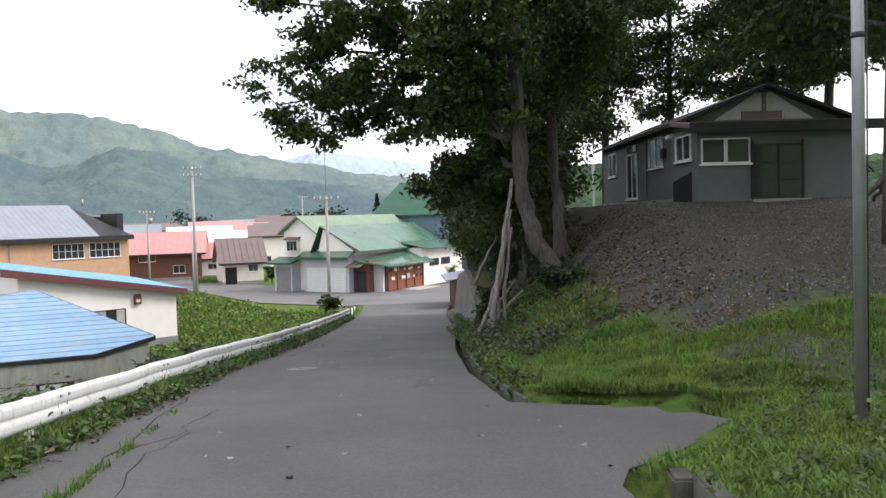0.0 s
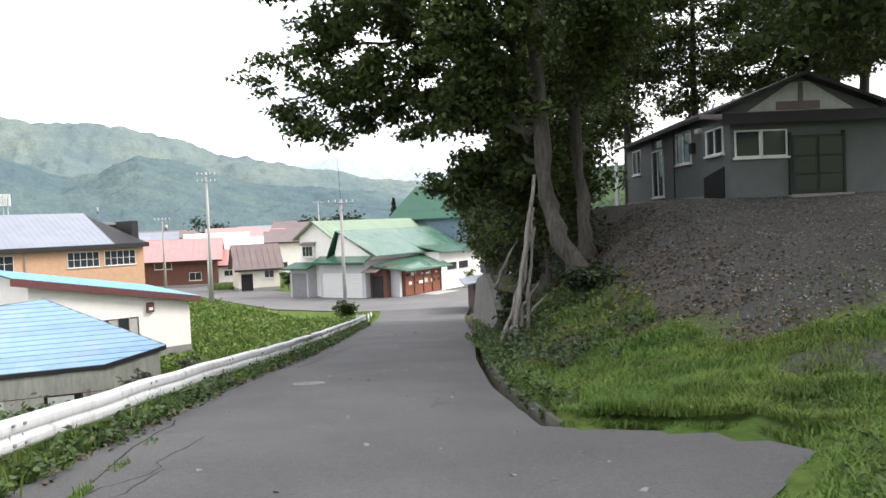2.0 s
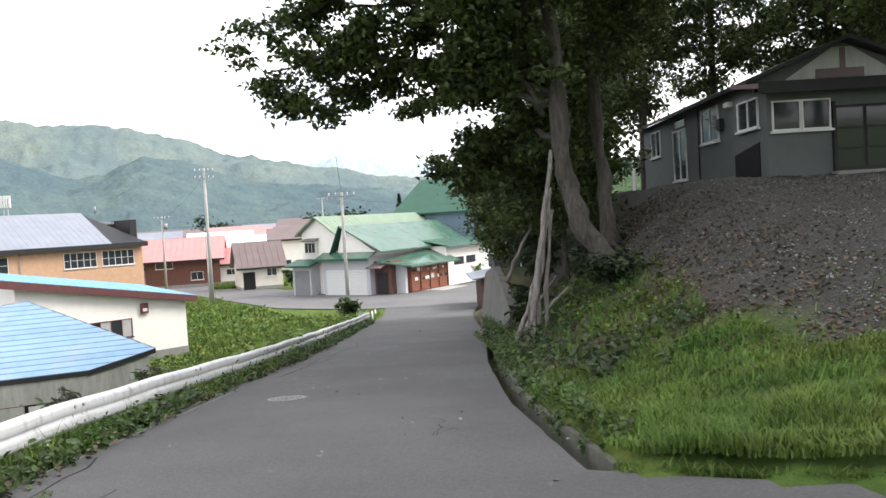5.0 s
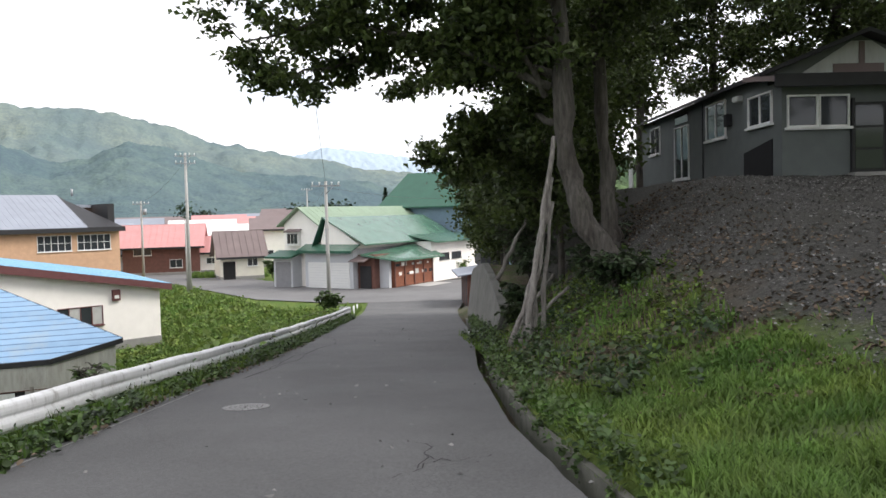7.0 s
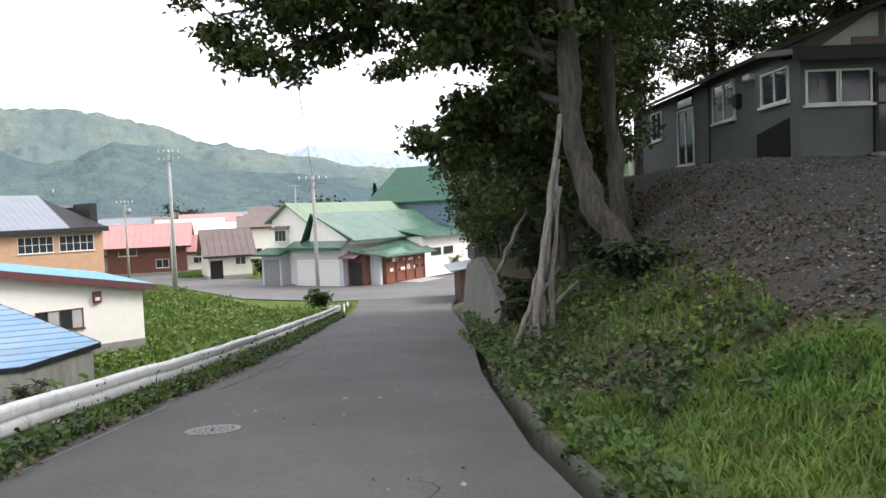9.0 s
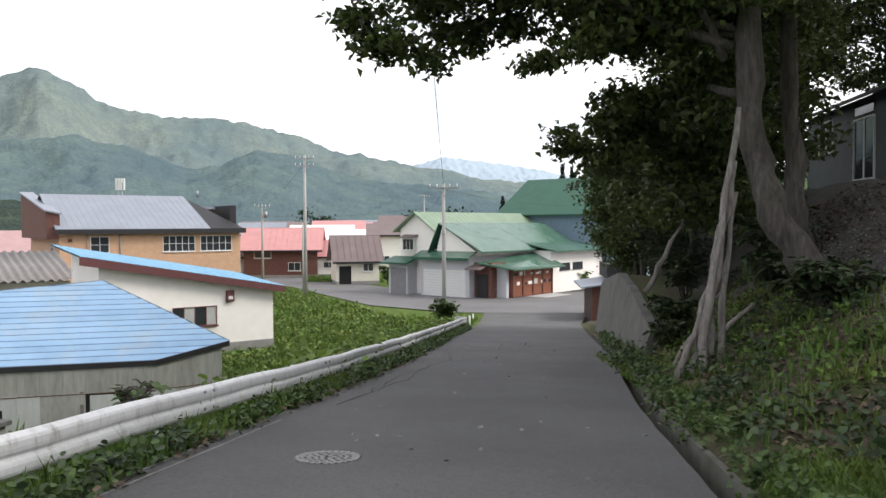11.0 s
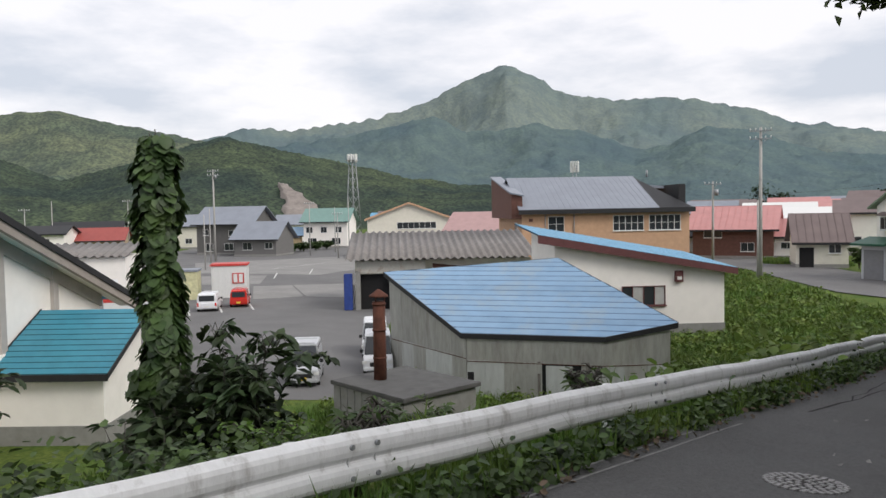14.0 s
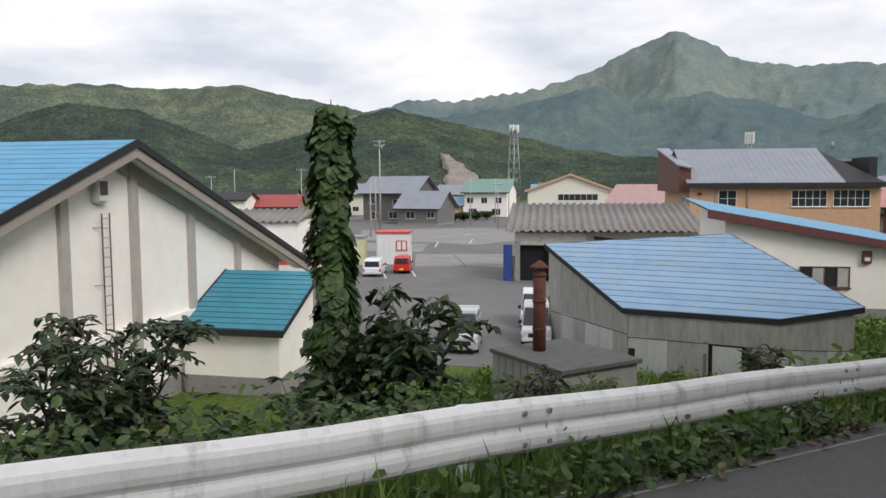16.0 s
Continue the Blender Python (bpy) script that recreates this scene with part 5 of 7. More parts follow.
part("roof_slope", slab([(0.9, 0.0, gz_(0) + 0.22), (0.9, 14.7, gz_(14.7) + 0.22), (-45.5, 14.7, gz_(14.7) + 0.22), (-45.5, 0.0, gz_(0) + 0.22)], 0.1), M_GYMBLUE, gym)
for sgn in (-1, 1):
    y1 = 14.75 * sgn
    for nm, x0, x1, za, zb, mt in (("barge_board", 0.9, 0.97, -0.02, 0.25, M_DARK), ("soffit_board", 0.72, 0.9, -0.36, 0.0, material("taupe_trim", (0.33, 0.29, 0.26), 0.8, scale=2, vary=0.1)), ("soffit", 0.0, 0.75, -0.20, -0.1, M_WHITE)):
        ring = [(x0, 0, gz_(0)), (x1, 0, gz_(0)), (x1, y1, gz_(y1)), (x0, y1, gz_(y1))]
        part(nm, prism(bmesh.new(), [(x, y, z + za) for x, y, z in ring], [(x, y, z + zb) for x, y, z in ring]), mt, gym)
M_TAUPE = material("taupe_paint", (0.42, 0.39, 0.36), 0.8, scale=2, vary=0.1, stain=0.3)
for y in (-9.9, -6.3, -2.7, 0.9, 4.6, 8.4):
    part("pilaster", cube(0.0, 0.16, y - 0.19, y + 0.19, 0.7, gz_(abs(y) + 0.19) - 0.2), M_TAUPE, gym)
part("ledge", cube(0.0, 0.22, -12.6, 4.62, 2.85, 3.15, bevel=0.02), M_WHITE, gym)
part("rake_trim", prism(bmesh.new(), [(0.0, -12.6, gz_(12.6) - 0.75), (0.1, -12.6, gz_(12.6) - 0.75), (0.1, 0, gz_(0) - 0.75), (0.0, 0, gz_(0) - 0.75)], [(0.0, -12.6, gz_(12.6) - 0.2), (0.1, -12.6, gz_(12.6) - 0.2), (0.1, 0, gz_(0) - 0.2), (0.0, 0, gz_(0) - 0.2)]), M_TAUPE, gym)
part("rake_trim", prism(bmesh.new(), [(0.0, 12.6, gz_(12.6) - 0.75), (0.1, 12.6, gz_(12.6) - 0.75), (0.1, 0, gz_(0) - 0.75), (0.0, 0, gz_(0) - 0.75)], [(0.0, 12.6, gz_(12.6) - 0.2), (0.1, 12.6, gz_(12.6) - 0.2), (0.1, 0, gz_(0) - 0.2), (0.0, 0, gz_(0) - 0.2)]), M_TAUPE, gym)
ladder = part("ladder", rod([(0.18, -0.98, 0.6), (0.18, -0.98, 7.15)], 0.025, 6), M_BROWN, gym, "thin steel wall ladder")
part("ladder_rail", rod([(0.18, -0.58, 0.6), (0.18, -0.58, 7.15)], 0.025, 6), M_BROWN, ladder)
for k in range(20):
    part("rung", rod([(0.18, -0.98, 0.9 + 0.32 * k), (0.18, -0.58, 0.9 + 0.32 * k)], 0.015, 5), M_STEEL, ladder)
for z in (6.7, 4.8):
    part("bracket", rod([(0.0, -1.25, z), (0.18, -0.98, z)], 0.015, 5), M_STEEL, ladder)
lampg = part("flood_lamp", cube(0.0, 0.28, -1.25, -0.65, 7.5, 8.35, bevel=0.06), M_FRAME, gym, "grey wall floodlight")
part("lens", cube(0.26, 0.30, -1.13, -0.77, 7.75, 8.2), M_GLASS, lampg)
part("conduit", rod([(0.05, -0.7, 8.3), (0.05, -0.35, 8.9)], 0.02, 5), M_STEEL, gym)
part("downpipe", rod([(0.2, 3.55, 0.2), (0.2, 3.55, 2.7)], 0.05, 8), M_TAUPE, gym)

annex = thing("annex", "small white lean-to annex with a teal sheet roof", "annex", (-32.6, 8.2, LOT), 55.7)
az = lambda y: 2.62 + (y - 3.45) * 0.46
part("wall", prism(bmesh.new(), [(0.17, 3.7, -0.5), (4.15, 3.7, -0.5), (4.15, 7.1, -0.5), (0.17, 7.1, -0.5)], [(0.17, 3.7, az(3.7) - 0.15), (4.15, 3.7, az(3.7) - 0.15), (4.15, 7.1, az(7.1) - 0.15), (0.17, 7.1, az(7.1) - 0.15)]), M_WHITE, annex)
part("foundation", cube(0.17, 4.19, 3.66, 7.14, -0.5, 0.7), M_CONCRETE, annex)
courses([(0.1, 3.4), (4.45, 3.4), (4.45, 7.3), (0.1, 7.3)], lambda x, y: az(y), 0, -1, 0.33, M_TEAL, annex, seam=M_TEALLAPSHADE)
part("fascia", cube(0.1, 4.47, 3.34, 3.4, az(3.4) - 0.24, az(3.4) + 0.0), M_DARK, annex)
for x0, x1 in ((4.45, 4.5), (0.05, 0.1)):
    part("barge_board", prism(bmesh.new(), [(x0, 3.36, az(3.36) - 0.14), (x1, 3.36, az(3.36) - 0.14), (x1, 7.35, az(7.35) - 0.14), (x0, 7.35, az(7.35) - 0.14)], [(x0, 3.36, az(3.36) + 0.04), (x1, 3.36, az(3.36) + 0.04), (x1, 7.35, az(7.35) + 0.04), (x0, 7.35, az(7.35) + 0.04)]), M_DARK, annex)

# ---- hut in the gravel yard ----
hut_t = thing("hut", "single-storey grey boarded hut with a gabled tin roof", "hut", (0.85, 30.2, YARD - 0.02), 17.9)
W, D = 5.5, 13.2
part("wall", prism(bmesh.new(), [(0, 0, -0.6), (W, 0, -0.6), (W, 0, 3.0), (W / 2, 0, 4.08), (0, 0, 3.0)], [(0, D, -0.6), (W, D, -0.6), (W, D, 3.0), (W / 2, D, 4.08), (0, D, 3.0)]), M_HUT, hut_t)
for x0, x1, z0, z1 in ((-0.45, W / 2, 2.98, 4.22), (W + 0.45, W / 2, 2.98, 4.22)):
    part("roof_slope", slab([(x0, -0.5, z0), (x1, -0.5, z1), (x1, D + 0.5, z1), (x0, D + 0.5, z0)][::1 if x0 < x1 else -1], 0.12), M_DARK, hut_t)
part("foundation", cube(-0.04, W + 0.04, -0.04, D, -0.6, 0.16), M_CONCRETE, hut_t)
for y in (1.6, 4.2, 6.3, 9.6, 12.2):
    part("floor_vent", cube(-0.06, -0.03, y - 0.15, y + 0.15, -0.02, 0.13), M_BLACK, hut_t)
# porch in front
part("porch_wall", cube(-0.3, W, -1.55, 1.05, -0.5, 2.55), M_HUT, hut_t)
part("porch_roof", slab([(-0.75, -2.1, 2.62), (W + 0.5, -2.1, 2.62), (W + 0.5, -0.02, 2.92), (-0.75, -0.02, 2.92)], 0.14), M_BROWNROOF, hut_t)
part("porch_fascia", cube(-0.75, W + 0.5, -2.16, -2.1, 2.32, 2.66), M_DARK, hut_t)
window(hut_t, -0.17, 0.68, 1.29, 2.17, -1.55, 1)
window(hut_t, 0.70, 1.55, 1.29, 2.17, -1.55, 1)
window(hut_t, -1.0, 0.6, 1.5, 2.4, -0.3, 2, axis="x", out=-1)
# black sheet with the storage space's darkness put into its colour
part("storage_opening", prism(bmesh.new(), [(-0.33, -1.0, 0.0), (-0.33, 0.95, 0.0), (-0.33, 0.95, 0.78), (-0.33, -1.0, 1.05)], [(-0.29, -1.0, 0.0), (-0.29, 0.95, 0.0), (-0.29, 0.95, 0.78), (-0.29, -1.0, 1.05)]), M_BLACK, hut_t)
doors = part("sliding_door", cube(1.6, 3.4, -1.62, -1.55, 0.0, 1.94), M_DARK, hut_t, "dark sliding entrance door")
for k in range(2):
    for z0, z1 in ((0.13, 0.64), (0.7, 1.24), (1.3, 1.86)):
        part("door_pane", cube(1.68 + 0.88 * k, 2.45 + 0.88 * k, -1.64, -1.6, z0, z1), M_GLASS, doors)
    part("door_frame", cube(1.62 + 1.76 * k - 0.04, 1.62 + 1.76 * k + 0.04, -1.66, -1.55, 0, 2.05), M_DARK, doors)
part("step", cube(1.5, 3.55, -1.95, -1.55, -0.3, 0.03, bevel=0.02), M_CONCRETE, hut_t)
part("gable_panel", prism(bmesh.new(), [(0.9, -0.03, 2.95), (W - 0.9, -0.03, 2.95), (W / 2 + 0.3, -0.03, 3.92), (W / 2 - 0.3, -0.03, 3.92)], [(0.9, -0.012, 2.95), (W - 0.9, -0.012, 2.95), (W / 2 + 0.3, -0.012, 3.92), (W / 2 - 0.3, -0.012, 3.92)]), M_TINPALE, hut_t, "pale board filling the gable")
part("gable_sign", cube(1.9, 3.4, -0.08, -0.02, 2.98, 3.26), M_BROWNROOF, hut_t)
part("gable_post", cube(2.67, 2.83, -0.07, -0.02, 3.26, 3.9), M_BROWNROOF, hut_t)
for y0, y1, z0, z1, n in ((3.15, 4.95, 1.5, 2.75, 2), (10.4, 11.8, 1.5, 2.65, 2)):
    window(hut_t, y0, y1, z0, z1, 0.0, n, axis="x", out=-1)
side_door = window(hut_t, 6.8, 8.5, 0.3, 2.35, 0.0, 2, axis="x", out=-1)
part("transom", cube(-0.04, 0.0, 6.9, 8.4, 2.45, 2.8), M_GLASS, hut_t)
part("wall_hood", cube(-0.3, 0.0, 1.5, 1.95, 2.45, 2.62, bevel=0.03), M_FRAME, hut_t)
part("meter_box", cube(-0.18, 0.0, 2.65, 2.95, 1.8, 2.2, bevel=0.02), M_DARK, hut_t)
part("pipe", rod([(-0.05, 1.3, 0.4), (-0.05, 1.3, 1.9)], 0.04, 6), M_DARK, hut_t)
part("pipe", rod([(-0.03, 5.3, 0.2), (-0.03, 5.3, 2.9)], 0.02, 6), M_DARK, hut_t)
part("white_screen", cube(-0.5, -0.45, 13.2, 13.8, 0.0, 2.3), M_FRAME, hut_t)

# ---- green-roofed house at the junction ----
GT = math.degrees(math.atan2(-0.25, 0.97))
gh = thing("green_house", "white house with layered green metal roofs and a garage", "house", (-31.7, 75.4, STREET), GT)
part("garage_wall", cube(-6.1, -0.1, 0, 9, -0.5, 4.1), M_GREYSIDING, gh)
gd_ = part("garage_door", cube(-5.7, -0.5, -0.06, 0.02, 0, 2.55), M_FRAME, gh, "white garage shutter")
for k in range(1, 10):
    part("shutter_slat", cube(-5.7, -0.5, -0.075, -0.06, 0.255 * k - 0.01, 0.255 * k + 0.01), M_GREYSIDING, gd_)
part("main_wall", prism(bmesh.new(), [(-9.6, 0.9, -0.5), (-5.0, 0.9, -0.5), (-5.0, 0.9, 6.4), (-7.3, 0.9, 8.0), (-9.6, 0.9, 6.4)], [(-9.6, 20, -0.5), (-5.0, 20, -0.5), (-5.0, 20, 6.4), (-7.3, 20, 8.0), (-9.6, 20, 6.4)]), M_WHITE, gh)
for q in ([(-10.1, 0.3, 6.25), (-7.3, 0.3, 8.15), (-7.3, 20.5, 8.15), (-10.1, 20.5, 6.25)], [(-7.3, 0.3, 8.15), (-4.3, 0.3, 6.1), (-4.3, 20.5, 6.1), (-7.3, 20.5, 8.15)]):
    part("roof_slope", slab(q, 0.14), M_GREENPALE, gh)
    seams([q[1], q[2], q[3], q[0]], 26, M_GREENPALE, gh, 0.03, 0.018)
part("shutter_wall", cube(-9.9, -7.4, -0.5, 0.95, -0.5, 3.2), M_GREYSIDING, gh)
part("grey_shutter", cube(-9.6, -7.6, -0.56, -0.48, 0, 2.6), material("grey_shutter", (0.22, 0.22, 0.23), 0.6, scale=3, vary=0.1), gh)
part("shutter_canopy", slab([(-10.4, -1.3, 3.15), (-6.9, -1.3, 3.15), (-6.9, 0.9, 3.7), (-10.4, 0.9, 3.7)], 0.18), M_DARKGREEN, gh)
bay = part("bay_window", cube(-8.9, -7.4, 0.45, 0.95, 4.2, 5.6), M_FRAME, gh, "white bay window box")
for k in range(3):
    part("pane", cube(-8.8 + 0.47 * k, -8.4 + 0.47 * k, 0.42, 0.5, 4.4, 5.4), M_GLASS, bay)
part("bay_roof", slab([(-9.1, 0.2, 5.65), (-7.2, 0.2, 5.65), (-7.2, 0.95, 5.9), (-9.1, 0.95, 5.9)], 0.1), M_BROWNROOF, gh)
for z in (1.5, 0.0):
    part("wall_opening", cube(-6.75, -6.3, 0.84, 0.92, 1.1 + z * 0.3, 2.3 + z * 0.1), M_GLASS, gh)
# second gable over the garage, its long slope towards the porch
part("gable_wall", prism(bmesh.new(), [(-4.4, 0.5, 3.9), (0.3, 0.5, 3.9), (0.3, 0.5, 4.3), (-3.7, 0.5, 6.8), (-4.4, 0.5, 4.6)], [(-4.4, 18, 3.9), (0.3, 18, 3.9), (0.3, 18, 4.3), (-3.7, 18, 6.8), (-4.4, 18, 4.6)]), M_WHITE, gh)
for q, mt, n in (([(-5.2, 0.0, 4.2), (-3.8, 0.0, 7.05), (-3.8, 18.5, 7.05), (-5.2, 18.5, 4.2)], M_DARKGREEN, 0), ([(-3.8, 0.0, 7.05), (1.4, 0.0, 4.35), (1.4, 18.5, 4.35), (-3.8, 18.5, 7.05)], M_GREEN, 34)):
    part("roof_slope", slab(q, 0.14), mt, gh)
    if n:
        seams([q[1], q[2], q[3], q[0]], n, mt, gh, 0.025, 0.014)
part("skirt_roof", slab([(-6.5, -0.9, 3.75), (0.4, -0.9, 3.75), (0.4, 0.6, 4.35), (-6.5, 0.6, 4.35)], 0.12), M_GREEN, gh)
part("skirt_fascia", cube(-6.5, 0.4, -0.95, -0.9, 3.5, 3.75), M_DARKGREEN, gh)
# entrance and wood store
part("entrance", cube(-0.1, 1.9, 0.8, 3.2, -0.3, 3.3), M_BROWN, gh)
part("entrance_door", cube(0.2, 1.5, 0.72, 0.82, 0, 2.2), M_DARK, gh)
part("entrance_hood", slab([(-0.2, -0.6, 2.75), (1.6, -0.6, 2.75), (1.6, 0.9, 3.2), (-0.2, 0.9, 3.2)], 0.1), M_BROWNROOF, gh)
part("pale_panel", cube(1.9, 3.0, 1.6, 2.0, -0.2, 2.8), M_GREYSIDING, gh)
part("porch_roof", slab([(0.9, -0.1, 3.35), (4.2, 1.2, 2.75), (4.2, 10.2, 2.75), (0.9, 10.2, 4.1)], 0.14), M_GREEN, gh)
part("store_wall", cube(2.0, 3.2, 2.2, 9.3, -0.3, 2.9), M_REDWOOD, gh)
for k in range(5):
    part("store_post", cube(3.2, 3.32, 2.2 + 1.72 * k, 2.34 + 1.72 * k, -0.3, 2.9), M_BROWN, gh)
for z in (0.1, 1.0, 1.9, 2.6):
    part("store_rail", cube(3.2, 3.28, 2.3, 9.2, z, z + 0.14), M_REDWOOD, gh)
rw = random.Random(9)
for k in range(14):
    y = 2.5 + 0.47 * k
    z = rw.choice((1.15, 2.05))
    part("stacked_item", cube(3.2, 3.26, y, y + rw.uniform(0.3, 0.8), z, z + rw.uniform(0.15, 0.5)), rw.choice((M_WHITE, M_GLASS, M_DARK, M_TINPALE)), gh)
part("rear_wall", cube(0.4, 3.0, 9.4, 22.0, -0.3, 4.2), M_WHITE, gh)
for y in (11.0, 13.6):
    window(gh, y, y + 2.0, 2.2, 2.9, 3.0, 2, M_DARK, axis="x", out=1)
part("rear_roof", slab([(0.0, 9.0, 5.0), (4.0, 9.0, 4.2), (4.0, 22.5, 4.2), (0.0, 22.5, 5.0)], 0.12), M_GREEN, gh)
# tall block behind
part("tall_wall", cube(-10.0, 4.0, 20.0, 30.0, -0.3, 8.2), material("blue_grey_siding", (0.17, 0.25, 0.31), 0.6, scale=2, vary=0.1), gh)
part("tall_roof", slab([(-11.0, 19.2, 8.0), (5.0, 19.2, 8.0), (5.0, 25.0, 12.4), (-10.0, 25.0, 12.4)], 0.15), M_DARKGREEN, gh)
part("tall_roof", slab([(-10.0, 25.0, 12.4), (5.0, 25.0, 12.4), (5.0, 31.0, 8.0), (-10.0, 31.0, 8.0)], 0.15), M_DARKGREEN, gh)
part("side_gable", prism(bmesh.new(), [(4.0, 20.0, 8.0), (4.0, 30.0, 8.0), (4.0, 25.0, 12.2)], [(4.2, 20.0, 8.0), (4.2, 30.0, 8.0), (4.2, 25.0, 12.2)]), M_WHITE, gh)

# ---- small roadside lean-to at the foot of the hill ----
lt = thing("roadside_shed", "dark wooden lean-to shed beside the road", "shed", (*xy(63.5, 6.2), -6.2), 19.9)
part("body", cube(-0.9, 2.0, 0, 6.0, -0.5, 2.6), M_BROWN, lt)
for k in range(9):
    part("board", cube(-0.95, -0.9, 0.05 + 0.66 * k, 0.66 * k + 0.62, -0.4, 2.5), M_DARK if k % 3 else M_BROWN, lt)
part("roof_slope", slab([(-1.7, -0.5, 2.5), (2.4, -0.5, 3.1), (2.4, 6.5, 3.1), (-1.7, 6.5, 2.5)], 0.1), M_GREYROOF, lt)
part("upper_wall", cube(0.2, 2.0, 1.0, 6.0, 3.0, 4.0), M_DARK, lt)


# ---- village beyond ----
gable_house("red_house", "brown boarded house with a faded red metal roof", (-66.0, 92.5, STREET), 30, 9.5, 9, 3.9, 2.5, M_BROWN, M_RED, 0.7, ((-3.4, -1.2, 2.6, 3.7, 2), (1.0, 2.6, 0.9, 2.0, 2)), seam=14)
gable_house("white_wing", "white rear wing of a house with a red roof", (-59.5, 97.5, STREET), 30, 7.0, 7, 2.9, 1.8, M_WHITE, M_RED, 0.6, ((-2.6, -1.2, 1.2, 2.0, 2), (0.5, 1.6, 0.6, 1.9, 1)), seam=10)
gable_house("garden_shed", "cream garden shed with a brown metal roof", (-50.6, 86.6, STREET), 40, 5.0, 5.2, 3.0, 2.5, M_CREAM, M_BROWNROOF, 0.5, ((0.6, 1.8, 1.5, 2.4, 2),), "shed", "x", seam=8, door=(-2.2, -0.8, 2.1, M_BLACK))
gable_house("dark_roof_house", "small house with a dark blue roof", (-74, 98, STREET), 40, 6, 6, 2.6, 1.5, M_GREYSIDING, M_DARK, 0.5)
for k, (x, y, w, d, h, r, wm, rm, tn) in enumerate((
        (-98, 150, 13, 10, 4.5, 2.4, M_WHITE, M_FRAME, 32), (-86, 158, 12, 9, 5.2, 2.2, M_CREAM, M_RED, 28), (-78, 128, 18, 10, 4.2, 1.8, M_WHITE, M_FRAME, 36), (-118, 140, 16, 10, 5.0, 1.6, M_CREAM, M_GREYROOF, 40),
        (-75, 152, 12, 9, 6.0, 2.6, M_CREAM, M_BROWNROOF, 25), (-62, 118, 7, 8, 5.5, 1.8, M_WHITE, M_BROWNROOF, 30), (-58, 108, 6, 6, 5.6, 1.4, M_WHITE, M_BROWNROOF, 30), (-92, 178, 14, 9, 7.0, 2.2, M_GREYSIDING, M_BROWNROOF, 20),
        (-66, 190, 14, 9, 6.5, 2.4, M_CREAM, M_BROWNROOF, 25), (-44, 160, 12, 8, 7.0, 2.2, M_ORANGE, M_REDWOOD, 15), (-36, 148, 10, 8, 7.6, 1.6, M_CREAM, M_WHITE, 15), (-140, 190, 18, 10, 6, 2, M_WHITE, M_BROWNROOF, 40), (-128, 168, 11, 9, 5.4, 2.2, M_CREAM, M_GREYROOF, 35), (-108, 172, 12, 9, 5.6, 2.4, M_GREYSIDING, M_RED, 30), (-52, 128, 9, 8, 5.0, 2.0, M_CREAM, M_BROWNROOF, 20), (-120, 210, 16, 10, 6, 2.4, M_GREYSIDING, M_GREYROOF, 30))):
    gable_house("town_house", "distant village house with a metal roof", (x, y, STREET), tn, w, d, h, r, wm, rm, 0.6, tuple((-w / 2 + 1.2 + 3.2 * j, -w / 2 + 2.8 + 3.2 * j, 1.2, 2.4, 2) for j in range(int(w / 3.6))))
gable_house("dark_grey_house", "dark grey two-storey house with a slate-blue roof", (-158.0, 57.5, LOT), 44, 12, 10, 6.4, 3.0, material("dark_siding", (0.13, 0.125, 0.12), 0.8, scale=2, vary=0.1), M_GREYROOF, 0.9, ((-4.6, -3.4, 3.8, 5.0, 2), (-4, -2.5, 0.6, 2.2, 2), (1.0, 3.2, 3.6, 4.8, 2), (0, 2, 0.8, 2.2, 2)), ridge="x")
gable_house("grey_annex_house", "grey side wing with a hipped slate-blue roof", (-146.0, 59.5, LOT), 44, 8.5, 8, 3.6, 2.8, material("mid_grey_siding", (0.17, 0.165, 0.16), 0.8, scale=2, vary=0.1), M_GREYROOF, 0.8, ((-2.5, -0.6, 1.2, 2.6, 2), (2.0, 3.6, 1.4, 2.6, 2)), ridge="x")
gable_house("green_roof_house", "white two-storey house with a grey-green roof", (-166.0, 83.0, LOT), 50, 10, 9, 6.2, 2.6, M_WHITE, material("grey_green_sheet", (0.16, 0.27, 0.24), 0.5, scale=1, vary=0.1), 0.8, ((-4.4, -2.9, 3.4, 4.7, 2), (-1.0, 0.4, 3.4, 4.7, 2), (2.4, 3.8, 3.4, 4.7, 2), (-4.0, -2.0, 0.8, 2.2, 2), (1.5, 3.5, 0.8, 2.2, 2)))
gable_house("blue_roof_house", "low tan house with a bright blue roof", (-172.0, 75.0, LOT), 66, 9, 7, 3.0, 1.6, material("tan_wall", (0.42, 0.33, 0.2), 0.8), M_BLUE, 0.6)
gable_house("orange_trim_building", "cream building with an orange-edged sloping roof", (-118.0, 76.5, LOT), 62, 14, 9, 6.6, 2.6, M_CREAM, M_GREYROOF, 0.5, ((-2.0, 4.6, 5.0, 6.1, 7), (-5.6, -4.2, 3.0, 4.2, 2)), "building", "y")
otb = bpy.data.objects["orange_trim_building"]
part("orange_trim", prism(bmesh.new(), [(-7.5, -0.56, 6.4), (0, -0.56, 9.2), (0, -0.5, 9.2), (-7.5, -0.5, 6.4)], [(-7.5, -0.56, 6.75), (0, -0.56, 9.5), (0, -0.5, 9.5), (-7.5, -0.5, 6.75)]), M_ORANGE, otb)
part("orange_trim", prism(bmesh.new(), [(0, -0.56, 9.2), (7.5, -0.56, 6.4), (7.5, -0.5, 6.4), (0, -0.5, 9.2)], [(0, -0.56, 9.5), (7.5, -0.56, 6.75), (7.5, -0.5, 6.75), (0, -0.5, 9.5)]), M_ORANGE, otb)
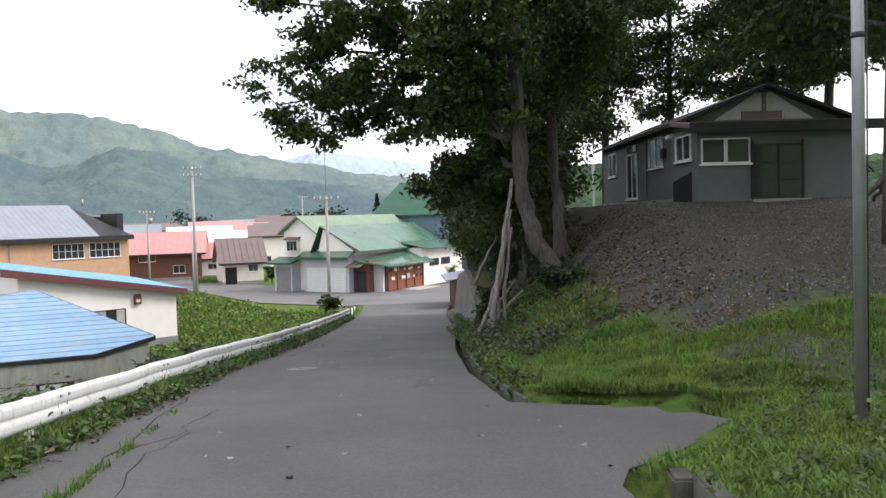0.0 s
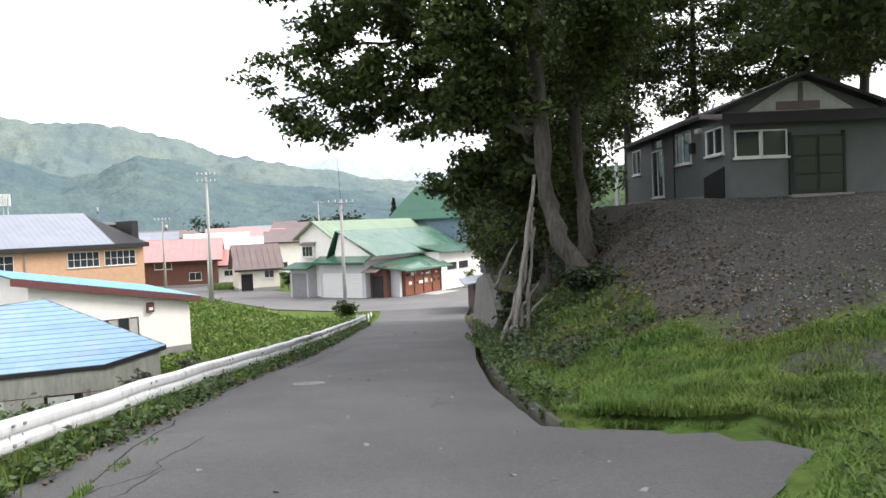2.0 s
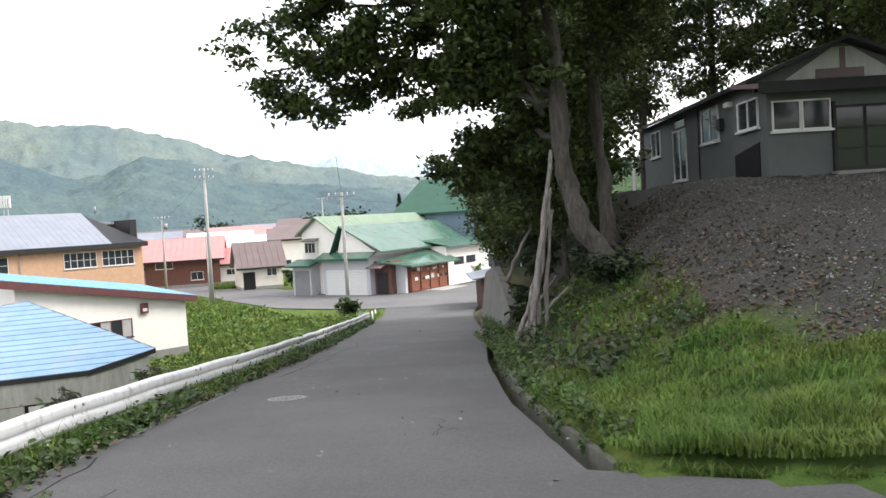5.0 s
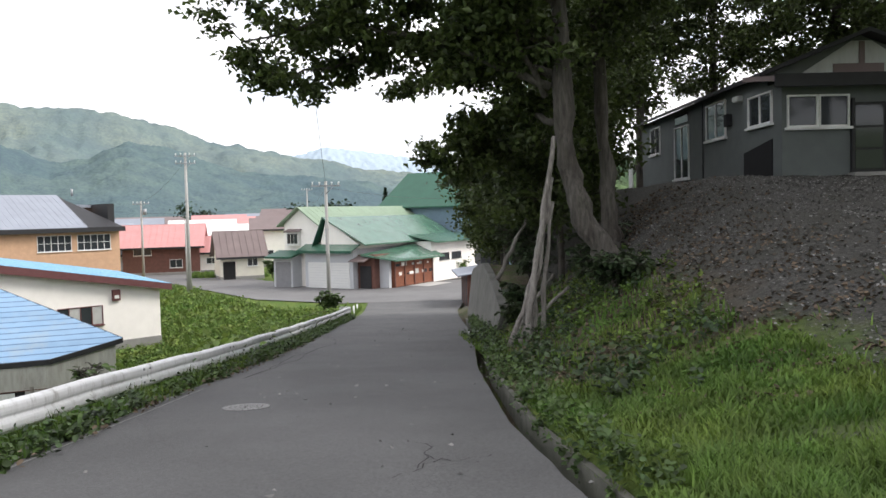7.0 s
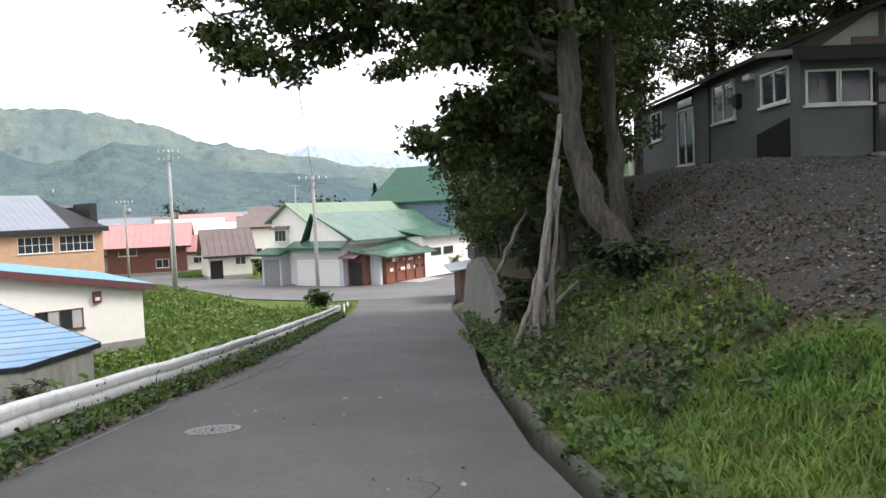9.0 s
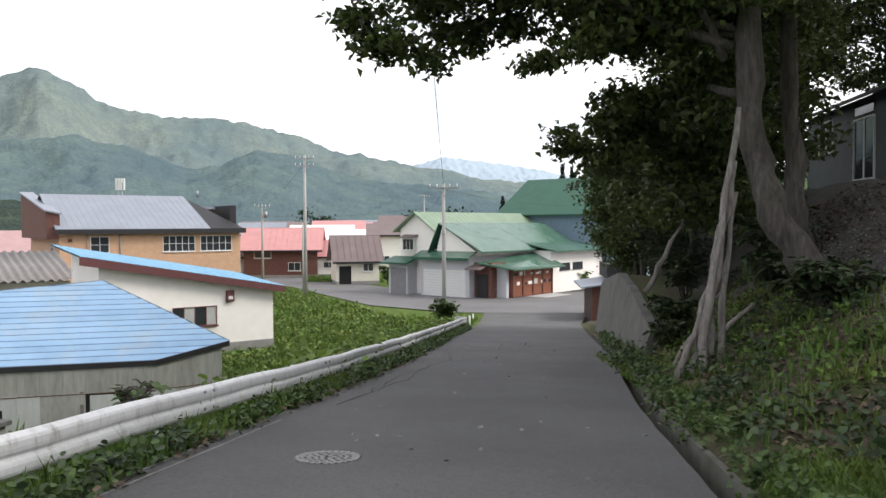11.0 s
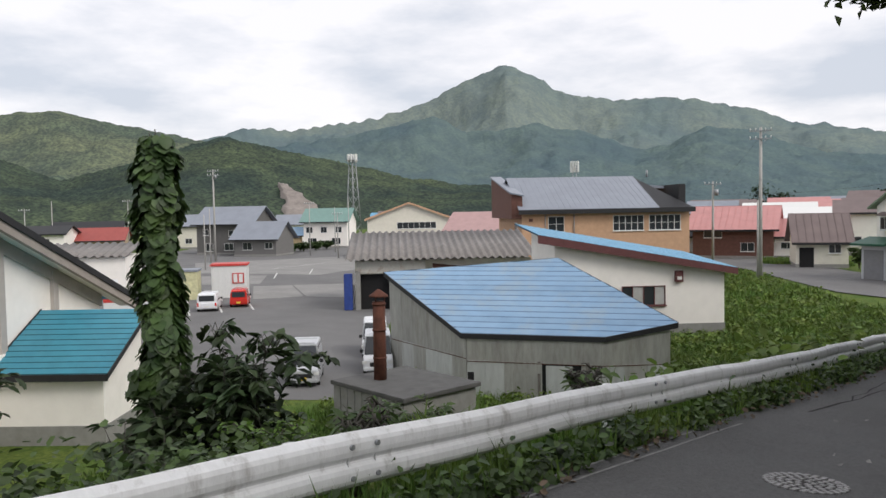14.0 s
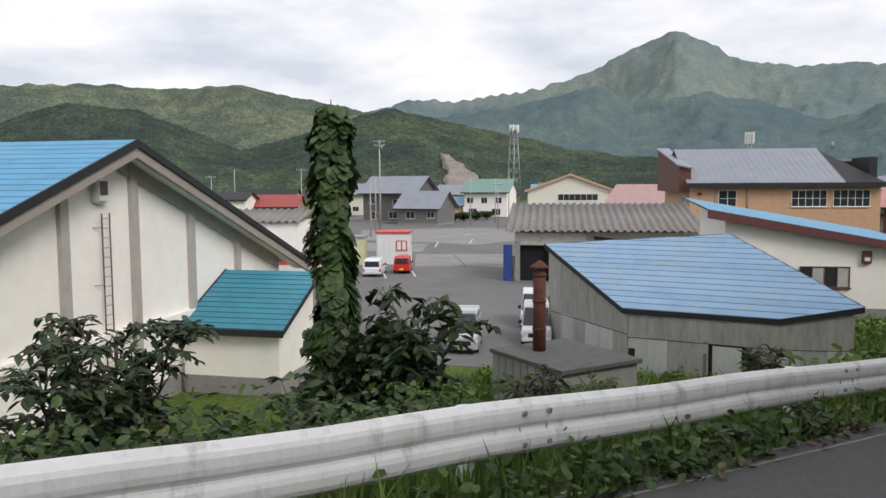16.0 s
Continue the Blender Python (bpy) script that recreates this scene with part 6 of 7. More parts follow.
gable_house("pink_roof_house", "white house with a dusty pink roof", (-95.0, 74.0, LOT), 36, 9, 9, 5.2, 2.4, M_WHITE, material("pink_sheet", (0.42, 0.27, 0.26), 0.6, scale=1, vary=0.1), 0.6, ((-3.0, -1.4, 2.4, 3.6, 2), (1.0, 2.6, 2.4, 3.6, 2)))
gable_house("red_roof_shop", "low building with a red sheet roof", (-158.0, 34.0, LOT), 66, 9, 7, 3.8, 2.0, material("tan_siding", (0.40, 0.32, 0.22), 0.8), material("brick_red_sheet", (0.30, 0.07, 0.06), 0.6, scale=1, vary=0.1), 0.6, ((-3.0, -1.0, 1.0, 2.4, 2),))
gable_house("white_shop", "white two-storey house with a black tiled roof", (-156.0, 23.0, LOT), 66, 11, 8, 5.2, 1.2, M_WHITE, M_DARK, 0.6, ((-3.2, -0.4, 3.2, 4.3, 4), (1.4, 3.2, 3.2, 4.3, 2), (-4.2, 4.2, 0.8, 2.0, 6)))
for k, (x, y, w, d, h, r, wm, rm, tn) in enumerate(((-190, 60, 12, 8, 5.5, 2.4, M_CREAM, M_GREYROOF, 60), (-200, 92, 14, 9, 5.0, 2.4, M_WHITE, M_GREYROOF, 60), (-180, 112, 13, 8, 5.5, 2.4, M_GREYSIDING, M_BROWNROOF, 60), (-150, 118, 16, 9, 4.6, 2.2, M_CREAM, M_REDWOOD, 55), (-140, 98, 16, 8, 4.8, 1.8, M_CREAM, M_GREYROOF, 58), (-176, 12, 14, 9, 5.2, 2.4, M_WHITE, M_GREYROOF, 70), (-185, 36, 14, 9, 4.6, 2.2, M_GREYSIDING, M_DARK, 66), (-212, 128, 16, 9, 5.0, 2.4, M_WHITE, M_STEELBLUE, 55), (-165, 142, 14, 9, 5.2, 2.4, M_WHITE, M_GREYROOF, 50))):
    gable_house("town_house", "distant village house with a metal roof", (x, y, LOT), tn, w, d, h, r, wm, rm, 0.6, tuple((-w / 2 + 1.2 + 3.2 * j, -w / 2 + 2.8 + 3.2 * j, 1.2, 2.4, 2) for j in range(int(w / 3.6))))

# corrugated-roofed store and the boundary wall on the far side of the lot
store = thing("corrugated_store", "low white store with a wavy grey roof", "store", (-97.0, 21.0, LOT), 66)
part("wall", cube(-6, 6, 0, 8, -0.3, 3.6), M_WHITE, store)
pts_top, faces_ = [], []
for i in range(101):
    x = -6.4 + 12.8 * i / 100
    for y, z in ((-0.5, 3.7), (8.2, 4.9), (8.2, 4.85), (-0.5, 3.65)):
        pts_top.append((x, y, z + 0.12 * math.sin(2 * math.pi * x / 0.9)))
for i in range(100):
    for k in range(4):
        faces_.append((4 * i + k, 4 * i + (k + 1) % 4, 4 * (i + 1) + (k + 1) % 4, 4 * (i + 1) + k))
raw("corrugated_roof", pts_top, faces_, M_CORRUGATED, store, smooth=True)


def container(at, turn, wide, deep, tall, mat, label, roof):
    c = thing("storage_box", label, "storage box", at, turn)
    part("body", cube(-wide / 2, wide / 2, 0, deep, 0, tall, bevel=0.03), mat, c)
    part("roof", cube(-wide / 2 - 0.1, wide / 2 + 0.1, -0.1, deep + 0.1, tall, tall + 0.18), roof, c)
    for k in range(6):
        x = -wide / 2 + 0.2 + (wide - 0.4) * k / 5
        part("rib", cube(x - 0.03, x + 0.03, -0.04, 0.0, 0.1, tall - 0.1), mat, c)
    return c


red_paint = material("red_paint", (0.55, 0.06, 0.05), 0.5, scale=2, vary=0.1)
cbox = container((-77.9, 32.6, LOT), 66, 3.3, 2.6, 3.1, M_FRAME, "white storage box with a red roof edge", red_paint)
part("sign", cube(0.3, 1.4, -0.08, -0.04, 1.4, 2.4), red_paint, cbox)
for k in range(2):
    part("sign_panel", cube(0.42 + 0.5 * k, 0.78 + 0.5 * k, -0.1, -0.08, 1.5, 2.3), M_FRAME, cbox)
container((-78.8, 28.6, LOT), 66, 2.4, 2.4, 2.7, material("pale_yellow_paint", (0.6, 0.58, 0.36), 0.6), "pale yellow storage box", M_GREYROOF)
sb_ = thing("site_sign", "low red-topped white sign board", "sign", (-64.5, 22.0, LOT), 66)
part("board", cube(-3, 3, 0, 0.12, 0.6, 1.7), M_FRAME, sb_)
part("top_band", cube(-3, 3, -0.02, 0.14, 1.7, 2.1), red_paint, sb_)
for x in (-2.6, 2.6):
    part("leg", cube(x - 0.06, x + 0.06, 0.02, 0.1, 0, 0.6), M_STEEL, sb_)


# ---- cars ----
def car(label, at, turn, length, width, tall, paint, hood=0.7, cab=None, plate=True, nose=0.85):
    """A small car facing -y: body, glass, wheels, lamps and bumper."""
    c = thing("car", label, "car", at, turn)
    w = width / 2
    belt = tall * 0.52

    def shell(stations, name, mat, parent):
        bm = bmesh.new()
        prev = None
        for y, z0, z1, ws, wt in stations:
            cur = [bm.verts.new(p) for p in ((-ws, y, z0), (ws, y, z0), (ws, y, (z0 + z1) / 2), (wt, y, z1), (-wt, y, z1), (-ws, y, (z0 + z1) / 2))]
            if prev:
                for k in range(6):
                    bm.faces.new((prev[k], prev[(k + 1) % 6], cur[(k + 1) % 6], cur[k]))
            else:
                bm.faces.new(cur[::-1])
            prev = cur
        bm.faces.new(prev)
        bmesh.ops.recalc_face_normals(bm, faces=bm.faces)
        bmesh.ops.bevel(bm, geom=bm.edges[:], offset=0.035, segments=2, affect="EDGES")
        return part(name, bm, mat, parent)

    L = length
    shell([(0, 0.28, belt * 0.8, w * 0.93, w * 0.9), (0.08, 0.22, belt * nose, w, w * 0.95), (hood, 0.2, belt, w, w * 0.97), (L - 0.1, 0.22, belt, w, w * 0.96), (L, 0.3, belt * 0.95, w * 0.95, w * 0.9)], "body", paint, c)
    cab0 = cab if cab is not None else hood
    roof = shell([(cab0 + 0.45, belt - 0.05, tall - 0.03, w * 0.95, w * 0.82), (cab0 + 0.75, belt - 0.05, tall, w * 0.95, w * 0.84), (L - 0.4, belt - 0.05, tall, w * 0.95, w * 0.84), (L - 0.12, belt - 0.05, tall - 0.08, w * 0.94, w * 0.8)], "cabin", paint, c)
    ws = bmesh.new()
    a = [(-w * 0.9, cab0, belt), (w * 0.9, cab0, belt), (w * 0.76, cab0 + 0.44, tall - 0.08), (-w * 0.76, cab0 + 0.44, tall - 0.08)]
    prism(ws, a, [(x, y + 0.5, z - 0.02) for x, y, z in a])
    part("windscreen", ws, M_GLASS, c)
    for sx in (-1, 1):
        n = 2 if L < 3.6 else 3
        seg = (L - 0.55 - cab0 - 0.55) / n
        for k in range(n):
            y0 = cab0 + 0.55 + seg * k
            gm = bmesh.new()
            lo = [(sx * w * 0.955, y0, belt + 0.06), (sx * w * 0.955, y0 + seg - 0.08, belt + 0.06), (sx * w * 0.87, y0 + seg - 0.08, tall - 0.14), (sx * w * 0.87, y0, tall - 0.14)]
            prism(gm, lo, [(x - sx * 0.04, y, z) for x, y, z in lo])
            for v in gm.verts:
                v.co.x += sx * 0.012
            part("side_window", gm, M_GLASS, c)
        for y in (0.62, L - 0.6):
            wh = part("wheel", rod([(sx * (w - 0.16), y, 0.27), (sx * (w + 0.005), y, 0.27)], 0.27, 18), M_TYRE, c)
            part("rim", rod([(sx * (w - 0.02), y, 0.27), (sx * (w + 0.015), y, 0.27)], 0.17, 14), M_STEEL, wh)
        part("headlight", cube(sx * w * 0.86 - 0.14, sx * w * 0.86 + 0.10, -0.02, 0.1, belt * 0.58, belt * 0.58 + 0.16, bevel=0.02), M_FRAME, c, "clear headlight")
        part("tail_light", cube(sx * w * 0.86 - 0.08, sx * w * 0.86 + 0.06, L - 0.05, L + 0.02, belt * 0.6, belt * 0.95), M_CARRED, c, "red tail light")
        part("mirror", cube(sx * (w + 0.08) - 0.08, sx * (w + 0.08) + 0.08, cab0 + 0.42, cab0 + 0.52, belt + 0.03, belt + 0.2, bevel=0.02), M_DARK, c)
    part("grille", cube(-w * 0.55, w * 0.55, -0.012, 0.06, belt * 0.45, belt * 0.66), M_DARK, c)
    part("bumper", cube(-w * 0.96, w * 0.96, -0.05, 0.12, 0.24, 0.42, bevel=0.03), paint if plate else M_DARK, c)
    part("rear_window", cube(-w * 0.74, w * 0.74, L - 0.2, L - 0.1, belt + 0.1, tall - 0.16), M_GLASS, c)
    for y in (-0.062, L + 0.01):
        part("number_plate", cube(-0.17, 0.17, y, y + 0.012, 0.34, 0.5), M_YELLOW if plate else M_FRAME, c)
    for y0, y1 in ((1.0, 1.05), (L - 1.0, L - 0.95)):
        part("roof_rail", cube(-w * 0.7, w * 0.7, y0, y1, tall, tall + 0.03), paint, c)
    return c


car("silver box van with a dark grille parked on asphalt", (-37.3, 22.9, LOT + 0.02), 62, 3.4, 1.48, 1.9, M_CARSILVER, 0.35)
car("white box van parked on asphalt", (-37.6, 27.0, LOT + 0.02), 62, 3.4, 1.48, 1.9, M_CARWHITE, 0.3)
car("white van parked behind another van", (-41.6, 29.0, LOT + 0.02), 62, 3.4, 1.48, 1.95, M_CARWHITE, 0.3)
car("white hatchback parked in a marked bay", (-72.0, 29.2, LOT + 0.02), 246, 3.9, 1.66, 1.5, M_CARWHITE, 0.9, plate=False)
car("red small hatchback parked in a marked bay", (-72.8, 32.1, LOT + 0.02), 246, 3.4, 1.48, 1.5, M_CARRED, 0.75)
car("white small truck parked by the store", (-84.5, 21.2, LOT + 0.02), 40, 3.4, 1.48, 1.8, M_CARWHITE, 0.25)
for x0, y0, x1, y1 in ((-67.3, 31.2, -72.5, 32.6), (-67.2, 28.5, -72.6, 29.9), (-67.0, 25.8, -72.4, 27.2), (-96, 44, -104, 47.5), (-99, 50, -107, 54), (-112, 50, -118, 61)):
    d_ = Vector((x1 - x0, y1 - y0, 0))
    n_ = Vector((-d_.y, d_.x, 0)).normalized() * 0.08
    p_, q_ = Vector((x0, y0, LOT + 0.032)), Vector((x1, y1, LOT + 0.032))
    bm = bmesh.new()
    bm.faces.new([bm.verts.new(v) for v in (p_ - n_, q_ - n_, q_ + n_, p_ + n_)])
    tagged(part("bay_line", bm, M_PAINT), "white painted parking bay line", "road marking", kind="structure")
M_PALELOT = material("pale_worn_concrete", (0.27, 0.262, 0.25), 0.9, scale=2, vary=0.15, second=(0.20, 0.196, 0.19), second_scale=0.25, second_amount=0.8, stain=0.4, stain_color=(0.16, 0.155, 0.15), bump=0.2)
for pts in (((-75.1, 33.9), (-74.1, 38.6), (-85.9, 42.2), (-87.6, 38.4)), ((-73.9, 38.8), (-70.6, 41.4), (-83.3, 47.7), (-86.0, 42.4)), ((-134.0, 45.0), (-111.9, 38.8), (-97.0, 50.5), (-106.0, 66.0), (-131.6, 72.4)), ((-112, 30), (-100, 26), (-90, 40), (-101, 45))):
    flat_sheet("pale_paving", pts, LOT + 0.026, M_PALELOT, "pale worn concrete paving in the parking lot", "paving")
patch = cube(-2.2, 2.2, 0, 3.0, 0, 0.008)
patch.transform(pose(-24.5, 80.5, STREET + 0.022, 0, 0, 75))
tagged(part("concrete_patch", patch, material("pale_concrete", (0.42, 0.41, 0.39), 0.9, scale=3, vary=0.1)), "pale concrete slab in the street", "paving", kind="structure")


# ---- chimney and concrete tank by the shed ----
chim = thing("chimney", "round rust-red flue pipe with a conical cap", "chimney", (-28.3, 22.1, -5.6), 60)
part("shaft", rod([(0, 0, 0), (0, 0, 1.5), (0, 0, 2.95)], [0.235, 0.225, 0.225], 18), M_RUST, chim)
for z in (0.9, 1.9, 2.82):
    part("collar", rod([(0, 0, z), (0, 0, z + 0.07)], 0.25, 18), M_RUST, chim)
for k in range(3):
    a = 2.094 * k
    part("cap_leg", rod([(0.19 * math.cos(a), 0.19 * math.sin(a), 2.85), (0.24 * math.cos(a), 0.24 * math.sin(a), 3.2)], 0.02, 5), M_RUST, chim)
part("cap", rod([(0, 0, 3.12), (0, 0, 3.17), (0, 0, 3.38)], [0.35, 0.33, 0.04], 18), M_RUST, chim)
tank = thing("concrete_tank", "weathered concrete tank with a dark slab top", "tank", (-29.3, 20.6, LOT), 9)
part("tank_wall", cube(0.1, 4.0, 0.1, 3.4, -0.3, 1.95, bevel=0.03), M_CONCRETE, tank)
part("slab", cube(0, 4.15, 0, 3.5, 1.95, 2.1, bevel=0.02), material("dark_slab", (0.10, 0.098, 0.095), 0.9, scale=2, vary=0.2), tank)
for k in range(9):
    part("formwork_board", cube(0.12 + 0.43 * k, 0.5 + 0.43 * k, 0.06, 0.1, -0.3, 1.93), M_CONCRETE, tank)


# ---- poles and wires ----
def utility_pole(label, at, tall, r=0.16, arms=1, turn=30, transformer=False):
    p = thing("utility_pole", label, "utility pole", at, turn)
    part("pole", rod([(0, 0, -0.3), (0, 0, tall)], [r, r * 0.62], 14), M_POLE, p)
    for k in range(arms):
        z = tall - 0.35 - 0.7 * k
        arm = part("crossarm", cube(-0.95, 0.95, -0.16, -0.08, z, z + 0.09), M_STEEL, p)
        for x in (-0.85, -0.4, 0.4, 0.85):
            part("insulator", rod([(x, -0.12, z + 0.09), (x, -0.12, z + 0.3)], [0.035, 0.05], 8), M_FRAME, arm)
        part("brace", rod([(0.5, -0.12, z), (0.0, -0.12, z - 0.5)], 0.02, 5), M_STEEL, p)
    part("band", rod([(0, 0, tall * 0.66), (0, 0, tall * 0.66 + 0.08)], r * 0.86, 14), M_STEEL, p)
    if transformer:
        part("transformer", rod([(0.4, -0.1, tall - 1.6), (0.4, -0.1, tall - 0.9)], 0.22, 12), M_STEEL, p)
    return p


POLE_A, POLE_B = (-46.6, 70.4), xy(57.5, -4.45)
utility_pole("tall concrete utility pole standing in the grass", (*POLE_A, low_z(*POLE_A)), 13.6, 0.19, 2, 30)
utility_pole("short thin steel pole beside a utility pole", (POLE_A[0] - 0.7, POLE_A[1] + 0.6, low_z(*POLE_A)), 7.2, 0.1, 0)
utility_pole("concrete utility pole at the end of the guard rail", (*POLE_B, STREET), 9.4, 0.15, 1, 20)
utility_pole("concrete utility pole with black cable gear", (-62.1, 83.8, STREET), 9.4, 0.16, 1, 30, True)
utility_pole("distant concrete utility pole with crossarm", (-62.5, 128.0, STREET), 12.0, 0.16, 1, 30)
utility_pole("distant concrete utility pole with crossarm", (-26.5, 133.0, STREET), 14.0, 0.16, 1, 30)
utility_pole("distant utility pole with a transformer", (-136.7, 49.2, LOT), 15.6, 0.19, 2, 60, True)
for k, (x, y, h) in enumerate(((-150, 15, 10), (-152, 22, 9.5), (-168, 28, 11), (-160, 40, 11), (-132, 47, 9), (-140, 68, 10), (-146, 76, 9), (-128, 68, 8), (-150, 81, 11), (-175, 6, 11), (-118, 42, 8), (-120, 36, 8))):
    utility_pole("slim distant pole in the village", (x, y, LOT), h, 0.11, 1 if k % 2 else 0, 60)


def wire(a, b, sag, label="thin black overhead cable"):
    pts = []
    for i in range(17):
        t = i / 16
        p = Vector(a).lerp(Vector(b), t)
        p.z -= sag * 4 * t * (1 - t)
        pts.append(p)
    return tagged(part("overhead_cable", rod(pts, 0.011, 4), M_WIRE), label, "cable")


top_a = (POLE_A[0], POLE_A[1], low_z(*POLE_A) + 12.9)
top_b = (POLE_B[0], POLE_B[1], STREET + 9.0)
wire(top_a, (-62.1, 83.8, STREET + 9.3), 0.6)
wire(top_b, (-62.5, 128.0, STREET + 10.5), 1.0)
wire(top_b, (-26.0, 96.0, STREET + 9.0), 0.4)
wire((-62.1, 83.8, STREET + 8.0), (-48.0, 98.0, STREET + 9.0), 0.5)
wire((top_b[0], top_b[1], top_b[2] + 0.3), P3(20.5, -1.62, 7.2), 0.3, "overhead cable rising towards the trees")
tagged(part("yellow_guard", rod([(POLE_B[0], POLE_B[1], STREET + 0.9), (POLE_B[0], POLE_B[1], STREET + 1.6)], 0.165, 12), M_YELLOW, bpy.data.objects["utility_pole.002"]), "")
bpy.data.objects["yellow_guard"].matrix_basis = (pose(*POLE_B, STREET, 0, 0, 20)).inverted()

mast = thing("lattice_mast", "grey steel lattice radio mast in the village", "mast", (-184, 99.2, LOT), 20)
Hm = 22.0
for sx in (-1, 1):
    for sy in (-1, 1):
        part("leg", rod([(sx * 1.5, sy * 1.5, 0), (sx * 0.5, sy * 0.5, Hm)], 0.11, 6), M_STEEL, mast)
for k in range(9):
    z0, z1 = Hm * k / 9, Hm * (k + 1) / 9
    r0, r1 = 1.5 - k / 9, 1.5 - (k + 1) / 9
    for (ax, ay), (bx, by) in (((-1, -1), (1, -1)), ((1, -1), (1, 1)), ((1, 1), (-1, 1)), ((-1, 1), (-1, -1))):
        part("brace", rod([(ax * r0, ay * r0, z0), (bx * r1, by * r1, z1)], 0.06, 4), M_STEEL, mast)
        part("brace", rod([(bx * r0, by * r0, z0), (ax * r1, ay * r1, z1)], 0.06, 4), M_STEEL, mast)
for a in range(6):
    ang = a * math.pi / 3
    part("antenna", cube(1.1 * math.cos(ang) - 0.18, 1.1 * math.cos(ang) + 0.18, 1.1 * math.sin(ang) - 0.18, 1.1 * math.sin(ang) + 0.18, Hm - 1.4, Hm + 0.6), M_FRAME, mast)
part("platform", cube(-1.2, 1.2, -1.2, 1.2, Hm - 1.0, Hm - 0.9), M_STEEL, mast)
m2 = thing("roof_mast", "small aerial mast beyond the school", "mast", (-120, 116, LOT), 20)
for sx in (-0.4, 0.4):
    part("leg", rod([(sx, 0, 0), (sx, 0, 16.5)], 0.08, 6), M_STEEL, m2)
for a in range(4):
    part("antenna", cube(-0.9 + 0.5 * a, -0.6 + 0.5 * a, -0.15, 0.15, 15.0, 17.2), M_FRAME, m2)


# ---- ivy-covered pole and shrubs below the rail ----
ivy = thing("ivy_pole", "dead pole wholly overgrown with green ivy", "ivy-covered pole", (-21.4, 13.0, -6.4))
part("pole", rod([(0, 0, 0), (-0.05, 0.02, 8.5)], [0.16, 0.10], 9), M_BARK, ivy)
ir = np.random.RandomState(77)
n_ = 3600
zz = ir.uniform(0.0, 1.0, n_)
ang = ir.uniform(0, 6.283, n_)
lump = np.array([noise.noise(Vector((math.cos(a) * 1.3, math.sin(a) * 1.3, z * 11.0))) for a, z in zip(ang, zz)])
rad = (0.34 + 0.36 * lump) * np.where(zz > 0.95, 0.8, 1.0) * np.where(zz < 0.3, 1.3, 1.0) + ir.uniform(-0.05, 0.05, n_)
radial = np.stack([np.cos(ang), np.sin(ang), np.zeros(n_)], 1)
side = np.stack([-np.sin(ang), np.cos(ang), np.zeros(n_)], 1)
size_ = (0.2 * ir.uniform(0.6, 1.35, n_))[:, None]
droop = radial * ir.uniform(0.15, 0.9, (n_, 1)) + side * ir.normal(size=(n_, 1)) * 0.35 + np.array([0, 0, -1.0]) * ir.uniform(0.35, 1.0, (n_, 1))
droop /= np.linalg.norm(droop, axis=1)[:, None]
across = np.cross(droop, radial + np.array([0, 0, 0.9]))
across /= np.linalg.norm(across, axis=1)[:, None]
nor_ = np.cross(across, droop)
at_ = radial * rad[:, None] + np.stack([-0.05 * zz, 0.02 * zz, 1.6 + zz * 7.05], 1)
shape = ((0.0, 0.0, 0.0), (-0.14, 0.34, 0.04), (0.22, 0.60, 0.02), (0.66, 0.46, -0.02), (1.0, 0.0, -0.16), (0.66, -0.46, -0.02), (0.22, -0.60, 0.02), (-0.14, -0.34, 0.04))
verts = np.stack([at_ + size_ * (droop * u + across * v + nor_ * w) for u, v, w in shape], 1).reshape(-1, 3)
i_ = np.arange(n_)[:, None] * 8
faces = np.concatenate([i_ + [0, k, k + 1] for k in range(1, 7)], 1).reshape(-1, 3)
raw_np("ivy_leaves", verts, faces, M_IVY, ivy)
tips = [(0.18 * math.cos(a), 0.18 * math.sin(a), 8.6 + 0.12 * (k % 3)) for k, a in enumerate((0.3, 1.7, 2.9, 4.1, 5.3))]
for k, e in enumerate(tips):
    part("ivy_shoot", rod(bent([(0, 0, 8.2), (e[0] * 0.5, e[1] * 0.5, 8.5), e], 600 + k, 0.03), 0.012, 5), M_BARK, ivy)


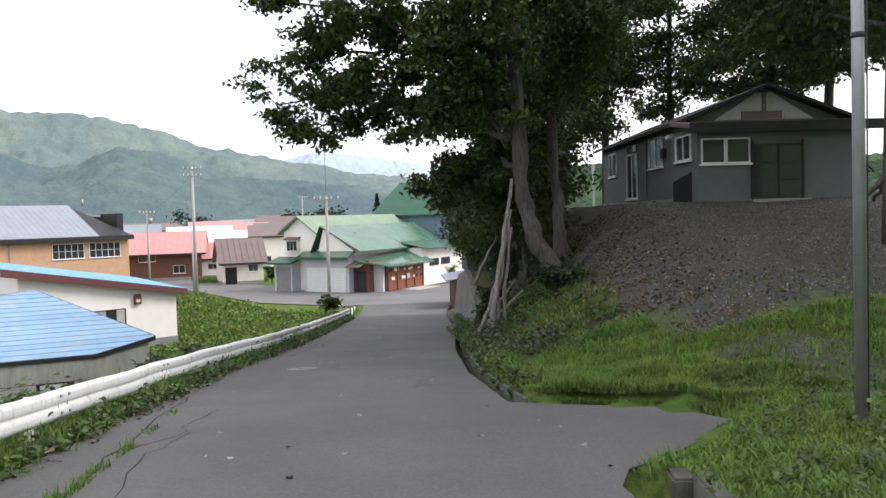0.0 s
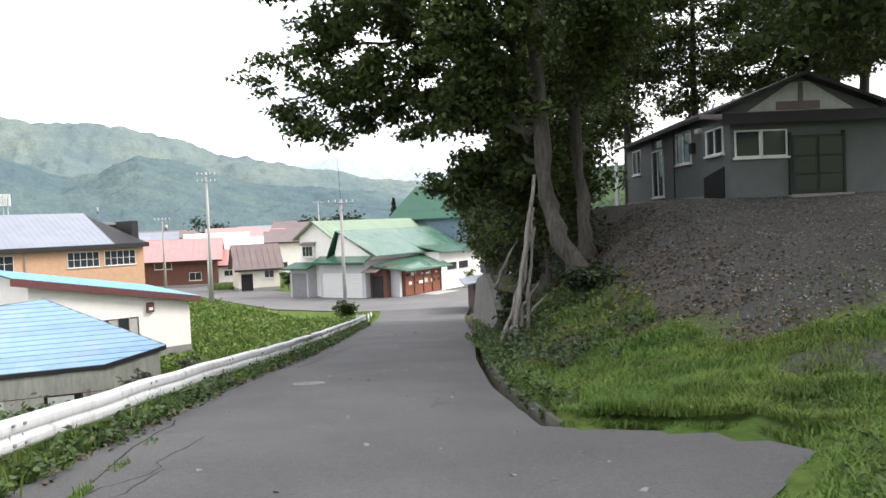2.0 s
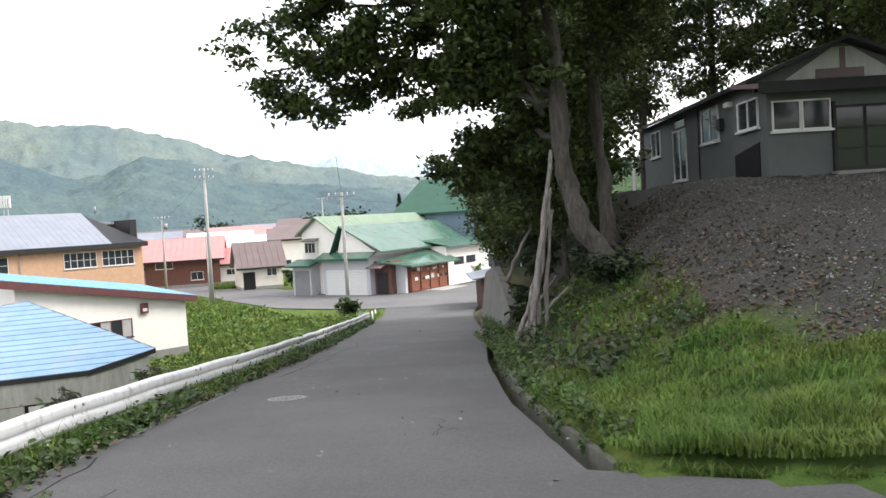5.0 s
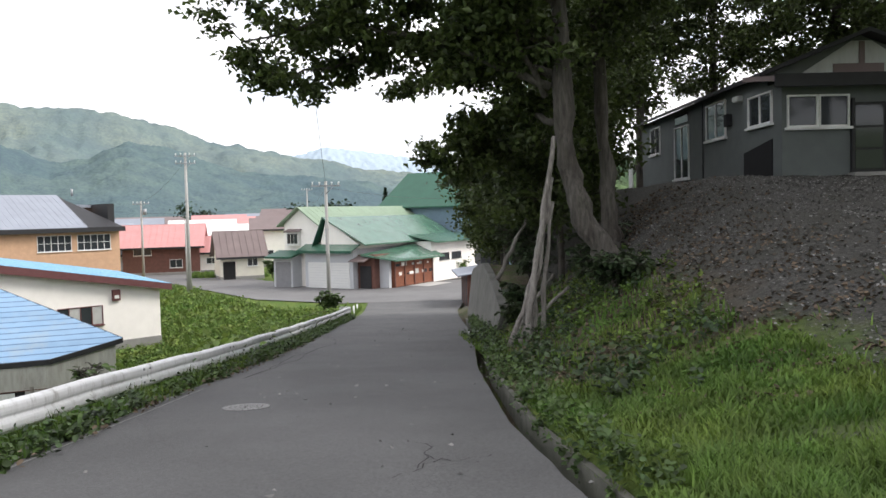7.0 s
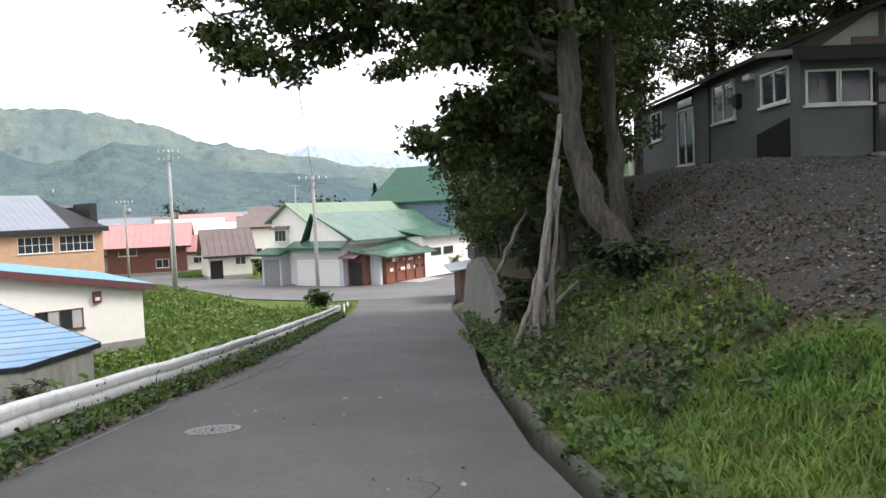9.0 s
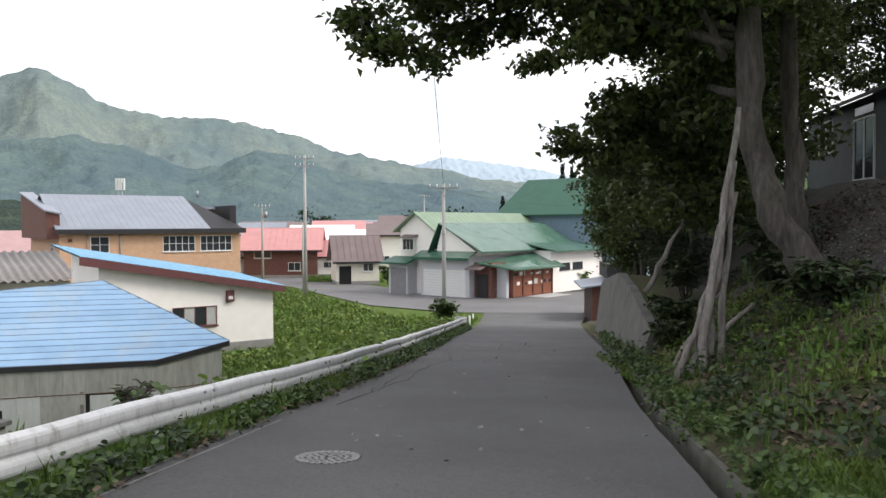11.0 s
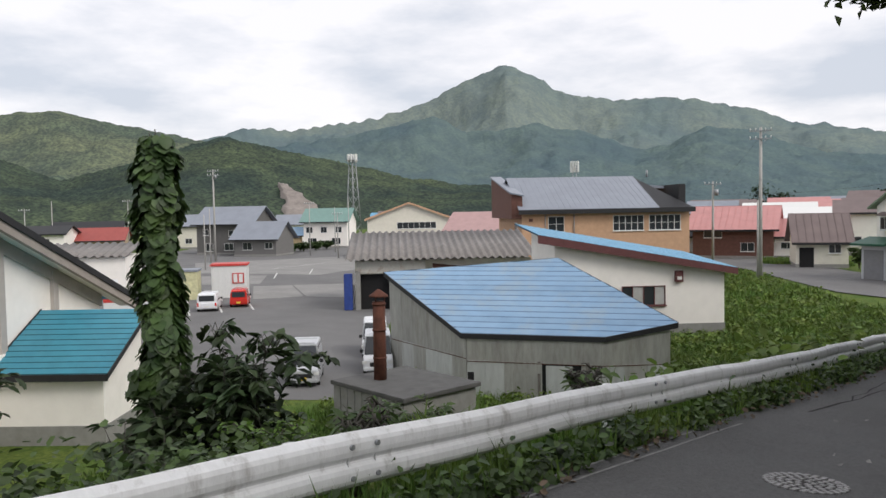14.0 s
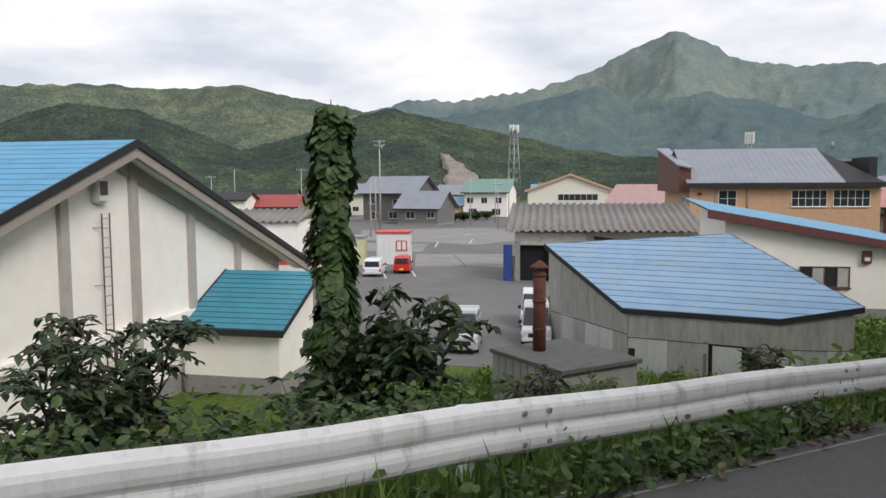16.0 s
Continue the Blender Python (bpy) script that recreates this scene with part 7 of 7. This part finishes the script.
def shrub(label, at, wide, tall, n, size, seed, mat=M_WEED, sprays=9):
    """Arching stems with leaves set in pairs along them and along side twigs."""
    t = thing("shrub", label, "shrub", at)
    r = random.Random(seed)
    nr = np.random.RandomState(seed)
    bm = bmesh.new()
    twigs = []
    for k in range(sprays):
        a = 2 * math.pi * k / sprays + r.uniform(-0.3, 0.3)
        e = Vector((math.cos(a) * wide * r.uniform(0.3, 1.0), math.sin(a) * wide * r.uniform(0.3, 1.0), tall * r.uniform(0.65, 1.12)))
        path = bent([(0, 0, 0), (e.x * 0.3, e.y * 0.3, e.z * 0.62), (e.x * 0.7, e.y * 0.7, e.z * 0.98), tuple(e)], seed + k, 0.05)
        tapered(bm, path, 0.028, 0.006, 5)
        twigs.append(path[3:])
        for i in range(3, len(path) - 1):
            for q in range(2):
                b = r.uniform(0, 6.283)
                d = Vector((math.cos(b), math.sin(b), r.uniform(-0.15, 0.55))) * wide * r.uniform(0.22, 0.45)
                tw = [path[i], path[i] + d * 0.55 + Vector((0, 0, 0.05 * tall)), path[i] + d]
                tapered(bm, tw, 0.011, 0.004, 4)
                twigs.append(tw)
    part("stem", bm, M_BARK, t)
    lens = np.array([sum((b - a).length for a, b in zip(p, p[1:])) for p in ([Vector(v) for v in w] for w in twigs)])
    pick = nr.choice(len(twigs), n, p=lens / lens.sum())
    base, ax = [], []
    for j in pick:
        p = twigs[j]
        f = nr.uniform(0.1, 1.0) * (len(p) - 1)
        i = min(int(f), len(p) - 2)
        a, b = Vector(p[i]), Vector(p[i + 1])
        d = (b - a).normalized()
        o = d.cross(Vector((0, 0, 1))).normalized() * nr.choice((-1, 1))
        base.append(a.lerp(b, f - i))
        ax.append(d * 0.55 + o * nr.uniform(0.5, 1.0) + Vector((0, 0, nr.uniform(-0.45, 0.2))))
    base, ax = np.array([tuple(v) for v in base]), np.array([tuple(v) for v in ax])
    ax /= np.linalg.norm(ax, axis=1)[:, None]
    cr = np.cross(ax, np.array([0, 0, 1.0]) + nr.normal(size=(n, 3)) * 0.25)
    cr /= np.linalg.norm(cr, axis=1)[:, None]
    up = np.cross(cr, ax)
    L = (size * 1.25 * nr.uniform(0.6, 1.3, n))[:, None]
    leaf = ((0.0, 0.0, 0.0), (0.3, 0.24, 0.06), (0.65, 0.2, 0.03), (1.0, 0.0, -0.14), (0.65, -0.2, 0.03), (0.3, -0.24, 0.06))
    verts = np.stack([base + L * (ax * u + cr * v + up * w) for u, v, w in leaf], 1).reshape(-1, 3)
    i = np.arange(n)[:, None] * 6
    raw_np("foliage", verts, np.concatenate([i + f for f in ([0, 3, 2], [0, 2, 1], [0, 5, 4], [0, 4, 3])], 1).reshape(-1, 3), mat, t)
    return t


def sh(s_, c_, *a, **k):
    return shrub(a[0], (*xy(s_, c_), height(s_, c_) - 0.1), *a[1:], **k)


for s_, c_, *rest_ in late_shrubs:
    sh(s_, c_, *rest_, mat=M_DARKLEAF)
sh(12.2, -8.9, "leafy wild shrub with arching stems", 1.05, 2.5, 2600, 0.105, 301, sprays=13, mat=M_DARKLEAF)
sh(11.5, -8.7, "leafy wild shrub with arching stems", 1.0, 2.1, 2200, 0.105, 302, sprays=11, mat=M_DARKLEAF)
sh(13.1, -9.4, "leafy wild shrub with arching stems", 1.0, 1.3, 1700, 0.105, 303, sprays=11, mat=M_DARKLEAF)
sh(14.1, -9.2, "low dark bushy shrub below the road", 1.2, 1.25, 1900, 0.10, 304, mat=M_DARKLEAF)
sh(15.2, -8.9, "low dark bushy shrub below the road", 1.2, 1.1, 1900, 0.10, 305, mat=M_DARKLEAF)
sh(15.9, -7.9, "feathery light green shrub", 0.8, 1.2, 1400, 0.09, 308, mat=M_GRASS)
sh(20.0, -14.0, "tall broad-leaved shrub at the foot of the ivy", 1.8, 4.7, 1900, 0.27, 306, mat=M_DARKLEAF, sprays=12)
sh(19.9, -13.7, "tall shrub with reddish stems and broad leaves", 1.3, 5.3, 640, 0.28, 307, mat=M_DARKLEAF)
sh(19.6, -10.6, "broad-leaved creeper heap beside the slab", 1.3, 1.5, 900, 0.2, 318)
sh(21.6, -11.6, "broad-leaved creeper growing over the concrete slab", 1.2, 1.9, 900, 0.2, 319)
sh(23.2, -12.2, "broad-leaved creeper growing over the concrete slab", 1.3, 1.9, 900, 0.2, 320)
sh(18.9, -14.6, "tall broad-leaved shrub at the foot of the ivy", 1.9, 4.3, 1900, 0.27, 316, mat=M_DARKLEAF, sprays=12)
sh(17.6, -12.0, "creeper-covered bush below the road", 1.8, 2.6, 2000, 0.18, 317)
sh(16.6, -13.6, "creeper-covered bush below the road", 1.9, 3.2, 2000, 0.18, 321, mat=M_DARKLEAF)
sh(18.4, -12.6, "feathery light green shrub", 1.1, 2.8, 1600, 0.12, 322)
sh(18.3, -7.6, "creeper-covered bush below the road", 1.2, 1.0, 1100, 0.14, 309)
sh(20.5, -8.0, "creeper-covered bush below the road", 1.3, 0.6, 1000, 0.14, 310)
sh(56.8, -4.3, "dense dark bush at the foot of a pole", 0.9, 1.7, 1500, 0.2, 311)
sh(17.2, -4.3, "weed stems pushing up behind the guard rail", 0.3, 0.55, 70, 0.10, 312)
sh(13.4, -4.1, "small weed stem by the guard rail", 0.25, 0.6, 60, 0.1, 313)
shrub("clipped shrub beside a shed", (-46.8, 86.8, STREET), 1.1, 1.8, 1500, 0.22, 314)
shrub("yellow-green weeds beside a house", (-25.4, 90.0, STREET), 1.4, 1.5, 1200, 0.22, 315, mat=M_GRASS)
for k in range(5):
    shrub("clipped green hedge bush in the village", (-151 - 2.2 * k, 66 + 3.6 * k, LOT), 1.8, 1.5, 700, 0.5, 330 + k, mat=M_IVY)
tagged(blades("garden_grass", np.array([(-58 + 9 * a - 5 * b, 87 + 7 * b + 3 * a, STREET) for a, b in gr.uniform(0, 1, (5000, 2))]), 0.35, 44, M_GRASS, wide=0.04), "bright grass before a red-roofed house", "grass", kind="stuff")


# ---- conifers in the distance ----
def conifer(at, tall, wide, seed, label="dark green conifer in the distance"):
    t = thing("conifer", label, "tree", at)
    part("trunk", rod([(0, 0, 0), (0, 0, tall * 0.95)], [0.25, 0.04], 6), M_BARK, t)
    r = np.random.RandomState(seed)
    n = 1500
    f = r.uniform(0.06, 1, n) ** 0.85
    a = r.uniform(0, 6.283, n)
    rr = wide * (1.02 - f) * (0.75 + 0.25 * np.sin(f * 50 + seed)) * np.sqrt(r.uniform(0.3, 1, n))
    leaf_mesh("crown", np.stack([rr * np.cos(a), rr * np.sin(a), f * tall], 1), 0.9, seed, M_CONIFER, t, up=0.2, narrow=0.3)
    return t


M_CONIFER = material("conifer_needles", (0.022, 0.045, 0.024), 0.8, scale=0.5, vary=0.3, bump=0, island=0.5)
rc = random.Random(71)
for k in range(34):
    f = rc.uniform(0, 1)
    x, y = -79 + 46 * f + rc.uniform(-2, 2), 232 + rc.uniform(-18, 18)
    conifer((x, y, -6), 12 + 13 * smooth(0.02, 0.55, f) + rc.uniform(-3, 3), 3.4 + rc.uniform(0, 1.6), 400 + k)
conifer((-86, 228, -6), 15, 3.8, 440)


def round_tree(at, tall, wide, seed):
    """A far broadleaf tree: short trunk, crown of leaf heaps with an uneven edge."""
    t = thing("tree", "rounded dark broadleaf tree in the distance", "tree", at)
    part("trunk", rod([(0, 0, 0), (0, 0, tall * 0.7)], [0.3, 0.08], 6), M_BARK, t)
    r = np.random.RandomState(seed)
    heaps = np.stack([r.normal(size=14) * wide * 0.45, r.normal(size=14) * wide * 0.45, tall * r.uniform(0.3, 0.95, 14)], 1)
    pts = heaps[r.randint(0, 14, 1600)] + r.normal(size=(1600, 3)) * wide * 0.2
    leaf_mesh("crown", pts, 0.8, seed, M_CONIFER, t, up=0.4, narrow=0.4)


for k, (x, y, h_, w_) in enumerate(((-60, 226, 19, 4.5), (-54, 236, 22, 5), (-46, 228, 21, 5), (-118, 176, 11, 5), (-88, 176, 9, 5), (-80, 182, 10, 5))):
    round_tree((x, y, -6.5), h_, w_, 470 + k)


# ---- mountains round the valley ----
def ridge_line(table, heading):
    return float(np.interp(heading, [a for a, _ in table], [b for _, b in table]))


def mountain(name, label, table, near, crest, far, mat, seed, rough, spur):
    """A forested range: the table gives the skyline's rise in degrees by heading (left of north)."""
    heads = np.arange(table[0][0], table[-1][0] + 0.01, 0.13)
    rings = 84
    jag = random.Random(int(seed * 100))
    verts, faces = [], []
    eye = Vector((-3.0, 8.0, 0.5))
    for hd in heads:
        a = radians(hd)
        top = math.tan(radians(ridge_line(table, hd))) * crest
        for k in range(rings):
            t = k / (rings - 1)
            d = near + (far - near) * t
            x, y = eye.x - math.sin(a) * d, eye.y + math.cos(a) * d
            u = (d - near) / (crest - near)
            up = u ** 1.15 if u <= 1 else max(0.0, 1 - (u - 1) * 1.2)
            n1 = noise.fractal(Vector((x * spur, y * spur, seed)), 0.9, 2.1, 5)
            n2 = noise.noise(Vector((x * 0.05, y * 0.05, seed + 3)))
            z = top * up * (1 + rough * n1 * max(0.0, 1 - abs(2 * min(u, 1) - 1) ** 2.5)) + n2 * 4.0 * min(1, u * 3) * (crest / 1000)
            z += jag.uniform(-1, 1) * (0.5 + 0.15 * crest / 1000) * min(1, u * 4)
            verts.append((x, y, -8 + max(0.0, z + 8 * min(1, u * 4))))
    n = rings
    for i in range(len(heads) - 1):
        for k in range(n - 1):
            faces.append((i * n + k, i * n + k + 1, (i + 1) * n + k + 1, (i + 1) * n + k))
    ob = raw(name, verts, faces, mat, smooth=True)
    return tagged(ob, label, "mountain", kind="structure")


def hazy(name, base, light, haze, amount, scale, seed):
    """Forest colour by stand; aerial haze is painted in, pale air mixed over it as a constant veil for that distance.
    """
    m = bpy.data.materials.new(name)
    m.use_nodes = True
    n, l = m.node_tree.nodes, m.node_tree.links
    b = n["Principled BSDF"]
    b.inputs["Roughness"].default_value, b.inputs["Specular IOR Level"].default_value = 1.0, 0.0
    geo = n.new("ShaderNodeNewGeometry")
    prev = None
    for sc, lo, hi, col in ((scale, 0.42, 0.60, light), (scale * 7, 0.38, 0.62, None), (scale * 45, 0.38, 0.62, None)):
        t = n.new("ShaderNodeTexNoise")
        t.inputs["Scale"].default_value, t.inputs["Detail"].default_value = sc, 7
        mp = n.new("ShaderNodeMapping")
        mp.inputs["Location"].default_value = (seed * 31, seed * 17, 0)
        l.new(geo.outputs["Position"], mp.inputs["Vector"])
        l.new(mp.outputs["Vector"], t.inputs["Vector"])
        r = n.new("ShaderNodeMapRange")
        l.new(t.outputs["Fac"], r.inputs[0])
        r.inputs[1].default_value, r.inputs[2].default_value = lo, hi
        x = n.new("ShaderNodeMix")
        x.data_type = "RGBA"
        if col:
            l.new(r.outputs[0], x.inputs[0])
            x.inputs[6].default_value, x.inputs[7].default_value = (*base, 1), (*light, 1)
        else:
            r.inputs[3].default_value, r.inputs[4].default_value = (1 - 0.4 * (1 - amount), 1 + 0.35 * (1 - amount)) if sc < scale * 20 else (1 - 0.7 * (1 - amount) ** 2, 1 + 0.65 * (1 - amount) ** 2)
            x.blend_type = "MULTIPLY"
            x.inputs[0].default_value = 1.0
            l.new(prev, x.inputs[6])
            l.new(r.outputs[0], x.inputs[7])
        prev = x.outputs[2]
    # Air haze goes into the base colour here, a fixed amount per range.
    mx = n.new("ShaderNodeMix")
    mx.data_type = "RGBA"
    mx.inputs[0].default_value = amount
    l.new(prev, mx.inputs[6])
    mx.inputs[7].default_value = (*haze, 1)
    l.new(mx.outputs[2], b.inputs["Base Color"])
    bp = n.new("ShaderNodeBump")
    bp.inputs["Strength"].default_value, bp.inputs["Distance"].default_value = 1.0, 14.0 * 0.02 / scale * 0.03
    l.new(t.outputs["Fac"], bp.inputs["Height"])
    l.new(bp.outputs["Normal"], b.inputs["Normal"])
    return m


FAR = [(2, 1.2), (10, 1.6), (16, 2.6), (20, 3.2), (22.3, 3.3), (24.8, 4.0), (26.4, 4.2), (28, 4.5), (31, 5.1), (33, 5.4), (35.2, 6.4), (38.6, 7.1), (41.6, 7.5), (44.5, 7.5), (47.4, 7.9), (48.6, 8.2), (49.6, 9.0), (52.2, 10.3), (55.1, 9.2), (57.8, 7.8), (61.7, 6.6), (67.8, 5.8), (70.3, 6.0), (74.3, 5.0), (78, 4.4), (84, 3.0), (96, 2.0)]
LEFT_RANGE = [(66, 0.6), (69, 3.0), (72, 4.6), (74.3, 5.3), (79.1, 6.2), (82.6, 6.8), (86.7, 6.5), (89.9, 6.6), (94.4, 6.5), (97.6, 6.3), (104, 6.0), (120, 5)]
MID = [(18, 1.2), (22, 2.4), (26, 2.9), (30, 3.2), (31.9, 3.6), (35.8, 5.1), (38.4, 5.4), (40.9, 4.3), (43.1, 4.0), (45.8, 5.1), (47.8, 5.6), (50.1, 6.0), (53.1, 5.7), (55, 5.6), (57.4, 6.8), (59.7, 6.4), (63.7, 5.4), (68.6, 4.8), (72, 3.6), (80, 2.0), (95, 1.0)]
NEAR = [(40, 0.3), (44, 1.2), (50, 1.6), (56, 1.9), (59.7, 2.5), (63.7, 3.4), (67.8, 4.4), (71.9, 5.3), (74.3, 4.9), (79.2, 3.4), (82.7, 2.4), (85.7, 3.7), (89.3, 5.0), (93.8, 5.4), (95.7, 4.8), (97.7, 4.0), (104, 3.6), (120, 2.5)]
FARTHEST = [(-10, 1.0), (0, 2.0), (8, 2.4), (14, 3.0), (18, 4.0), (22, 4.6), (25, 4.9), (27, 4.4), (32, 4.0), (40, 3.0)]
# Each range carries its own painted haze tint and strength.
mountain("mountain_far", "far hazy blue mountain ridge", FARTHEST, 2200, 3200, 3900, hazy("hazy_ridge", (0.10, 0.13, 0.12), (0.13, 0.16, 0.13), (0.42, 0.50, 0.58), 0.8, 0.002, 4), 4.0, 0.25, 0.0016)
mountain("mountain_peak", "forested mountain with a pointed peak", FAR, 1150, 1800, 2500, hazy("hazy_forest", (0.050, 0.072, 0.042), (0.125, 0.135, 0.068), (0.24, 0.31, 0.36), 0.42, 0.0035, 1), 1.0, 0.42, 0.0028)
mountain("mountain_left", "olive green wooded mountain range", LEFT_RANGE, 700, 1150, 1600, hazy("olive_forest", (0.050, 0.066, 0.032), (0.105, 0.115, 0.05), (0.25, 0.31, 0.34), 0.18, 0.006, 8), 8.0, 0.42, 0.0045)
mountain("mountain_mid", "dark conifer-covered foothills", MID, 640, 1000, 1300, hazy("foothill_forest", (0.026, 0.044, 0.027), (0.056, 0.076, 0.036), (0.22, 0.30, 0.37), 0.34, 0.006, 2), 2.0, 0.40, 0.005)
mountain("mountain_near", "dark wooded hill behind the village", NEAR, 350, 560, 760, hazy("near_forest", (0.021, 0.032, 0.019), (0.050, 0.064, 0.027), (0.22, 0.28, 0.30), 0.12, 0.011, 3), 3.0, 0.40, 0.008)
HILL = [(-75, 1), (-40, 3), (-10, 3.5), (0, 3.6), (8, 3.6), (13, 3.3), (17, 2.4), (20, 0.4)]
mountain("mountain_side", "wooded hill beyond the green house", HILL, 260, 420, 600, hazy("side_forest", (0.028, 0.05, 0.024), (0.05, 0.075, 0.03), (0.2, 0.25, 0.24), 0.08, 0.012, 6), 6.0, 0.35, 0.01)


# bare landslip scar on the wooded hill behind the village
def scar(h0, h1, d0, d1, seed):
    r = random.Random(seed)
    verts, faces = [], []
    n, m = 15, 13
    eye = Vector((-3.0, 8.0, 0.5))
    for i in range(n):
        t = i / (n - 1)
        mid, half = h0 + (h1 - h0) * t, (1.7 * (1 - t) ** 1.6 + 0.3) * (1 + 0.25 * r.uniform(-1, 1))
        d = d0 + (d1 - d0) * t
        for k in range(m):
            hd = mid + half * (2 * k / (m - 1) - 1)
            u = (d - 350) / 210
            top = math.tan(radians(ridge_line(NEAR, hd))) * 560
            x, y = eye.x - math.sin(radians(hd)) * d, eye.y + math.cos(radians(hd)) * d
            n1 = noise.fractal(Vector((x * 0.008, y * 0.008, 3.0)), 0.9, 2.1, 5)
            z = top * u ** 1.15 * (1 + 0.40 * n1 * max(0.0, 1 - abs(2 * u - 1) ** 2.5)) + 8 * min(1, u * 4)
            verts.append((x, y, -8 + z + (2.6 if 0 < k < m - 1 and 0 < i < n - 1 else -2.0) + r.uniform(-0.6, 0.6)))
    for i in range(n - 1):
        for k in range(m - 1):
            faces.append((i * m + k, i * m + k + 1, (i + 1) * m + k + 1, (i + 1) * m + k))
    return tagged(raw("rock_scar", verts, faces, M_ROCKFACE, smooth=True), "pale bare landslip scar on a wooded hill", "rock face", kind="structure")


scar(66.6, 68.4, 362, 432, 5)
